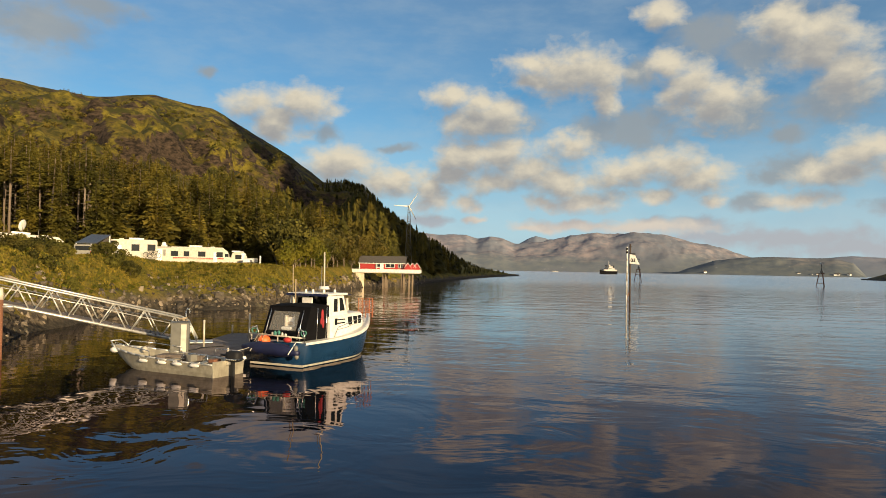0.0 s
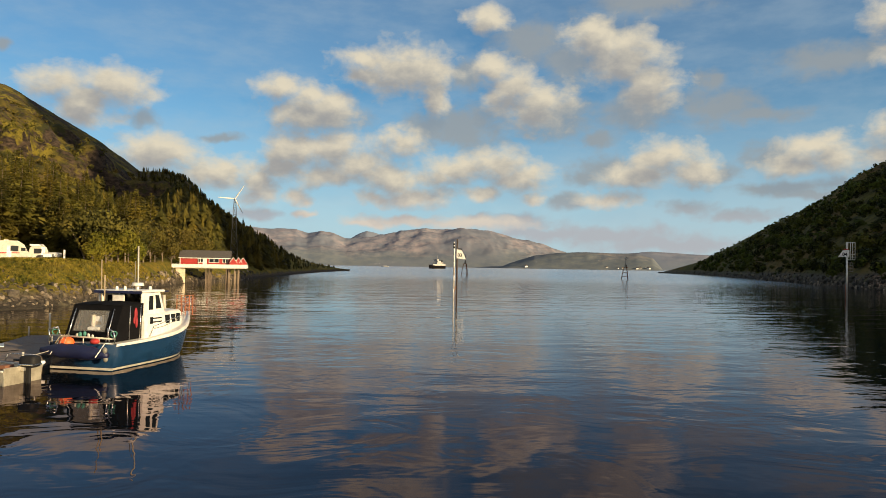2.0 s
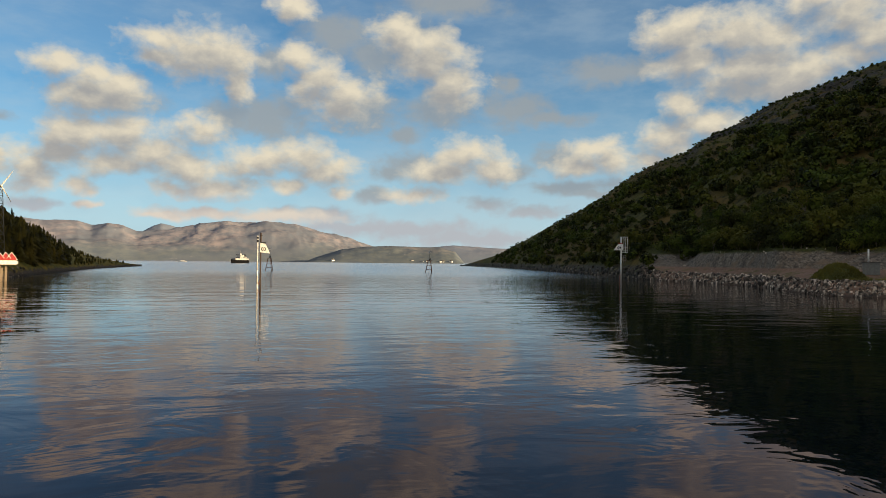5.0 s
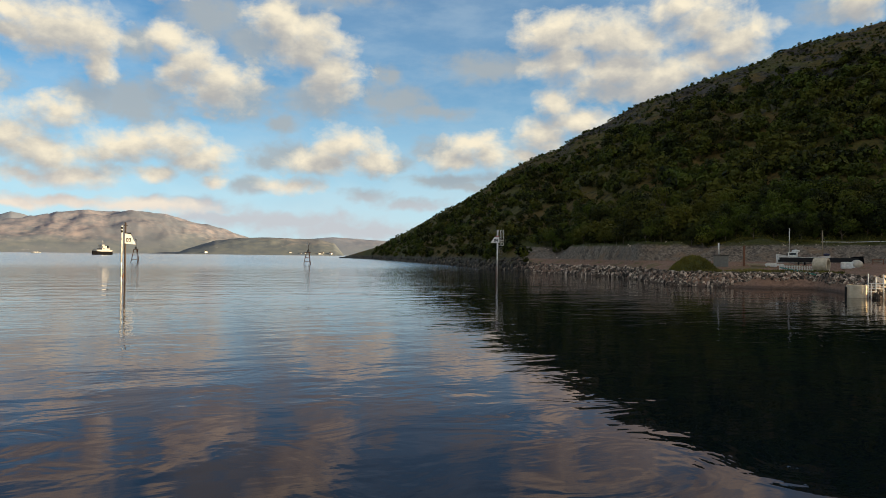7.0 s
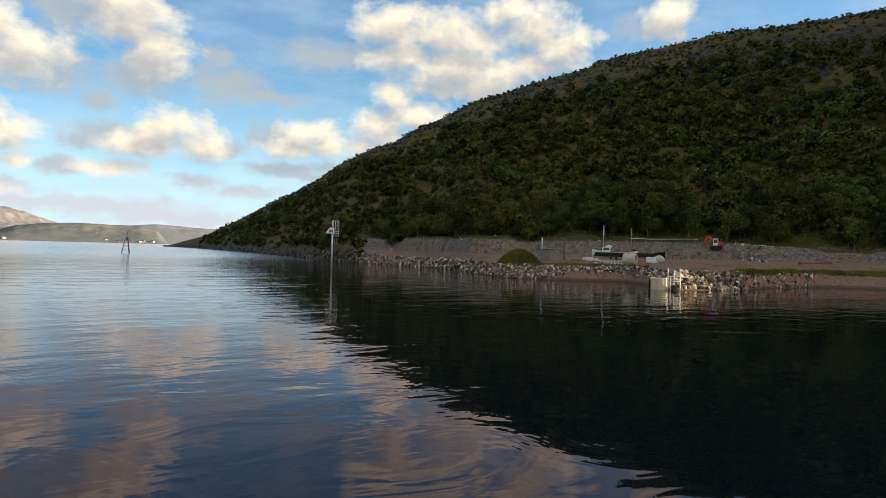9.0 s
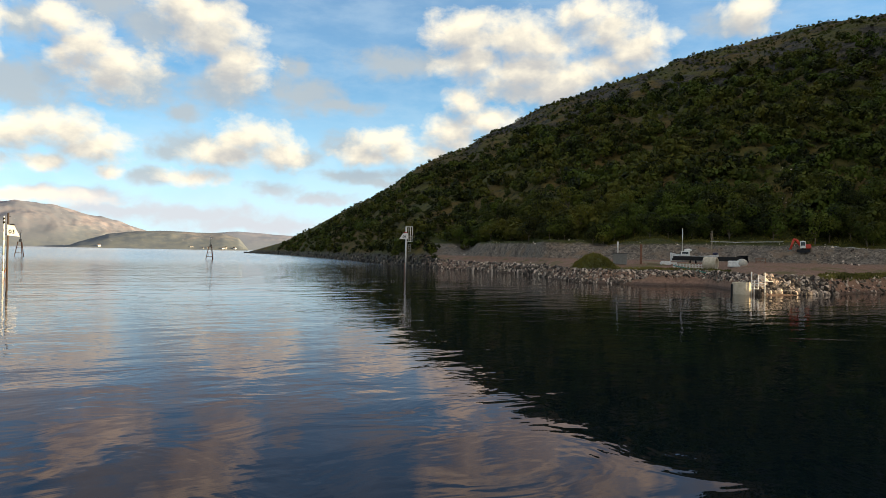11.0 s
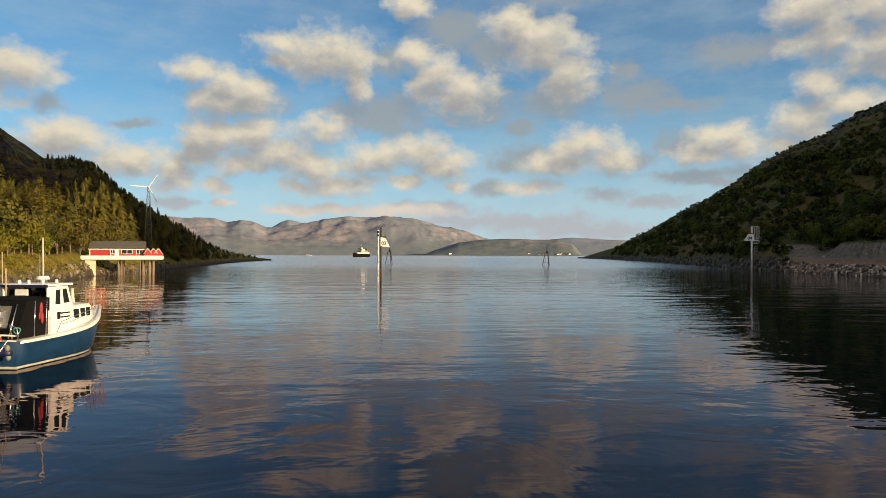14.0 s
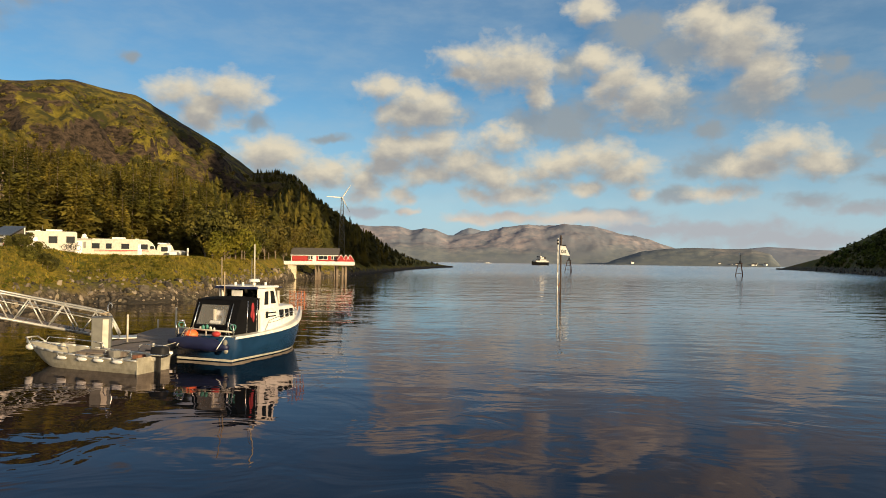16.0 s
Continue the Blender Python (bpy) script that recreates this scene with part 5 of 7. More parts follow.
# ---- open aluminium skiff with outboard ----
def skiff():
    boat = tagged(new("aluminium_skiff"), "open aluminium work skiff with white fenders beside the pontoon", "boat")
    L, half = 6.4, 0.88
    outer, inner = [], []
    for i in range(12):
        k = i / 11
        w = half * (1 - max(0.0, (k - 0.5) / 0.5) ** 2.2 * 0.93)
        top = 0.50 + 0.30 * k ** 2
        rake = 0.75 * max(0.0, (k - 0.65) / 0.35) ** 1.3
        lift = max(0.0, (k - 0.5) / 0.5) ** 2.2
        row = [(w, L * k, top), (w * (0.93 - 0.2 * lift), L * k - rake * 0.45, 0.16 + 0.38 * lift), (w * (0.85 - 0.4 * lift), L * k - rake * 0.75, -0.06 + 0.5 * lift), (0.02, L * k - rake, -0.2 + 0.55 * lift)]
        outer.append(row + [(-x, y, z) for x, y, z in row[::-1]])
        wi = max(0.02, w - 0.06)
        row = [(wi, L * k * 0.985 + 0.04, top - 0.005), (wi * (0.9 - 0.25 * lift), L * k * 0.985 + 0.04 - rake * 0.4, 0.2 + 0.42 * lift), (0.01, L * k * 0.97 + 0.04 - rake * 0.7, 0.16 + 0.46 * lift)]
        inner.append(row + [(-x, y, z) for x, y, z in row[::-1]])
    part("hull", loft(outer), M_SKIFF, boat, "weathered plate aluminium hull")
    part("inner_skin", loft(inner), M_SKIFF, boat)
    for side in (1, -1):
        rod("gunwale", [(side * r[0][0], r[0][1], r[0][2]) for r in outer], 0.04, M_ALU, boat)
        rod("handrail", [(side * 0.84, 3.3, 0.62), (side * 0.84, 3.35, 0.82), (side * 0.68, 4.8, 0.92), (side * 0.4, 5.75, 0.98), (side * 0.35, 5.85, 0.8)], 0.018, M_STEEL, boat)
        rod("stern_handrail", [(side * 0.85, 0.25, 0.58), (side * 0.85, 0.3, 0.86), (side * 0.85, 1.45, 0.86), (side * 0.85, 1.55, 0.6)], 0.018, M_STEEL, boat)
        for y in (0.85, 1.75, 2.55, 3.55) if side < 0 else ():
            bm = bmesh.new()
            ball(bm, (side * 0.93, y, 0.43), (0.07, 0.26, 0.075))
            part("fender", bm, M_WHITE, boat, "small white fender", True)
            rod("fender_line", [(side * 0.9, y - 0.25, 0.58), (side * 0.94, y - 0.12, 0.47)], 0.008, M_WHITE, boat)
            rod("fender_line", [(side * 0.9, y + 0.25, 0.58), (side * 0.94, y + 0.12, 0.47)], 0.008, M_WHITE, boat)
    slab("transom_board", (0, 0.03, 0.3), (1.66, 0.07, 0.6), M_SKIFF, boat)
    slab("thwart", (0, 2.9, 0.42), (1.58, 0.34, 0.04), M_SKIFF, boat)
    slab("thwart", (0, 1.2, 0.42), (1.6, 0.36, 0.04), M_SKIFF, boat)
    for side in (1, -1):
        bm = bmesh.new()
        ball(bm, (side * 0.40, 5.8, 0.66), (0.11, 0.24, 0.12))
        part("bow_fender", bm, M_WHITE, boat, "round white bow fender", True)
    rod("bow_hoop", [(0.38, 5.8, 0.75), (0.26, 6.2, 1.0), (-0.26, 6.2, 1.0), (-0.38, 5.8, 0.75)], 0.03, M_ALU, boat)
    bm = bmesh.new()
    ball(bm, (0.35, 4.9, 0.66), (0.12, 0.12, 0.14))
    part("float", bm, M_CREAM, boat, smooth=True)
    slab("console", (0.3, 2.2, 0.5), (0.35, 0.3, 0.3), M_GREYPAINT, boat, bevel=0.05)
    slab("tackle_box", (0.1, 0.8, 0.5), (0.4, 0.3, 0.16), M_RUST, boat, "rusty red tackle box", bevel=0.03)
    motor = new("outboard_motor")
    motor.parent = boat
    bm = bmesh.new()
    box(bm, (0, -0.26, 0.76), (0.42, 0.62, 0.42), 0, 0.14)
    part("cowl", bm, M_RUBBER, motor, "black outboard cowl", True)
    slab("cowl_band", (0, -0.26, 0.66), (0.435, 0.63, 0.05), M_STEEL, motor, bevel=0.02)
    slab("leg", (0, -0.2, 0.2), (0.11, 0.18, 0.75), M_RUBBER, motor, bevel=0.05)
    slab("bracket", (0, -0.06, 0.58), (0.3, 0.16, 0.3), M_ALU, motor, bevel=0.02)
    slab("tiller", (0, 0.15, 0.78), (0.07, 0.5, 0.06), M_RUBBER, motor)
    return stand_at(boat, -14.46, 24.67, 0.0, 78.3)


skiff()


# ---- pontoon, pedestal, gangway ----
def pontoon():
    dock = tagged(new("floating_pontoon"), "floating pontoon with grey-brown plank deck and float bodies", "pontoon", kind="structure")
    Lp, Wp = 10.0, 3.0
    for i in range(5):
        slab("float", (0, 1.0 + i * 2.0, 0.08), (Wp - 0.2, 1.7, 0.55), M_CONCRETE, dock, "grey concrete float", bevel=0.05)
    for side in (1, -1):
        slab("edge_beam", (side * (Wp / 2 - 0.05), Lp / 2, 0.40), (0.1, Lp, 0.2), M_DECK, dock)
    slab("edge_beam", (0, 0.05, 0.40), (Wp - 0.22, 0.1, 0.2), M_DECK, dock)
    me = None
    for i in range(62):
        if me is None:
            first = slab("plank", (0, 0, 0), (Wp - 0.04, 0.148, 0.035), M_DECK, dock, bevel=0.006)
            me = first.data
            ob = first
        else:
            ob = new("plank", me)
            ob.parent = dock
        ob.location = (random.uniform(-.01, .01), 0.1 + i * 0.16, 0.52 + random.uniform(-.003, .003))
    for x, y, h in ((-0.7, 3.3, 1.25), (0.35, 6.9, 1.35), (1.35, 0.35, 0.35), (-1.35, 9.6, 0.5)):
        rod("post", [(x, y, 0.5), (x, y, 0.5 + h)], 0.045, M_CREAM, dock, "pale mooring post")
    for x, y, z, turn in ((1.62, 0.3, 0.38, 0), (1.66, 0.9, 0.30, 10), (1.64, 0.1, 0.12, -8)):
        bm = bmesh.new()
        tube(bm, (-0.28, 0, 0), (0.1, 0, 0), 0.13, 0.13, 12)
        tube(bm, (0.1, 0, 0), (0.3, 0, 0), 0.125, 0.05, 12)
        ob = part("fender", bm, M_FENDER, dock, "white fender with red end", True)
        ob.matrix_basis = pose(x, y, z, 0, -18, turn)
    rod("mooring_line", [(1.3, 0.4, 0.6), (1.9, 1.2, 0.75), (2.5, 2.0, 1.0)], 0.015, M_CREAM, dock)
    rod("cable", [(-1.0, 0.8, 0.56), (-0.4, 1.6, 0.62), (-0.6, 2.6, 0.56), (0.2, 3.5, 0.56)], 0.02, M_RUBBER, dock)
    return stand_at(dock, -16.75, 25.75, 0.0, 13.0)


def fender_build(n, b):
    x = n.add("ShaderNodeSeparateXYZ", {0: n.add("ShaderNodeTexCoord").outputs["Object"]}).outputs[0]
    put(n, b, Base_Color=n.mix(n.step(x, -0.12, -0.1), (0.45, 0.05, 0.04), (0.78, 0.76, 0.7)), Roughness=0.5)


M_FENDER = surface("red_white_fender", fender_build)
pontoon()


M_CABINET = worn("dull_grey_cabinet_paint", (0.10, 0.098, 0.085), 0.5, dirty=0.2)


def pedestal():
    p = tagged(new("shore_power_pedestal"), "grey metal shore power cabinet with louvred side on the pontoon", "cabinet")
    slab("body", (0, 0, 0.62), (0.72, 0.72, 1.24), M_CABINET, p, bevel=0.02)
    slab("front_panel", (0.16, -0.365, 0.62), (0.22, 0.02, 1.18), M_CREAM, p, "pale front panel", bevel=0.004)
    slab("top_cover", (0, 0, 1.26), (0.78, 0.78, 0.05), M_CABINET, p)
    me = None
    for i in range(12):
        if me is None:
            s = slab("louvre", (0, 0, 0), (0.03, 0.52, 0.05), M_CABINET, p, bevel=0.006)
            me = s.data
        else:
            s = new("louvre", me)
            s.parent = p
        s.matrix_basis = pose(0.37, 0.0, 0.2 + i * 0.085, 0, 25, 0)
    slab("door_handle", (0.4, -0.2, 0.95), (0.05, 0.04, 0.3), M_STEEL, p, bevel=0.015)
    bm = bmesh.new()
    for i in range(7):
        a = i * 0.9
        tube(bm, (0.05 + 0.2 * math.cos(a), 0.1 + 0.15 * math.sin(a), 1.33 + 0.02 * i), (0.05 + 0.2 * math.cos(a + .9), 0.1 + 0.15 * math.sin(a + .9), 1.35 + 0.02 * i), 0.03, 0.03, 6)
    part("hose", bm, M_TIMBER, p, "coiled yellow-brown hose", True)
    rod("hook", [(0.2, 0.2, 1.28), (0.2, 0.2, 1.75), (0.28, 0.2, 1.86), (0.36, 0.2, 1.75), (0.34, 0.2, 1.6)], 0.025, M_STEEL, p)
    return stand_at(p, -17.95, 26.65, 0.53, 30.0)


pedestal()


def gangway():
    """An aluminium truss bridge from the shore down to the pontoon."""
    g = tagged(new("gangway"), "aluminium truss gangway sloping from shore down to the pontoon", "gangway", kind="structure")
    foot, head = Vector((-19.6, 29.85, 0.62)), Vector((-33.0, 21.6, 4.25))
    run = Vector((head.x - foot.x, head.y - foot.y, 0))
    length, rise = run.length, head.z - foot.z
    g.matrix_basis = pose(*foot, 0, 0, math.degrees(math.atan2(run.y, run.x)))
    at = lambda x, y, h: (x, y, rise * x / length + h)
    bays, wide = 12, 0.62
    step = length / bays
    for side in (1, -1):
        y = side * wide
        rod("bottom_chord", [at(0, y, 0), at(length, y, 0)], 0.065, M_ALU, g)
        rod("top_rail", [at(-0.35, y, 0.15), at(0.1, y, 0.95), at(0.45, y, 1.05), at(length - 0.5, y, 1.05), at(length - 0.1, y, 0.9), at(length, y, 0.1)], 0.045, M_ALU, g)
        rod("mid_rail", [at(0.25, y, 0.72), at(length - 0.3, y, 0.72)], 0.022, M_ALU, g)
        for i in range(bays):
            a, b = i * step, (i + 0.5) * step
            rod("diagonal", [at(a + 0.1, y, 0.02), at(b, y, 1.03)], 0.03, M_ALU, g)
            rod("diagonal", [at(b, y, 1.03), at(a + step - 0.1, y, 0.02)], 0.03, M_ALU, g)
    count = int(length / 0.42)
    tilt = math.degrees(math.atan2(rise, length))
    me = None
    for i in range(count):
        if me is None:
            t = slab("tread", (0, 0, 0), (0.38, wide * 2 - 0.1, 0.04), M_DECK, g, bevel=0.006)
            me = t.data
        else:
            t = new("tread", me)
            t.parent = g
        x = 0.25 + i * 0.42
        t.matrix_basis = pose(*at(x, 0, 0.06), 0, -tilt, 0)
    for i in range(7):
        rod("cross_beam", [at(i * length / 6, -wide, -0.02), at(i * length / 6, wide, -0.02)], 0.05, M_ALU, g)
    slab("foot_plate", (-0.5, 0, -0.02), (1.1, 1.2, 0.05), M_ALU, g)
    return g


gangway()


def shore_pile():
    p = tagged(new("mooring_pile"), "brown timber pile with pale cap beside the gangway", "pile")
    bm = bmesh.new()
    tube(bm, (0, 0, -2.0), (0, 0, 2.6), 0.17, 0.15, 12)
    part("shaft", bm, M_RUST, p, smooth=True)
    bm = bmesh.new()
    tube(bm, (0, 0, 2.6), (0, 0, 3.1), 0.17, 0.12, 12)
    part("cap", bm, M_CREAM, p, smooth=True)
    rod("bracket", [(0, 0, 2.3), (0.5, 0.25, 2.3)], 0.06, M_ALU, p)
    return stand_at(p, *bearing(45.75, 36.0).xy, 0, 0)


shore_pile()

# ---- camp ground ----
def wheel(parent, x, y, r=0.33, wide=0.22):
    bm = bmesh.new()
    bmesh.ops.create_cone(bm, cap_ends=True, segments=20, radius1=r, radius2=r, depth=wide, matrix=pose(x, y, r, 0, 90, 0) @ pose(0, 0, 0, 0, 0, 0))
    w = part("wheel", bm, M_RUBBER, parent, "black tyre", True)
    bm = bmesh.new()
    bmesh.ops.create_cone(bm, cap_ends=True, segments=16, radius1=r * 0.55, radius2=r * 0.5, depth=wide + 0.03, matrix=pose(x, y, r, 0, 90, 0))
    rim = part("rim", bm, M_ALU, w, "pale wheel rim")
    return w


def side_profile(bm, outline, half, bevel=0.08):
    """A body with the outline (y, z) seen from the side, rounded edges."""
    prism(bm, outline, half * 2, pose(0, 0, 0, 0, 0, 90))
    bmesh.ops.bevel(bm, geom=bm.edges[:], offset=bevel, segments=3, affect="EDGES", profile=0.6)
    return bm


def motorhome(label, length, height, nose, stripe, windows, seed):
    """A coach-built camper seen from the side; it faces along its +y."""
    m = tagged(new("motorhome"), label, "motorhome", "campers on the camp ground")
    h, L = height, length
    if nose == "slope":
        outline = [(0, 0.42), (L, 0.42), (L, 1.0), (L - 0.35, 1.45), (L - 0.75, 2.3), (L - 1.5, h), (0.15, h), (0, h - 0.2)]
    elif nose == "overcab":
        outline = [(0, 0.42), (L, 0.42), (L, 1.1), (L - 0.9, 1.4), (L - 1.2, 1.75), (L - 0.5, 2.0), (L - 0.6, h - 0.15), (L - 1.2, h), (0.15, h), (0, h - 0.2)]
    else:
        outline = [(0, 0.42), (L, 0.42), (L, 1.5), (L - 0.3, h - 0.1), (L - 0.6, h), (0.5, h), (0.12, h - 0.25), (0, 1.4)]
    body = part("body", side_profile(bmesh.new(), outline, 1.12), M_CREAM, m, "cream white camper body", True)
    body.data.polygons.foreach_set("use_smooth", [False] * len(body.data.polygons))
    for side in (1, -1):
        x = side * 1.125
        for y, z, w, t in windows:
            win = slab("window", (x, y, z), (0.03, w, t), M_GLASS, m, "dark acrylic window", bevel=0.01)
            slab("window_frame", (side * 1.122, y, z), (0.02, w + 0.1, t + 0.1), M_GREYPAINT, m, bevel=0.008)
        if stripe:
            slab("stripe", (x, L * 0.45, 1.12), (0.012, L * 0.82, 0.12), M_RED, m, "red side stripe", bevel=0.002)
            slab("stripe", (x, L * 0.45, 0.96), (0.012, L * 0.82, 0.05), M_ORANGE, m, "orange side stripe", bevel=0.002)
        slab("door", (x, L * 0.72, 1.3), (0.02, 0.6, 1.65), M_WHITE, m, "white entrance door", bevel=0.006)
        slab("skirt", (side * 1.05, L / 2, 0.42), (0.06, L * 0.9, 0.2), M_GREYPAINT, m)
    for y in (L * 0.2, L * 0.2 + 0.75, L - 1.0) if nose == "slope" else (L * 0.25, L - 1.0):
        for side in (1, -1):
            wheel(m, side * 0.95, y)
    if nose != "tow":
        slab("windscreen", (0, L - 0.5, 1.75), (1.9, 0.06, 0.7), M_GLASS, m, "dark windscreen").matrix_basis = Matrix.Translation((0, 0, 0))
        for side in (1, -1):
            slab("cab_window", (side * 1.127, L - 0.85, 1.62), (0.03, 0.55, 0.5), M_GLASS, m)
            slab("mirror", (side * 1.3, L - 0.35, 1.55), (0.16, 0.08, 0.3), M_RUBBER, m, bevel=0.02)
    rng = random.Random(seed)
    slab("roof_box", (0.2, L * 0.4, h + 0.13), (0.9, 1.9, 0.26), M_WHITE, m, bevel=0.08)
    slab("roof_vent", (0, L * 0.68, h + 0.06), (0.6, 0.6, 0.12), M_WHITE, m, bevel=0.03)
    rod("aerial", [(0.3, L * 0.6, h), (0.3, L * 0.6, h + 0.75)], 0.025, M_GREYPAINT, m)
    return m


def dish(parent, x, y, z, r, spin=0.0):
    bm = bmesh.new()
    ball(bm, (0, 0, 0), (r, 0.10, r), 2)
    ob = part("satellite_dish", bm, M_WHITE, parent, "white round satellite dish", True)
    ob.matrix_basis = pose(x, y, z, -12, 0, spin)
    rod("dish_mast", [(x, y + 0.1, z - r - 0.25), (x, y + 0.05, z)], 0.04, M_GREYPAINT, parent)


def bicycle():
    b = tagged(new("bicycle"), "dark bicycle on the rear rack of a camper", "bicycle", "bicycles on the rack")
    for y in (-0.52, 0.52):
        bm = bmesh.new()
        for i in range(20):
            a, c = i * math.pi / 10, (i + 1) * math.pi / 10
            tube(bm, (0, y + 0.33 * math.cos(a), 0.33 * math.sin(a)), (0, y + 0.33 * math.cos(c), 0.33 * math.sin(c)), 0.03, 0.03, 5)
        part("wheel", bm, M_RUBBER, b)
    for p in ([(0, -0.52, 0), (0, -0.12, 0.5), (0, 0.42, 0.5), (0, 0.52, 0)], [(0, -0.12, 0.5), (0, 0, 0), (0, 0.42, 0.5)], [(0, 0.42, 0.5), (0, 0.40, 0.68), (0, 0.55, 0.7)]):
        rod("frame_tube", p, 0.025, M_RUBBER, b)
    slab("saddle", (0, -0.16, 0.6), (0.1, 0.25, 0.05), M_RUBBER, b, bevel=0.015)
    return b


def camp():
    def at(az, d, up=0.0):
        p = bearing(az, d)
        return p.x, p.y, CAMP + up
    # long motorhome with a red stripe, broadside to the water
    big = motorhome("long cream motorhome with red stripe parked on the grass", 9.2, 2.85, "slope", True,
                    ((0.6, 1.75, 1.0, 0.75), (2.35, 1.75, 0.75, 0.75), (4.6, 1.75, 1.05, 0.75), (7.25, 1.72, 0.95, 0.75)), 1)
    x, y, z = at(34.8, 118.0)
    stand_at(big, x, y, z, -57.5)
    # small pale caravan coupled between
    small = motorhome("small white van conversion parked end-on on the grass", 5.0, 2.7, "tow", False, ((2.6, 1.8, 0.6, 0.7),), 2)
    slab("rear_window", (0.25, -0.02, 1.75), (0.34, 0.05, 0.95), M_GREYPAINT, small, "narrow grey rear window")
    slab("rear_door", (-0.45, -0.012, 1.4), (0.75, 0.03, 1.75), M_WHITE, small, "white rear door")
    stand_at(small, *at(35.36, 116.0, 0.1), 35.3)
    dish(small, 0.15, 1.0, 3.1, 0.34)
    # camper with bicycles on the rear
    over = motorhome("cream overcab camper with a window and bicycles at the rear", 6.6, 2.95, "overcab", False,
                     ((0.75, 1.9, 0.95, 0.8), (2.75, 1.85, 0.95, 0.85), (5.5, 2.5, 0.9, 0.4)), 3)
    stand_at(over, *at(35.76, 105.0, 0.4), 127.5)
    bike = bicycle()
    p = at(35.95, 103.2)
    stand_at(bike, p[0], p[1], CAMP + 1.25, -54.0)
    copy_thing(bike, pose(p[0] - 0.35, p[1] - 0.45, CAMP + 1.3, 0, 8, -60.0))
    left = motorhome("cream camper half hidden behind bank bushes", 8.8, 2.9, "slope", False, ((1.2, 1.9, 0.8, 0.6), (3.4, 1.9, 0.8, 0.6)), 4)
    stand_at(left, *at(46.9, 94.0, 0.55), -41.0)
    left.matrix_basis = left.matrix_basis @ pose(0, 0, 0, -3.5, 0, 0)
    dish(left, 0.2, 3.6, 3.95, 0.68, -37.0)
    # trailer tent and white utility trailer beyond the long motorhome
    back = motorhome("small white caravan at the end of the row", 2.6, 2.3, "tow", False, ((1.2, 1.5, 1.0, 0.7),), 5)
    stand_at(back, *at(30.4, 125.0), -60.0)
    trailer = tagged(new("boat_trailer"), "white covered boat on a trailer at the edge of the grass", "trailer")
    rows = [[(w, yy, 0.7 + 0.1 * k), (w * 0.9, yy, 1.3), (0, yy, 1.45 + 0.12 * math.sin(k * 3)), (-w * 0.9, yy, 1.3), (-w, yy, 0.7 + 0.1 * k)] for k, yy, w in ((0, 0, 0.8), (0.3, 1.2, 0.9), (0.6, 2.4, 0.85), (0.85, 3.4, 0.5), (1, 3.9, 0.08))]
    part("cover", loft(rows), M_WHITE, trailer, "white tarpaulin cover")
    slab("frame", (0, 1.8, 0.55), (1.2, 3.6, 0.1), M_STEEL, trailer)
    for side in (1, -1):
        wheel(trailer, side * 0.8, 1.3, 0.28, 0.18)
    stand_at(trailer, *at(29.5, 122.0), -60.0)
    trailer.scale = (0.72, 0.62, 0.85)
    post = tagged(new("marker_post"), "white post at the edge of the camp ground", "post")
    part("shaft", tube(bmesh.new(), (0, 0, -0.3), (0, 0, 1.7), 0.16, 0.15, 10), M_WHITE, post)
    stand_at(post, *at(28.2, 118.0), 0)
    # open-sided awning with a dark sloping roof
    hut = tagged(new("camper_awning"), "dark sloping awning roof over a parked van", "awning")
    bm = prism(bmesh.new(), [(0, 2.0), (4.3, 3.05), (4.3, 2.95), (0, 1.9)], 2.1, pose(0.75, 0, 0, 0, 0, 90))
    part("roof", bm, M_SHEET, hut, "dark blue-grey sheet roof")
    for x0, y0, z0 in ((-0.25, 0.1, 1.95), (1.35, 0.1, 1.95), (-0.25, 4.1, 2.9), (1.75, 4.1, 2.9)):
        rod("post", [(x0, y0, -0.2), (x0, y0, z0)], 0.07, M_WHITE, hut)
    # dark sheet added for the shade beneath the awning roof
    slab("rear_wall", (0.8, 4.2, 1.4), (2.0, 0.08, 2.8), M_ROOF, hut)
    stand_at(hut, *at(41.05, 84.0, 0.25), 20.0)
    van = tagged(new("parked_van"), "grey van with red tail lights under the awning", "van")
    part("body", side_profile(bmesh.new(), [(0, 0.4), (4.4, 0.4), (4.4, 0.95), (3.5, 1.15), (2.8, 1.85), (0.1, 1.9), (0, 1.2)], 0.85), M_GREYPAINT, van)
    slab("rear_window", (0, -0.01, 1.5), (1.4, 0.03, 0.45), M_GLASS, van)
    for side in (1, -1):
        slab("tail_light", (side * 0.75, -0.015, 1.05), (0.14, 0.03, 0.3), M_RED, van, "red tail light")
        slab("side_window", (side * 0.855, 1.8, 1.5), (0.02, 1.8, 0.42), M_GLASS, van)
        for yy in (0.9, 3.5):
            wheel(van, side * 0.78, yy, 0.3, 0.18)
    stand_at(van, *at(40.75, 83.0, 0.15), 36.0)


CAMP = 4.1
camp()


# ---- red hut on a deck over the water ----
M_PILE = wood("weathered_pile", (0.25, 0.185, 0.125))


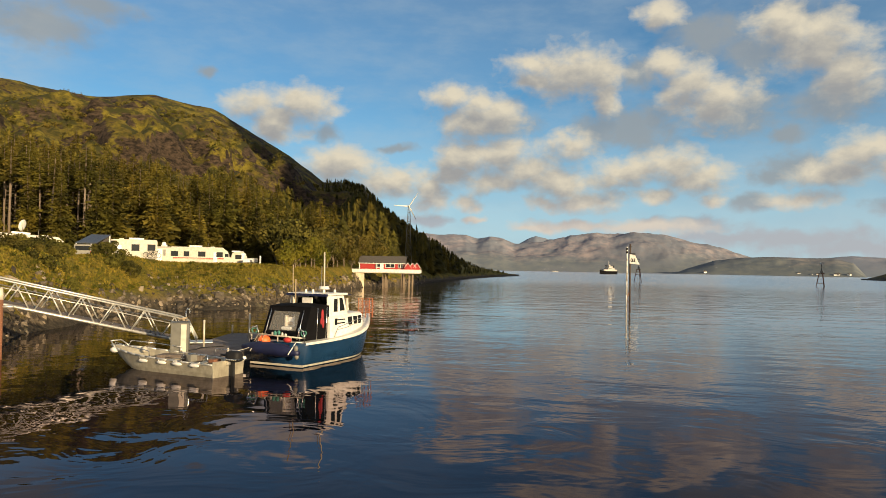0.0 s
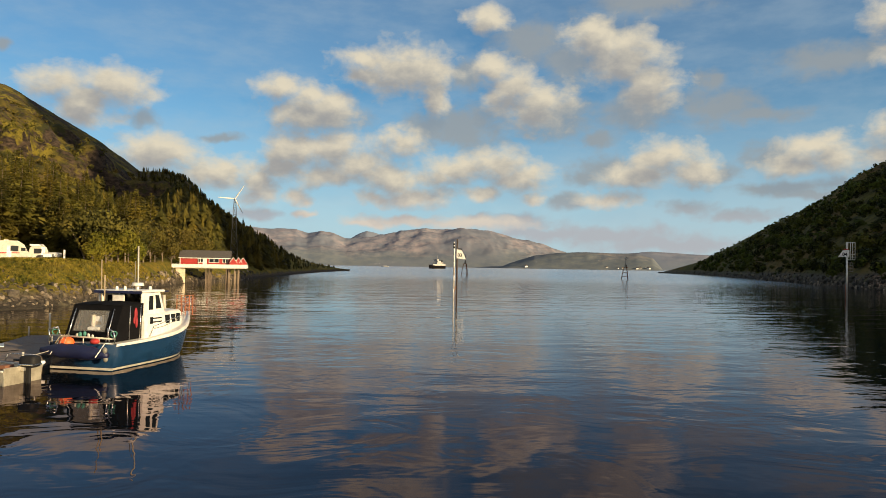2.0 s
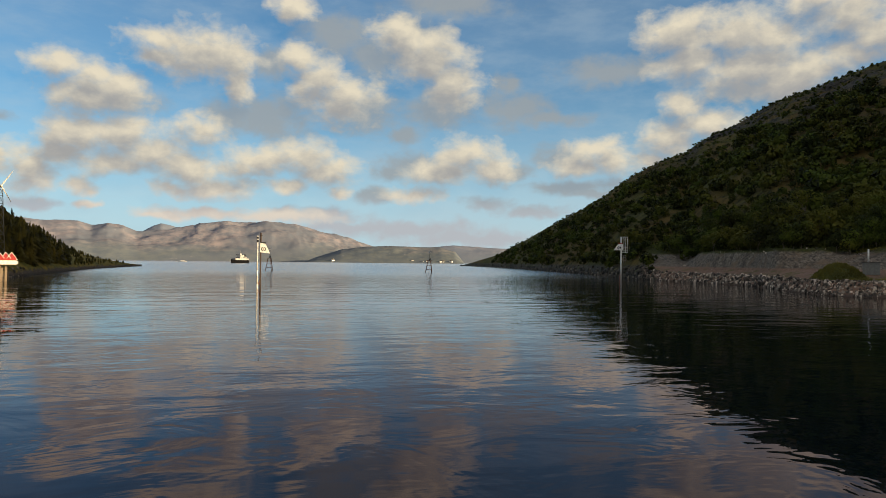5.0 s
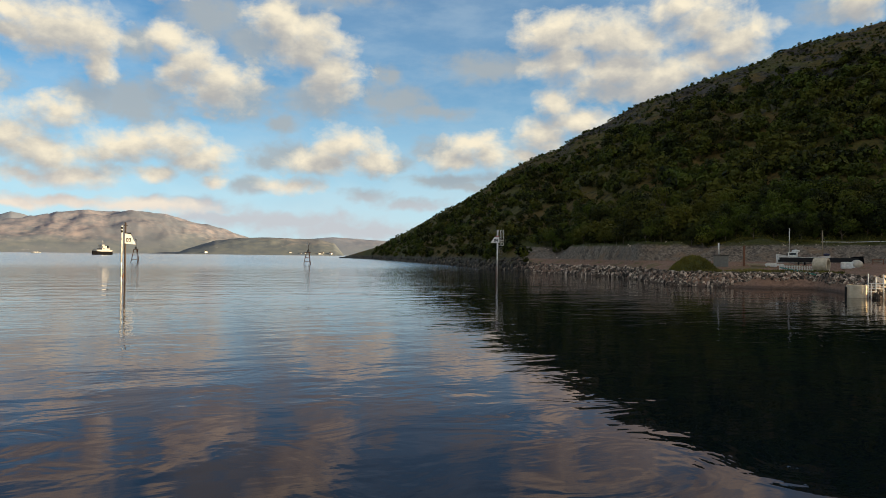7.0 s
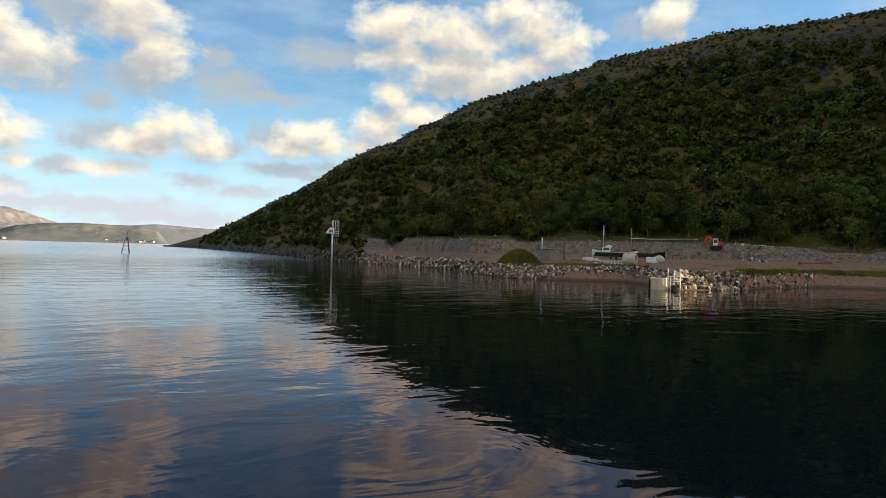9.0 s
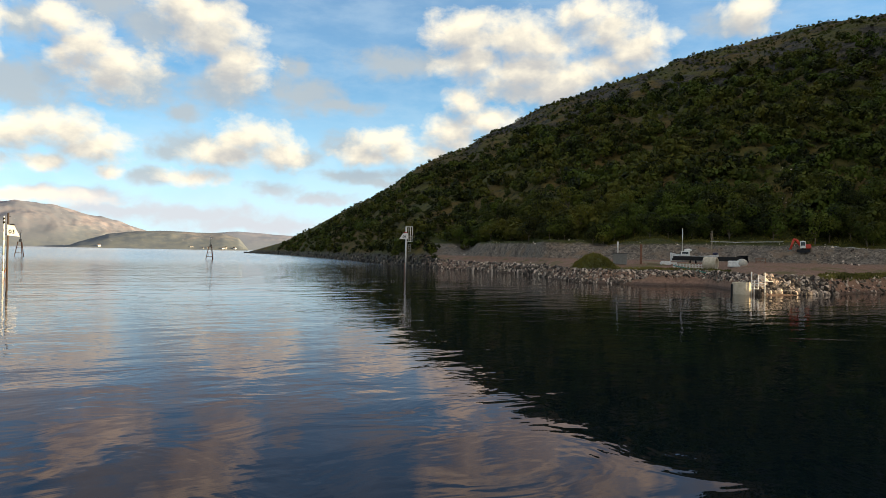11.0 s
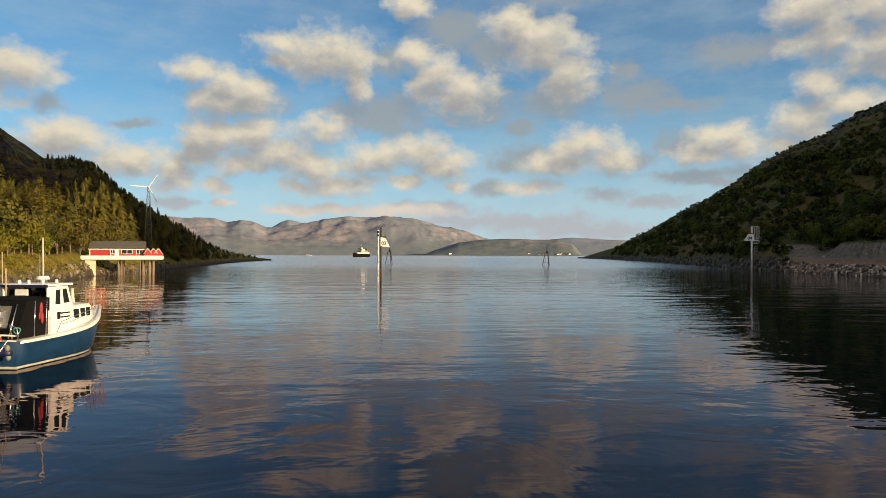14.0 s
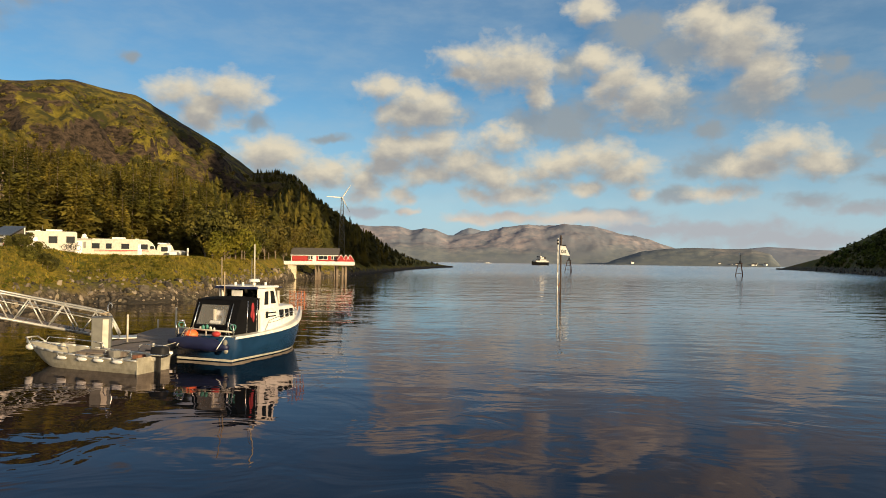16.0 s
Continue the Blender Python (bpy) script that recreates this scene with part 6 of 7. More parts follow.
def hut_deck():
    deck = tagged(new("pile_deck"), "white-edged timber deck on piles and a concrete pillar", "deck", kind="structure")
    W, D = 14.4, 7.5
    slab("deck_plate", (0, D / 2, 0.5), (W - 0.1, D - 0.1, 0.28), M_DECK, deck)
    for y, w in ((0, W), (D, W)):
        slab("fascia", (0, y, 0.52), (w, 0.12, 0.55), M_WHITE, deck, "white fascia board", bevel=0.02)
        slab("lower_rail", (0, y, 0.16), (w - 0.1, 0.1, 0.14), M_CREAM, deck, "pale lower edge board", bevel=0.01)
        slab("top_rail", (0, y, 1.05 if y else 0.86), (w, 0.1, 0.1), M_WHITE, deck, "white hand rail")
    for x in (-W / 2, W / 2):
        slab("fascia", (x, D / 2, 0.52), (0.12, D - 0.13, 0.55), M_WHITE, deck, "white fascia board", bevel=0.02)
    for i in range(9):
        slab("rail_post", (-W / 2 + 0.3 + i * (W - 0.6) / 8, 0, 0.83), (0.09, 0.08, 0.1), M_WHITE, deck)
    bm = bmesh.new()
    box(bm, (-5.7, 1.4, -1.4), (1.8, 1.8, 3.2), 8, 0.05)
    part("pillar", bm, M_CONCRETE, deck, "pale concrete pillar")
    for x in (-0.8, -0.2, 3.1, 3.6, 4.7, 5.4):
        for y in (0.6, 3.5, 6.6):
            part("pile", tube(bmesh.new(), (x, y, -4.2), (x + 0.05, y, 0.38), 0.10, 0.09, 8), M_PILE, deck, "pale brown timber pile", True)
    for y in (0.6, 6.6):
        slab("beam", (0, y, 0.28), (W - 1, 0.25, 0.18), M_TIMBER, deck)
    p = bearing(18.25, 149.0)
    stand_at(deck, p.x, p.y, 3.0, 14.0)

    hut = tagged(new("red_hut"), "red boarded hut with dark roof and white trim on the deck", "hut")
    L, B, wall, ridge = 9.6, 4.2, 1.7, 2.95
    for side, y in ((1, 0.0), (-1, B)):
        slab("wall", (0, y, wall / 2), (L, 0.12, wall), M_RED, hut, "red board wall")
    for x in (-L / 2, L / 2):
        part("gable", prism(bmesh.new(), [(0, 0), (B, 0), (B, wall), (B / 2, ridge), (0, wall)], 0.12, Matrix.Translation((x, 0, 0)) @ pose(0, 0, 0, 0, 0, 90)), M_RED, hut)
    me = None
    for i in range(46):
        if me is None:
            s = slab("board", (0, 0, wall / 2), (0.17, 0.03, wall - 0.05), M_RED, hut, bevel=0.006)
            me = s.data
        else:
            s = new("board", me)
            s.parent = hut
        s.location = (-L / 2 + 0.12 + i * 0.208, -0.075, 0)
    for side in (1, -1):
        y0, y1 = (-0.45, B / 2) if side == 1 else (B + 0.45, B / 2)
        bm = bmesh.new()
        prism(bm, [(y0, wall - 0.28), (y1, ridge + 0.02), (y1, ridge + 0.14), (y0, wall - 0.14)], L + 0.5, pose(0, 0, 0, 0, 0, 90))
        part("roof_slope", bm, M_ROOF, hut, "dark felt roof")
        slab("eave_board", (0, y0, wall - 0.22), (L + 0.5, 0.05, 0.14), M_WHITE, hut, "white eave board")
    for x, w in ((-0.9, 1.0), (1.7, 1.9), (3.9, 1.0)):
        win = slab("window", (x, -0.1, 1.0), (w, 0.05, 0.75), M_GLASS, hut, "white-framed window")
        for dx in (-w / 2, 0, w / 2):
            slab("window_frame", (x + dx, -0.125, 1.0), (0.09, 0.05, 0.85), M_WHITE, win)
        for dz in (-0.4, 0.4):
            slab("window_frame", (x, -0.125, 1.0 + dz), (w + 0.09, 0.05, 0.09), M_WHITE, win)
    slab("door", (-0.1, -0.1, 0.85), (0.8, 0.05, 1.6), M_WHITE, hut, "white door")
    slab("corner_board", (-L / 2, -0.1, wall / 2), (0.14, 0.06, wall), M_WHITE, hut)
    slab("porch_post", (-L / 2 + 3.6, -0.4, 0.7), (0.1, 0.1, 1.5), M_WHITE, hut)
    m = deck.matrix_basis @ Matrix.Translation((-1.0, 1.6, 0.65))
    hut.matrix_basis = m
    tent = tagged(new("red_gable_stall"), "small red stall with white-edged pointed gable", "stall", "red stalls on the deck")
    bm = bmesh.new()
    prism(bm, [(-0.7, 0), (0.7, 0), (0.7, 0.7), (0, 1.65), (-0.7, 0.7)], 1.4)
    part("body", bm, M_RED, tent, "red boarded body")
    for s in (1, -1):
        rod("barge_board", [(s * 0.78, -0.74, 0.6), (0, -0.74, 1.72)], 0.045, M_WHITE, tent, "white barge board")
    tent.matrix_basis = deck.matrix_basis @ pose(4.5, 1.2, 0.65)
    for dx in (5.5, 6.4):
        copy_thing(tent, deck.matrix_basis @ pose(dx, 1.5, 0.65))


hut_deck()


def wind_turbine():
    t = tagged(new("wind_turbine"), "small white three-bladed wind turbine on a steel lattice tower", "wind turbine")
    p = bearing(16.5, 205.0)
    base = west_height(p.x, p.y)
    hub = EYE + 205 * math.tan(radians(4.97)) - base
    n = 9
    wide = lambda k: 1.05 * (1 - k) + 0.28 * k
    for cx, cy in ((1, 1), (1, -1), (-1, -1), (-1, 1)):
        rod("leg", [(cx * wide(0), cy * wide(0), -0.5), (cx * wide(1), cy * wide(1), hub - 0.5)], 0.07, M_GREYPAINT, t, sides=6)
    for i in range(n):
        a, b = i / n, (i + 1) / n
        bm = bmesh.new()
        corners = [(1, 1), (1, -1), (-1, -1), (-1, 1)]
        for j in range(4):
            c, d = corners[j], corners[(j + 1) % 4]
            lo, hi = (hub - 0.5) * a, (hub - 0.5) * b
            tube(bm, (c[0] * wide(a), c[1] * wide(a), lo), (d[0] * wide(b), d[1] * wide(b), hi), 0.035, 0.035, 4)
            tube(bm, (d[0] * wide(a), d[1] * wide(a), lo), (c[0] * wide(b), c[1] * wide(b), hi), 0.035, 0.035, 4)
            tube(bm, (c[0] * wide(b), c[1] * wide(b), hi), (d[0] * wide(b), d[1] * wide(b), hi), 0.035, 0.035, 4)
        part("bracing", bm, M_GREYPAINT, t)
    bm = bmesh.new()
    box(bm, (0, 0.35, hub), (0.6, 1.5, 0.6), 0, 0.15)
    part("nacelle", bm, M_WHITE, t, "white nacelle")
    rotor = new("rotor")
    rotor.parent = t
    bm = bmesh.new()
    ball(bm, (0, -0.6, hub), (0.28, 0.35, 0.28))
    part("hub", bm, M_WHITE, rotor, smooth=True)
    for a in (177.0, 58.0, -62.0):
        rows = []
        for k in (0.05, 0.2, 0.5, 0.8, 1.0):
            c = 0.42 * (1 - 0.62 * k) if k > 0.1 else 0.2
            r = 4.5 * k
            rows.append([(r, -0.6 - 0.05, -c / 2), (r, -0.6 + 0.06, -c * 0.1), (r, -0.6 + 0.03, c / 2), (r, -0.6 - 0.06, c * 0.1)])
        ob = part("blade", loft(rows, True, True), M_WHITE, rotor, "white rotor blade")
        ob.matrix_basis = Matrix.Translation((0, 0, hub)) @ pose(0, 0, 0, 0, -a, 0) @ Matrix.Translation((0, 0, 0))
        ob.data.transform(Matrix.Translation((0, 0, 0)))
    return stand_at(t, p.x, p.y, base, 18.0)


wind_turbine()

# ---- marks and vessels on the water ----
def sign_board(parent, outline, text, size, m, flip):
    b = part("board", prism(bmesh.new(), outline, 0.05), M_WHITE, parent, "white numbered board")
    b.matrix_basis = m
    lettering(text, size, M_RUBBER, b, Matrix.Translation(flip) @ pose(0, 0, 0, 90))
    return b


M_TAR = wood("tarred_pole_timber", (0.055, 0.036, 0.026))


def beacon_a():
    b = tagged(new("navigation_mark"), "twin-pole navigation mark with white board 03 standing in the water", "navigation mark", "navigation marks")
    for i in range(9):
        bm = tube(bmesh.new(), (-0.32, 0, -1.5 + i * 1.08 if i else -2.5), (-0.32, 0, -0.42 + i * 1.08), 0.11, 0.11, 8)
        part("pole_section", bm, M_WHITE if i % 2 or i > 4 else M_CREAM, b, "pale pole section", True)
    rod("pole", [(0.16, 0.05, -2.5), (0.16, 0.05, 8.7)], 0.13, M_TAR, b, "dark tarred pole")
    for z in range(9):
        rod("rung", [(-0.32, 0, 0.6 + z * 0.85), (0.16, 0.05, 0.6 + z * 0.85)], 0.035, M_GREYPAINT, b)
    for z in (7.4, 7.9):
        bm = bmesh.new()
        bmesh.ops.create_cone(bm, cap_ends=True, segments=10, radius1=0.16, radius2=0.16, depth=0.3, matrix=pose(-0.32, 0, z))
        part("lamp_can", bm, M_RUBBER, b, smooth=True)
    rod("brace", [(-0.32, 0, 0.1), (0.16, 0.05, 1.3)], 0.09, M_RUST, b)
    rod("cross_arm", [(0.0, 0, 8.25), (0.45, 0, 8.25)], 0.05, M_RUBBER, b)
    sign_board(b, [(-0.1, -0.75), (1.42, -0.9), (0.72, 0.6), (-0.1, 0.72)], "03", 0.75, Matrix.Translation((0.18, -0.16, 6.35)), (0.42, -0.03, -0.25))
    slab("board_top", (0.55, -0.15, 7.1), (0.75, 0.05, 0.2), M_RUBBER, b, "black band")
    slab("bracket", (0.3, -0.08, 6.3), (0.5, 0.1, 0.1), M_RUBBER, b)
    p = bearing(-1.12, 114.5)
    stand_at(b, p.x, p.y, 0, -1.0)


def beacon_b(az, d, top, spread):
    """A slim tripod mark."""
    b = tagged(new("navigation_mark"), "dark tripod navigation mark standing far out in the water", "navigation mark", "navigation marks")
    mid = top * 0.55
    for i in range(3):
        a = i * 2.094 + 0.5
        rod("leg", [(math.cos(a) * spread, math.sin(a) * spread, -2.0), (math.cos(a) * spread * 0.35, math.sin(a) * spread * 0.35, mid)], 0.14, M_RUST, b)
    for k in (0.25, 0.6):
        r = spread * (1 - 0.65 * (k * mid + 2) / (mid + 2))
        ps = [(math.cos(i * 2.094 + 0.5) * r, math.sin(i * 2.094 + 0.5) * r, k * mid) for i in range(4)]
        rod("ring", ps, 0.08, M_RUST, b)
    slab("platform", (0, 0, mid + 0.1), (1.5, 1.5, 0.2), M_RUST, b)
    rod("mast", [(0, 0, mid), (0, 0, top)], 0.13, M_GREYPAINT, b)
    slab("lamp_box", (0, 0, mid + 0.7), (0.7, 0.7, 0.9), M_GREYPAINT, b, bevel=0.05)
    slab("top_lamp", (0, 0, top - 0.3), (0.55, 0.55, 0.9), M_WHITE, b, bevel=0.05)
    p = bearing(az, d)
    stand_at(b, p.x, p.y, 0, 20)


def beacon_c():
    b = tagged(new("navigation_mark"), "single-pole navigation mark with board 04 and white ladder cage", "navigation mark", "navigation marks")
    rod("pole", [(0, 0, -2.5), (0, 0, 9.3)], 0.15, M_ALU, b, "pale steel pole")
    rod("pole_foot", [(-0.12, 0.1, -2.5), (-0.12, 0.1, 2.4)], 0.16, M_RUST, b, "rusty foot")
    for x in (0.12, 0.5, 0.82, 1.15):
        rod("cage_bar", [(x, 0, 6.4), (x, 0, 9.25)], 0.045, M_WHITE, b)
    for z in (6.4, 6.85, 7.3, 9.25):
        rod("cage_bar", [(0.05, 0, z), (1.15, 0, z)], 0.045, M_WHITE, b)
    for x in (0.45, 0.85):
        rod("ladder_side", [(x, 0, 4.5), (x, 0, 5.9)], 0.04, M_GREYPAINT, b)
    for z in (4.5, 5.0, 5.5, 5.9):
        rod("ladder_rung", [(0.0, 0, z), (0.85, 0, z)], 0.035, M_GREYPAINT, b)
    sign_board(b, [(-1.3, -0.5), (0.35, -0.5), (0.35, 0.62), (-0.55, 0.62)], "04", 0.72, Matrix.Translation((0.0, -0.2, 7.35)), (-0.3, -0.03, -0.08))
    slab("red_band", (-0.1, -0.2, 8.1), (0.75, 0.06, 0.16), M_RED, b, "red band")
    p = bearing(-29.86, 133.0)
    stand_at(b, p.x, p.y, 0, -29.0)


beacon_a()
beacon_b(-1.85, 312.0, 9.7, 2.3)
beacon_b(-14.57, 296.0, 8.9, 2.2)
beacon_c()


M_FERRY = worn("weathered_white_ship_paint", (0.44, 0.42, 0.39), 0.5, scale=0.4, dirty=0.3)


def ferry():
    f = tagged(new("ferry"), "small car ferry with black hull and white superstructure far out", "ferry")
    rows = []
    for y, w, z in ((-19, 3.6, 5.2), (-16, 5.0, 5.0), (-6, 5.4, 4.8), (8, 5.3, 4.9), (15, 4.2, 5.4), (20, 0.6, 6.2)):
        rows.append([(w, y, z), (w * 0.93, y, 0.3), (w * 0.85, y, -0.6), (-w * 0.85, y, -0.6), (-w * 0.93, y, 0.3), (-w, y, z)])
    part("hull", loft(rows), M_BLACK, f, "black hull")
    rows = [[(w, y, z0), (w, y, z1), (-w, y, z1), (-w, y, z0)] for y, w, z0, z1 in ((-18.5, 3.5, 5.1, 7.3), (-15, 5.0, 4.95, 7.4), (8, 5.2, 4.85, 7.4), (14.5, 4.1, 5.3, 7.3))]
    part("car_deck_side", loft(rows), M_FERRY, f, "white car deck side")
    slab("deckhouse", (0, -3, 8.8), (9.2, 16, 2.8), M_FERRY, f, bevel=0.2)
    slab("upper_house", (0, -2, 11.4), (7.2, 9, 2.6), M_FERRY, f, bevel=0.2)
    slab("bridge", (0, 1.5, 13.9), (7.8, 4.6, 2.4), M_FERRY, f, bevel=0.2)
    for i in range(6):
        slab("window", (-3.2 + i * 1.28, 3.83, 14.2), (1.0, 0.06, 0.9), M_GLASS, f)
        slab("window", (-3.4 + i * 1.36, 5.03, 9.2), (0.9, 0.06, 0.9), M_GLASS, f)
    for side in (1, -1):
        for i in range(5):
            slab("window", (side * 4.62, -9 + i * 3, 9.1), (0.06, 1.4, 0.9), M_GLASS, f)
    slab("funnel", (-2.6, -9.5, 12.0), (1.6, 2.4, 3.4), M_RUBBER, f, "black funnel", bevel=0.2)
    slab("funnel", (2.6, -9.5, 12.0), (1.6, 2.4, 3.4), M_RUBBER, f, "black funnel", bevel=0.2)
    rod("mast", [(0, -0.5, 15.0), (0, -0.5, 21.0)], 0.22, M_FERRY, f)
    rod("mast_yard", [(-2.2, -0.5, 18.5), (2.2, -0.5, 18.5)], 0.14, M_FERRY, f)
    slab("bow_visor", (0, 14.6, 6.4), (7.2, 0.6, 3.2), M_FERRY, f, bevel=0.2)
    p = bearing(0.47, 1150.0)
    stand_at(f, p.x, p.y, 0, 142.0)


ferry()


def far_boat(az, d, length, label):
    b = tagged(new("motor_boat"), label, "boat", "boats far out on the fjord")
    rows = [[(w, y, 1.6), (w * 0.7, y, -0.3), (-w * 0.7, y, -0.3), (-w, y, 1.6)] for y, w in ((0, length * 0.13), (length * 0.6, length * 0.14), (length, 0.1))]
    part("hull", loft(rows), M_WHITE, b, "white hull")
    slab("cabin", (0, length * 0.45, 2.3), (length * 0.2, length * 0.4, 1.6), M_WHITE, b, bevel=0.1)
    p = bearing(az, d)
    stand_at(b, p.x, p.y, 0, 70)


far_boat(8.0 - 3.6, 1900.0, 22.0, "white motor boat far out under the fells")


def far_houses():
    """White and ochre houses along the foot of the far headland."""
    rng = random.Random(21)
    base = new("house")
    slab("wall", (0, 0, 2.6), (9.0, 7.0, 5.2), M_WHITE, base)
    part("roof", prism(bmesh.new(), [(-5.0, 5.2), (5.0, 5.2), (0, 8.6)], 7.4), M_ROOF, base, "dark pitched roof")
    tagged(base, "small pale house on the far shore of the fjord", "house", "houses across the fjord")
    for i in range(26):
        az = rng.uniform(-16.4, -12.2) if i < 20 else rng.uniform(-12, -6)
        d = 2862 + rng.uniform(0, 90)
        p = bearing(az, d)
        m = pose(p.x, p.y, 2.0 + (d - 2862) * 0.16, 0, 0, rng.uniform(0, 180)) @ Matrix.Scale(rng.uniform(0.7, 1.25), 4)
        ob = base if i == 0 else copy_thing(base, Matrix())
        ob.matrix_basis = m


far_houses()

# ---- quarry yard ----
def yard_at(az, d):
    p = bearing(az, d)
    return p.x, p.y, east_height(p.x, p.y)


def gravel_mound():
    """A grassed heap at the edge of the yard."""
    rng = random.Random(4)
    m = tagged(new("grassy_mound"), "low rounded mound of earth overgrown with grass", "mound")
    rows = []
    for i in range(13):
        r = i / 12
        rows.append([(4.3 * r * math.cos(a) * (1 + 0.1 * math.sin(3 * a)), 2.6 * r * math.sin(a), 2.9 * (1 - r ** 1.7) - 0.4 + 0.18 * fbm(r * 9 * math.cos(a), r * 9 * math.sin(a), 1.5, 3)) for a in [j * 2 * math.pi / 30 for j in range(30)]])
    part("earth", loft(rows, False, True), M_GRASSY, m, smooth=True)
    out = []
    for _ in range(1500):
        a, r = rng.random() * 6.28, math.sqrt(rng.random())
        out.append((4.3 * r * math.cos(a), 2.6 * r * math.sin(a), 2.9 * (1 - r ** 1.7) - 0.42))
    g = quads("grass_cover", blades(rng, out, 0.2, 0.5, 4, 0.16), M_YARDGRASS)
    g.parent = m
    x, y, z = yard_at(-45.0, 129.0)
    stand_at(m, x, y, z, -45)


def shack():
    s = tagged(new("grey_shack"), "small grey boarded shack with flat roof and pale mast", "shed")
    x, y, z = yard_at(-46.95, 137.0)
    slab("walls", (0, 0, 1.0), (2.5, 2.0, 2.0), M_GREYPAINT, s, bevel=0.02)
    for i in range(12):
        slab("board", (-1.15 + i * 0.209, -1.01, 0.98), (0.17, 0.03, 1.9), M_GREYPAINT, s, bevel=0.006)
    slab("roof", (0, 0, 2.07), (2.9, 2.4, 0.12), M_ROOF, s, "dark flat roof")
    rod("mast", [(-0.4, 0.3, 2.1), (-0.4, 0.3, 4.3)], 0.13, M_WHITE, s, "pale mast")
    stand_at(s, x, y, z, -47)


def beached_boat():
    b = tagged(new("wooden_fishing_boat"), "cream wooden fishing boat with two masts laid up on land", "boat")
    L = 9.2
    rows = []
    for i in range(10):
        k = i / 9
        w = 1.3 * (math.sin(math.pi * (0.12 + 0.86 * k)) ** 0.6)
        top = 1.3 + 0.45 * (2 * k - 1) ** 2 + 0.25 * k
        rows.append([(w, L * k, top), (w * 0.96, L * k, 0.9), (w * 0.6, L * k, 0.35), (0.06, L * k, 0.05), (-w * 0.6, L * k, 0.35), (-w * 0.96, L * k, 0.9), (-w, L * k, top)])
    part("hull", loft(rows), M_WHITE, b, "cream planked hull", True)
    for side in (1, -1):
        rod("gunwale", [(side * r[0][0], r[0][1], r[0][2]) for r in rows], 0.06, M_WHITE, b)
    slab("deck", (0, L / 2, 1.25), (2.0, L * 0.8, 0.06), M_TIMBER, b)
    slab("wheelhouse", (0, L - 2.9, 1.85), (1.3, 1.7, 1.1), M_WHITE, b, bevel=0.08)
    slab("window", (0, L - 2.0, 2.05), (1.1, 0.3, 0.4), M_GLASS, b)
    for side in (1, -1):
        slab("window", (side * 0.66, L - 2.9, 2.05), (0.03, 1.2, 0.4), M_GLASS, b)
    bm = bmesh.new()
    ball(bm, (0.3, L - 3.4, 2.6), (0.6, 0.8, 0.3))
    part("white_float", bm, M_WHITE, b, smooth=True)
    rod("fore_mast", [(0, L - 2.3, 2.2), (0, L - 2.3, 7.0)], 0.09, M_ALU, b)
    rod("aft_mast", [(0, 1.3, 1.2), (0, 1.3, 6.5)], 0.09, M_TIMBER, b)
    rod("stay", [(0, 1.3, 5.6), (0, -0.1, 2.0)], 0.025, M_GREYPAINT, b)
    rod("boom", [(0, 1.3, 2.9), (0, 3.6, 2.6)], 0.06, M_TIMBER, b)
    bm = bmesh.new()
    ball(bm, (0.2, 0.6, 1.95), (0.5, 0.6, 0.28))
    part("blue_cover", bm, M_NAVY, b, "blue tarpaulin bundle", True)
    for y in (1.8, 5.6):
        slab("cradle", (0, y, 0.1), (2.2, 0.25, 0.7), M_TIMBER, b)
    x, y, z = yard_at(-54.2, 151.0)
    stand_at(b, x, y, z - 0.05, 37.0)


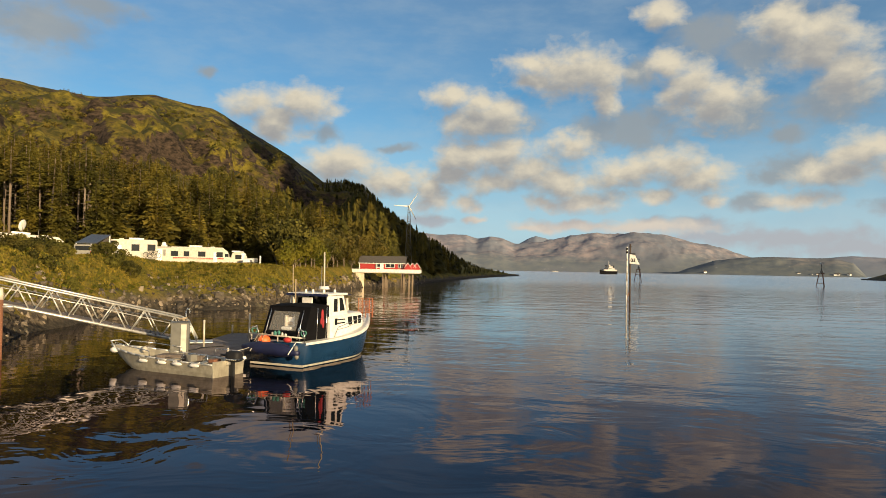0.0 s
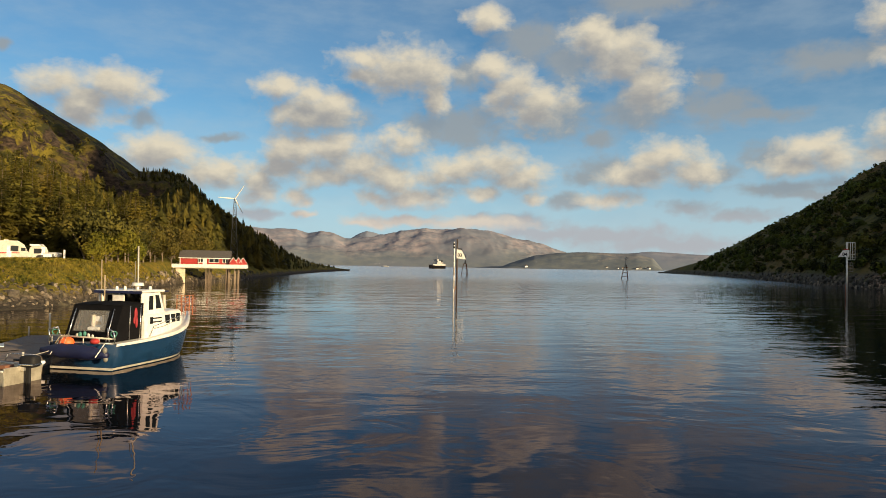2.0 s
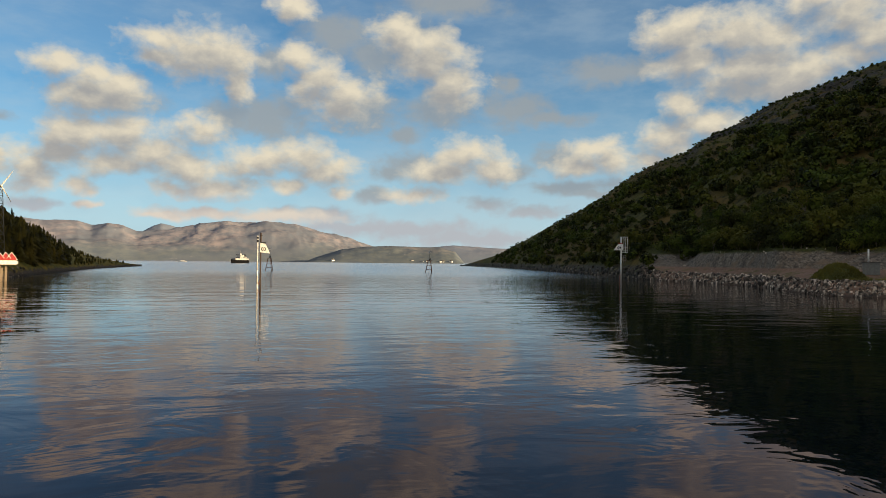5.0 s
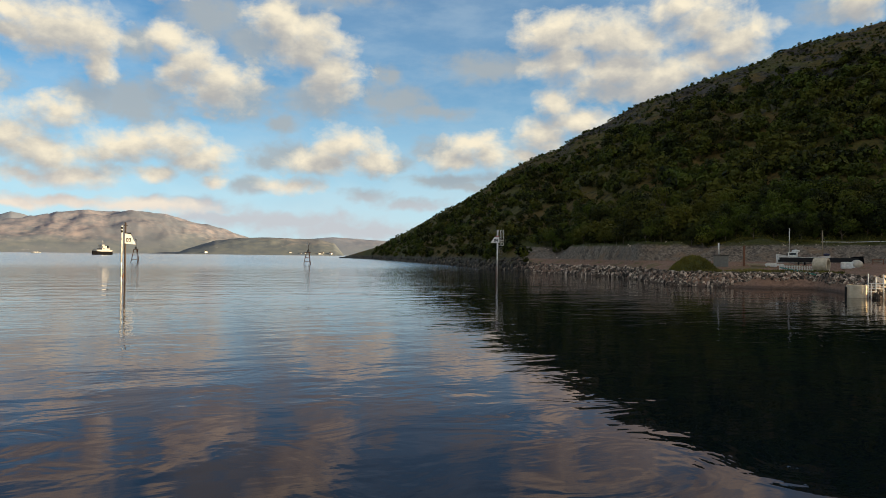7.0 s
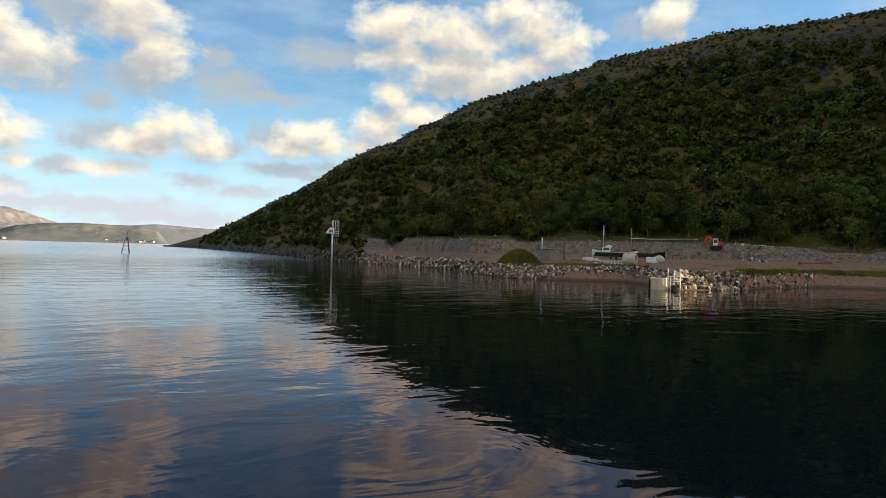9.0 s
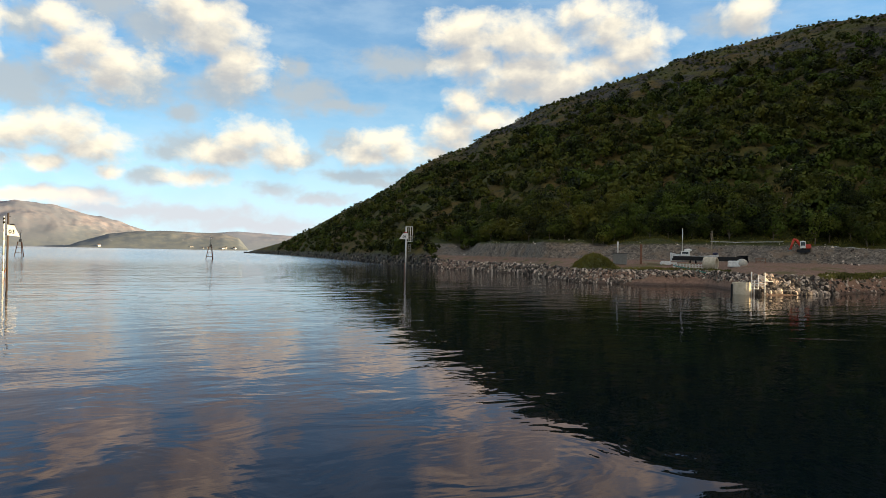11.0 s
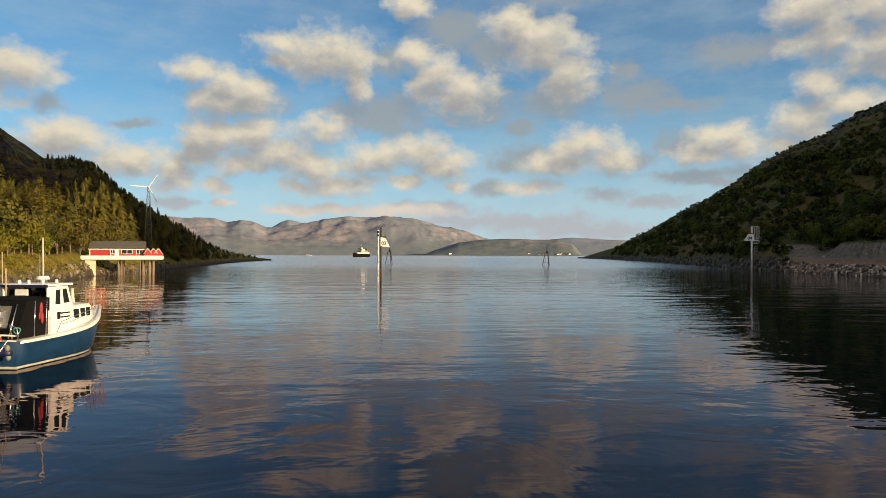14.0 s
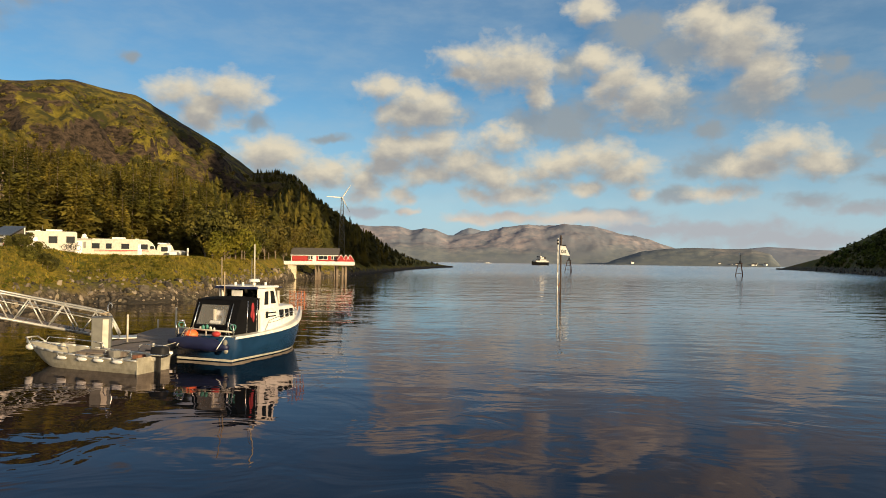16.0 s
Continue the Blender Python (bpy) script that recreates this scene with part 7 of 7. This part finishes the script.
def yard_clutter():
    # dark steel trailer bed behind the pipe
    t = tagged(new("steel_trailer"), "black steel trailer bed with dark tarpaulin", "trailer")
    slab("bed", (-0.9, 0, 0.75), (12.8, 2.3, 0.4), M_RUBBER, t, bevel=0.05)
    slab("side_board", (-0.9, -1.15, 1.1), (12.4, 0.1, 0.5), M_RUBBER, t)
    for x in (-4, -3, 3.2, 4.2):
        wheel(t, x, -0.9, 0.36, 0.3)
    bm = bmesh.new()
    prism(bm, [(4.2, 0.7), (6.2, 0.4), (6.0, 1.7), (4.2, 1.5)], 2.2)
    part("tarpaulin", bm, M_BLACK, t)
    x, y, z = yard_at(-53.8, 143.0)
    stand_at(t, x, y, z, -54)
    # concrete pipe ring
    p = tagged(new("concrete_pipe"), "short wide concrete pipe lying on the ground", "pipe")
    bm = bmesh.new()
    rows = [[(r * math.cos(a), y, 1.1 + r * math.sin(a)) for a in [j * math.pi / 14 for j in range(28)]] for y, r in ((0, 0.9), (0, 1.12), (2.1, 1.12), (2.1, 0.9), (0, 0.9))]
    part("ring", loft(rows, False, True), M_CONCRETE, p, smooth=False)
    x, y, z = yard_at(-54.1, 129.0)
    stand_at(p, x, y, z - 0.1, 20)
    # white tank
    w = tagged(new("white_tank"), "white plastic tank and sacks beside the pipe", "tank")
    slab("tank", (0, 0, 0.55), (2.0, 1.3, 1.1), M_WHITE, w, bevel=0.2)
    bm = bmesh.new()
    ball(bm, (1.2, -0.1, 0.7), (0.9, 0.7, 0.75), 3)
    part("sack", bm, M_CREAM, w, smooth=True)
    x, y, z = yard_at(-55.3, 128.0)
    stand_at(w, x, y, z, -54)
    # rusty post
    r = tagged(new("rusty_post"), "rusty brown steel post in the yard", "post")
    part("shaft", box(bmesh.new(), (0, 0, 1.7), (0.3, 0.3, 3.9), 0, 0.02), M_RUST, r)
    x, y, z = yard_at(-48.55, 138.0)
    stand_at(r, x, y, z, 0)
    # low white fence and planks
    f = tagged(new("picket_fence"), "low white picket fence lying along the yard edge", "fence")
    for zz in (0.25, 0.6):
        slab("rail", (0, 0, zz), (6.4, 0.05, 0.08), M_WHITE, f)
    me = None
    for i in range(26):
        if me is None:
            s = slab("picket", (0, 0, 0.42), (0.1, 0.04, 0.8), M_WHITE, f, bevel=0.005)
            me = s.data
        else:
            s = new("picket", me)
            s.parent = f
        s.location = (-3.1 + i * 0.248, -0.05, 0)
    x, y, z = yard_at(-52.3, 133.0)
    stand_at(f, x, y, z, -52)
    for az, d, L, turn, m, label in ((-49.6, 138, 4.5, -50, M_TIMBER, "pale timber beam on blocks in the yard"), (-50.6, 136, 3.0, -46, M_WHITE, "white painted plank on the ground"), (-51.6, 136.5, 3.4, -52, M_TIMBER, "pale timber beam on blocks in the yard")):
        b = tagged(new("timber_beam"), label, "timber", "beams in the yard")
        slab("beam", (0, 0, 0.45), (L, 0.3, 0.28), m, b)
        for s in (-1, 1):
            slab("block", (s * L * 0.35, 0, 0.15), (0.3, 0.4, 0.32), M_TIMBER, b)
        x, y, z = yard_at(az, d)
        stand_at(b, x, y, z, turn)
    # white sledge-like skip
    k = tagged(new("white_crate"), "white crate standing on the yard gravel", "crate")
    slab("crate", (0, 0, 0.4), (1.7, 1.0, 0.75), M_WHITE, k, bevel=0.06)
    x, y, z = yard_at(-50.4, 139.0)
    stand_at(k, x, y, z, -40)
    # green pipe down to the water
    g = tagged(new("green_pipe"), "long green plastic pipe running down the boulders", "pipe")
    a, b = Vector(yard_at(-51.0, 131.0)), Vector(yard_at(-53.3, 119.5))
    part("pipe", tube(bmesh.new(), a + Vector((0, 0, 0.5)), b + Vector((0, 0, 0.7)), 0.11, 0.11, 10), M_ROPE, g, smooth=True)
    # small dark table
    tb = tagged(new("work_table"), "small dark work table on the gravel", "table")
    slab("top", (0, 0, 0.95), (1.9, 0.9, 0.12), M_RUST, tb)
    for x in (-0.8, 0.8):
        for y in (-0.35, 0.35):
            slab("leg", (x, y, 0.45), (0.14, 0.14, 0.92), M_RUST, tb)
    slab("shelf", (0, 0, 0.4), (1.6, 0.7, 0.08), M_RUST, tb)
    x, y, z = yard_at(-57.1, 148.0)
    stand_at(tb, x, y, z, -57)
    # white hoses along the slope
    for pts in (((-61.7, 176, 0.5), (-62.4, 175, 0.2), (-63.0, 175, 0.25), (-63.8, 177, 0.7)), ((-53.6, 178, 0.4), (-55.5, 178, 0.35), (-57.5, 178, 0.35), (-58.6, 178, 0.3))):
        h = tagged(new("white_hose"), "white hose laid along the top of the spoil bank", "hose", "hoses on the bank")
        rod("hose", [Vector(yard_at(a, d)) + Vector((0, 0, u * 0.4 + 0.1)) for a, d, u in pts], 0.07, M_WHITE, h)
    # orange boom on the gravel
    o = tagged(new("drill_boom"), "rusty orange drill boom lying on the gravel", "machine")
    slab("boom", (0, 0, 0.42), (4.6, 0.26, 0.26), M_DRILL, o, bevel=0.05)
    slab("carriage", (2.3, 0, 0.55), (1.5, 0.8, 0.55), M_DRILL, o, bevel=0.08)
    slab("head", (2.9, 0.1, 0.95), (0.9, 0.6, 0.5), M_GREYPAINT, o, bevel=0.08)
    slab("drum", (-2.4, 0, 0.35), (0.5, 0.6, 0.5), M_RUST, o, bevel=0.1)
    x, y, z = yard_at(-66.5, 150.0)
    stand_at(o, x, y, z, -62)


def excavator():
    e = tagged(new("excavator"), "red excavator with white cab working at the spoil bank", "excavator")
    tracks = new("undercarriage")
    tracks.parent = e
    for side in (1, -1):
        bm = bmesh.new()
        prism(bm, [(-1.5, 0.3), (-1.2, 0.0), (1.2, 0.0), (1.5, 0.3), (1.3, 0.72), (-1.3, 0.72)], 0.5, Matrix.Translation((0, side * 0.95, 0)))
        part("track", bm, M_RUBBER, tracks, "black crawler track")
    slab("turntable", (0, 0, 0.85), (1.2, 1.2, 0.3), M_RUBBER, tracks)
    slab("engine_cover", (0.8, 0, 1.45), (1.7, 2.0, 1.0), M_DIGGER, e, "red engine cover", bevel=0.15)
    cab = slab("cab", (-0.1, -0.55, 1.85), (1.2, 0.95, 1.75), M_WHITE, e, "white cab", bevel=0.1)
    slab("cab_glass", (-0.1, -1.035, 2.05), (0.9, 0.03, 0.9), M_GLASS, cab)
    slab("cab_glass", (-0.71, -0.55, 2.0), (0.03, 0.75, 1.1), M_GLASS, cab)
    for name, pts, r in (("boom", [(-0.5, 0.3, 1.4), (-1.5, 0.3, 3.0), (-2.2, 0.3, 3.05)], 0.36), ("stick", [(-2.1, 0.3, 3.1), (-2.9, 0.3, 0.5)], 0.3)):
        rod(name, pts, r, M_DIGGER, e, "red steel arm", 6)
    rod("ram", [(-0.8, 0.3, 1.3), (-1.8, 0.3, 2.3)], 0.08, M_STEEL, e)
    bm = bmesh.new()
    prism(bm, [(-3.4, 0.6), (-2.6, 0.7), (-2.4, -0.1), (-2.9, -0.35), (-3.6, -0.15)], 1.1, Matrix.Translation((0, 0.3, 0)))
    part("bucket", bm, M_GREYPAINT, e, "grey worn bucket")
    x, y, z = yard_at(-59.9, 170.5)
    stand_at(e, x, y, z, -60)
    e.scale = (0.9, 0.9, 0.9)


def caisson():
    """A cut-off concrete well at the waterline with a white landing ladder."""
    c = tagged(new("concrete_caisson"), "cream concrete half-round well standing in the shallow water", "caisson", kind="structure")
    rows = [[(r * math.cos(a), r * math.sin(a), z) for a in [j * 2 * math.pi / 32 for j in range(32)]] for z, r in ((-1.5, 1.05), (1.42, 1.05), (1.47, 1.0), (1.47, 0.85), (1.0, 0.85))]
    part("well_ring", loft(rows, False, True), M_CONCRETE, c, smooth=False)
    # dark strip put in for the shaded left edge of the well
    slab("rubber_fender", (-1.1, -0.3, 0.35), (0.22, 0.45, 1.8), M_RUBBER, c, bevel=0.05)
    p = bearing(-55.87, 95.0)
    stand_at(c, p.x, p.y, 0, -56)
    f = tagged(new("landing_frame"), "white timber landing frame beside the concrete well", "frame")
    for x, top in ((0, 2.8), (0.3, 1.75), (0.75, 2.4), (1.5, 2.75)):
        rod("post", [(x, 0, -1.2), (x, 0, top)], 0.055, M_WHITE, f)
    for z, end in ((0.75, 0.8), (1.1, 1.55), (1.4, 1.55), (1.7, 2.4)):
        rod("rail", [(-0.1, -0.06, z), (end, 0.1, z)], 0.045, M_WHITE, f)
    p = bearing(-56.56, 94.5)
    stand_at(f, p.x, p.y, 0, -57)


M_GRASSY = rock("grassy_earth", (0.06, 0.075, 0.018), (0.12, 0.12, 0.03), mossy=0.4, own=False)
gravel_mound()
shack()
beached_boat()
yard_clutter()
excavator()
caisson()

# ---- boulders, last: many small pieces ----
def stone(seed):
    rng = random.Random(seed)
    bm = bmesh.new()
    bmesh.ops.create_icosphere(bm, subdivisions=1, radius=1.0)
    cuts = [(Vector((rng.gauss(0, 1), rng.gauss(0, 1), rng.gauss(0, 1))).normalized(), rng.uniform(0.5, 0.85)) for _ in range(9)]
    for v in bm.verts:
        for n, d in cuts:
            over = v.co.dot(n) - d
            if over > 0:
                v.co -= n * over
        v.co *= rng.uniform(0.94, 1.06)
    me = bpy.data.meshes.new("boulder")
    bm.to_mesh(me)
    bm.free()
    return me


STONES = [stone(300 + i) for i in range(9)]


def boulders(parent, places, material, kept, seed, name, label):
    """The nearest stones as pieces of their own, the rest as one heap."""
    rng = random.Random(seed)
    for me in STONES:
        if not me.materials:
            me.materials.append(material)
    rest_v, rest_f = [], []
    for i, (x, y, z, s) in enumerate(places):
        me = STONES[rng.randrange(9)]
        m = pose(x, y, z, rng.uniform(0, 360), rng.uniform(0, 360), rng.uniform(0, 360))
        size = (s * rng.uniform(0.7, 1.3), s * rng.uniform(0.6, 1.0), s * rng.uniform(0.4, 0.8))
        if i < kept:
            ob = new("boulder", me)
            ob.matrix_basis = m @ Matrix.Diagonal((*size, 1))
            ob.parent = parent
        else:
            k = len(rest_v)
            mm = m @ Matrix.Diagonal((*size, 1))
            rest_v += [tuple(mm @ v.co) for v in me.vertices]
            rest_f += [tuple(k + j for j in p.vertices) for p in me.polygons]
    if rest_v:
        tagged(sheet(name, rest_v, rest_f, material, False), label, "rocks", kind="stuff")


def riprap():
    rng = random.Random(12)
    wall = tagged(new("boulder_bank"), "bank of grey quarried boulders along the water", "rocks", kind="structure")
    places = []
    for _ in range(4600):
        az = rng.uniform(-66.5, -31.5)
        d0 = row_at(EAST, az)[0]
        if -66 < az < -61.5 and rng.random() < 0.75:
            continue
        heap = -62 < az < -56.5
        inland = 2.2 * float(ease(-46.0, -49.0, az)) * (1 - float(ease(-55.5, -56.5, az))) if not heap else 0.0
        d = d0 + inland + (abs(rng.gauss(0, 2.6)) - 0.6 if heap else rng.uniform(-0.5, 4.6) ** 1 )
        p = bearing(az, d)
        s = (0.15 + 0.27 * rng.random() ** 1.6) * (1.45 if heap else 1.5 if -41.5 < az < -35 else 1.0)
        places.append((p.x, p.y, max(-0.1, east_height(p.x, p.y)) + s * 0.15, s))
    places.sort(key=lambda q: math.hypot(q[0], q[1]))
    boulders(wall, places, M_BOULDER, 300, 13, "boulder_heap", "grey boulders heaped along the far part of the shore")


def camp_rocks():
    rng = random.Random(14)
    places = []
    for _ in range(1500):
        az = rng.uniform(15.0, 48.0)
        d0 = row_at(WEST, az)[0]
        p = bearing(az, d0 + abs(rng.gauss(1.0, 3.6)) - 0.6)
        s = rng.uniform(0.1, 0.42) * (1.6 if rng.random() < 0.08 else 1.0) * (1.3 if az < 24 else 1.0)
        places.append((p.x, p.y, max(-0.1, west_height(p.x, p.y)) - s * 0.12, s))
    for _ in range(900):
        az = rng.uniform(-32.5, -18.0)
        d0 = row_at(EAST, az)[0]
        p = bearing(az, d0 + abs(rng.gauss(0.5, 3.0)) - 0.6)
        s = rng.uniform(0.3, 1.1)
        places.append((p.x, p.y, max(-0.1, east_height(p.x, p.y)) - s * 0.1, s))
    boulders(None, places, M_ROCK, 0, 15, "shore_rocks", "brown and grey rocks along the natural waterline")


riprap()
camp_rocks()


def scree():
    """Pale stones washed out of a gully at the foot of the hill."""
    rng = random.Random(16)
    places = []
    for _ in range(70):
        p = bearing(-58.6 + rng.gauss(0, 0.28), rng.uniform(186, 228))
        s = rng.uniform(0.18, 0.55)
        places.append((p.x, p.y, east_height(p.x, p.y) + 0.1, s))
    for _ in range(420):
        az = rng.uniform(-64.0, -33.5)
        p = bearing(az, max(168.0, row_at(EAST, az)[0] + 24.0) + rng.uniform(-3.0, 10.0))
        places.append((p.x, p.y, east_height(p.x, p.y) + 0.03, rng.uniform(0.07, 0.22)))
    for _ in range(60):
        p = bearing(rng.uniform(-63.5, -60.6), rng.uniform(164, 172))
        s = rng.uniform(0.12, 0.4)
        places.append((p.x, p.y, east_height(p.x, p.y) + 0.05, s))
    boulders(None, places, M_BOULDER, 0, 17, "scree", "pale stones on the spoil bank and down a gully")


scree()
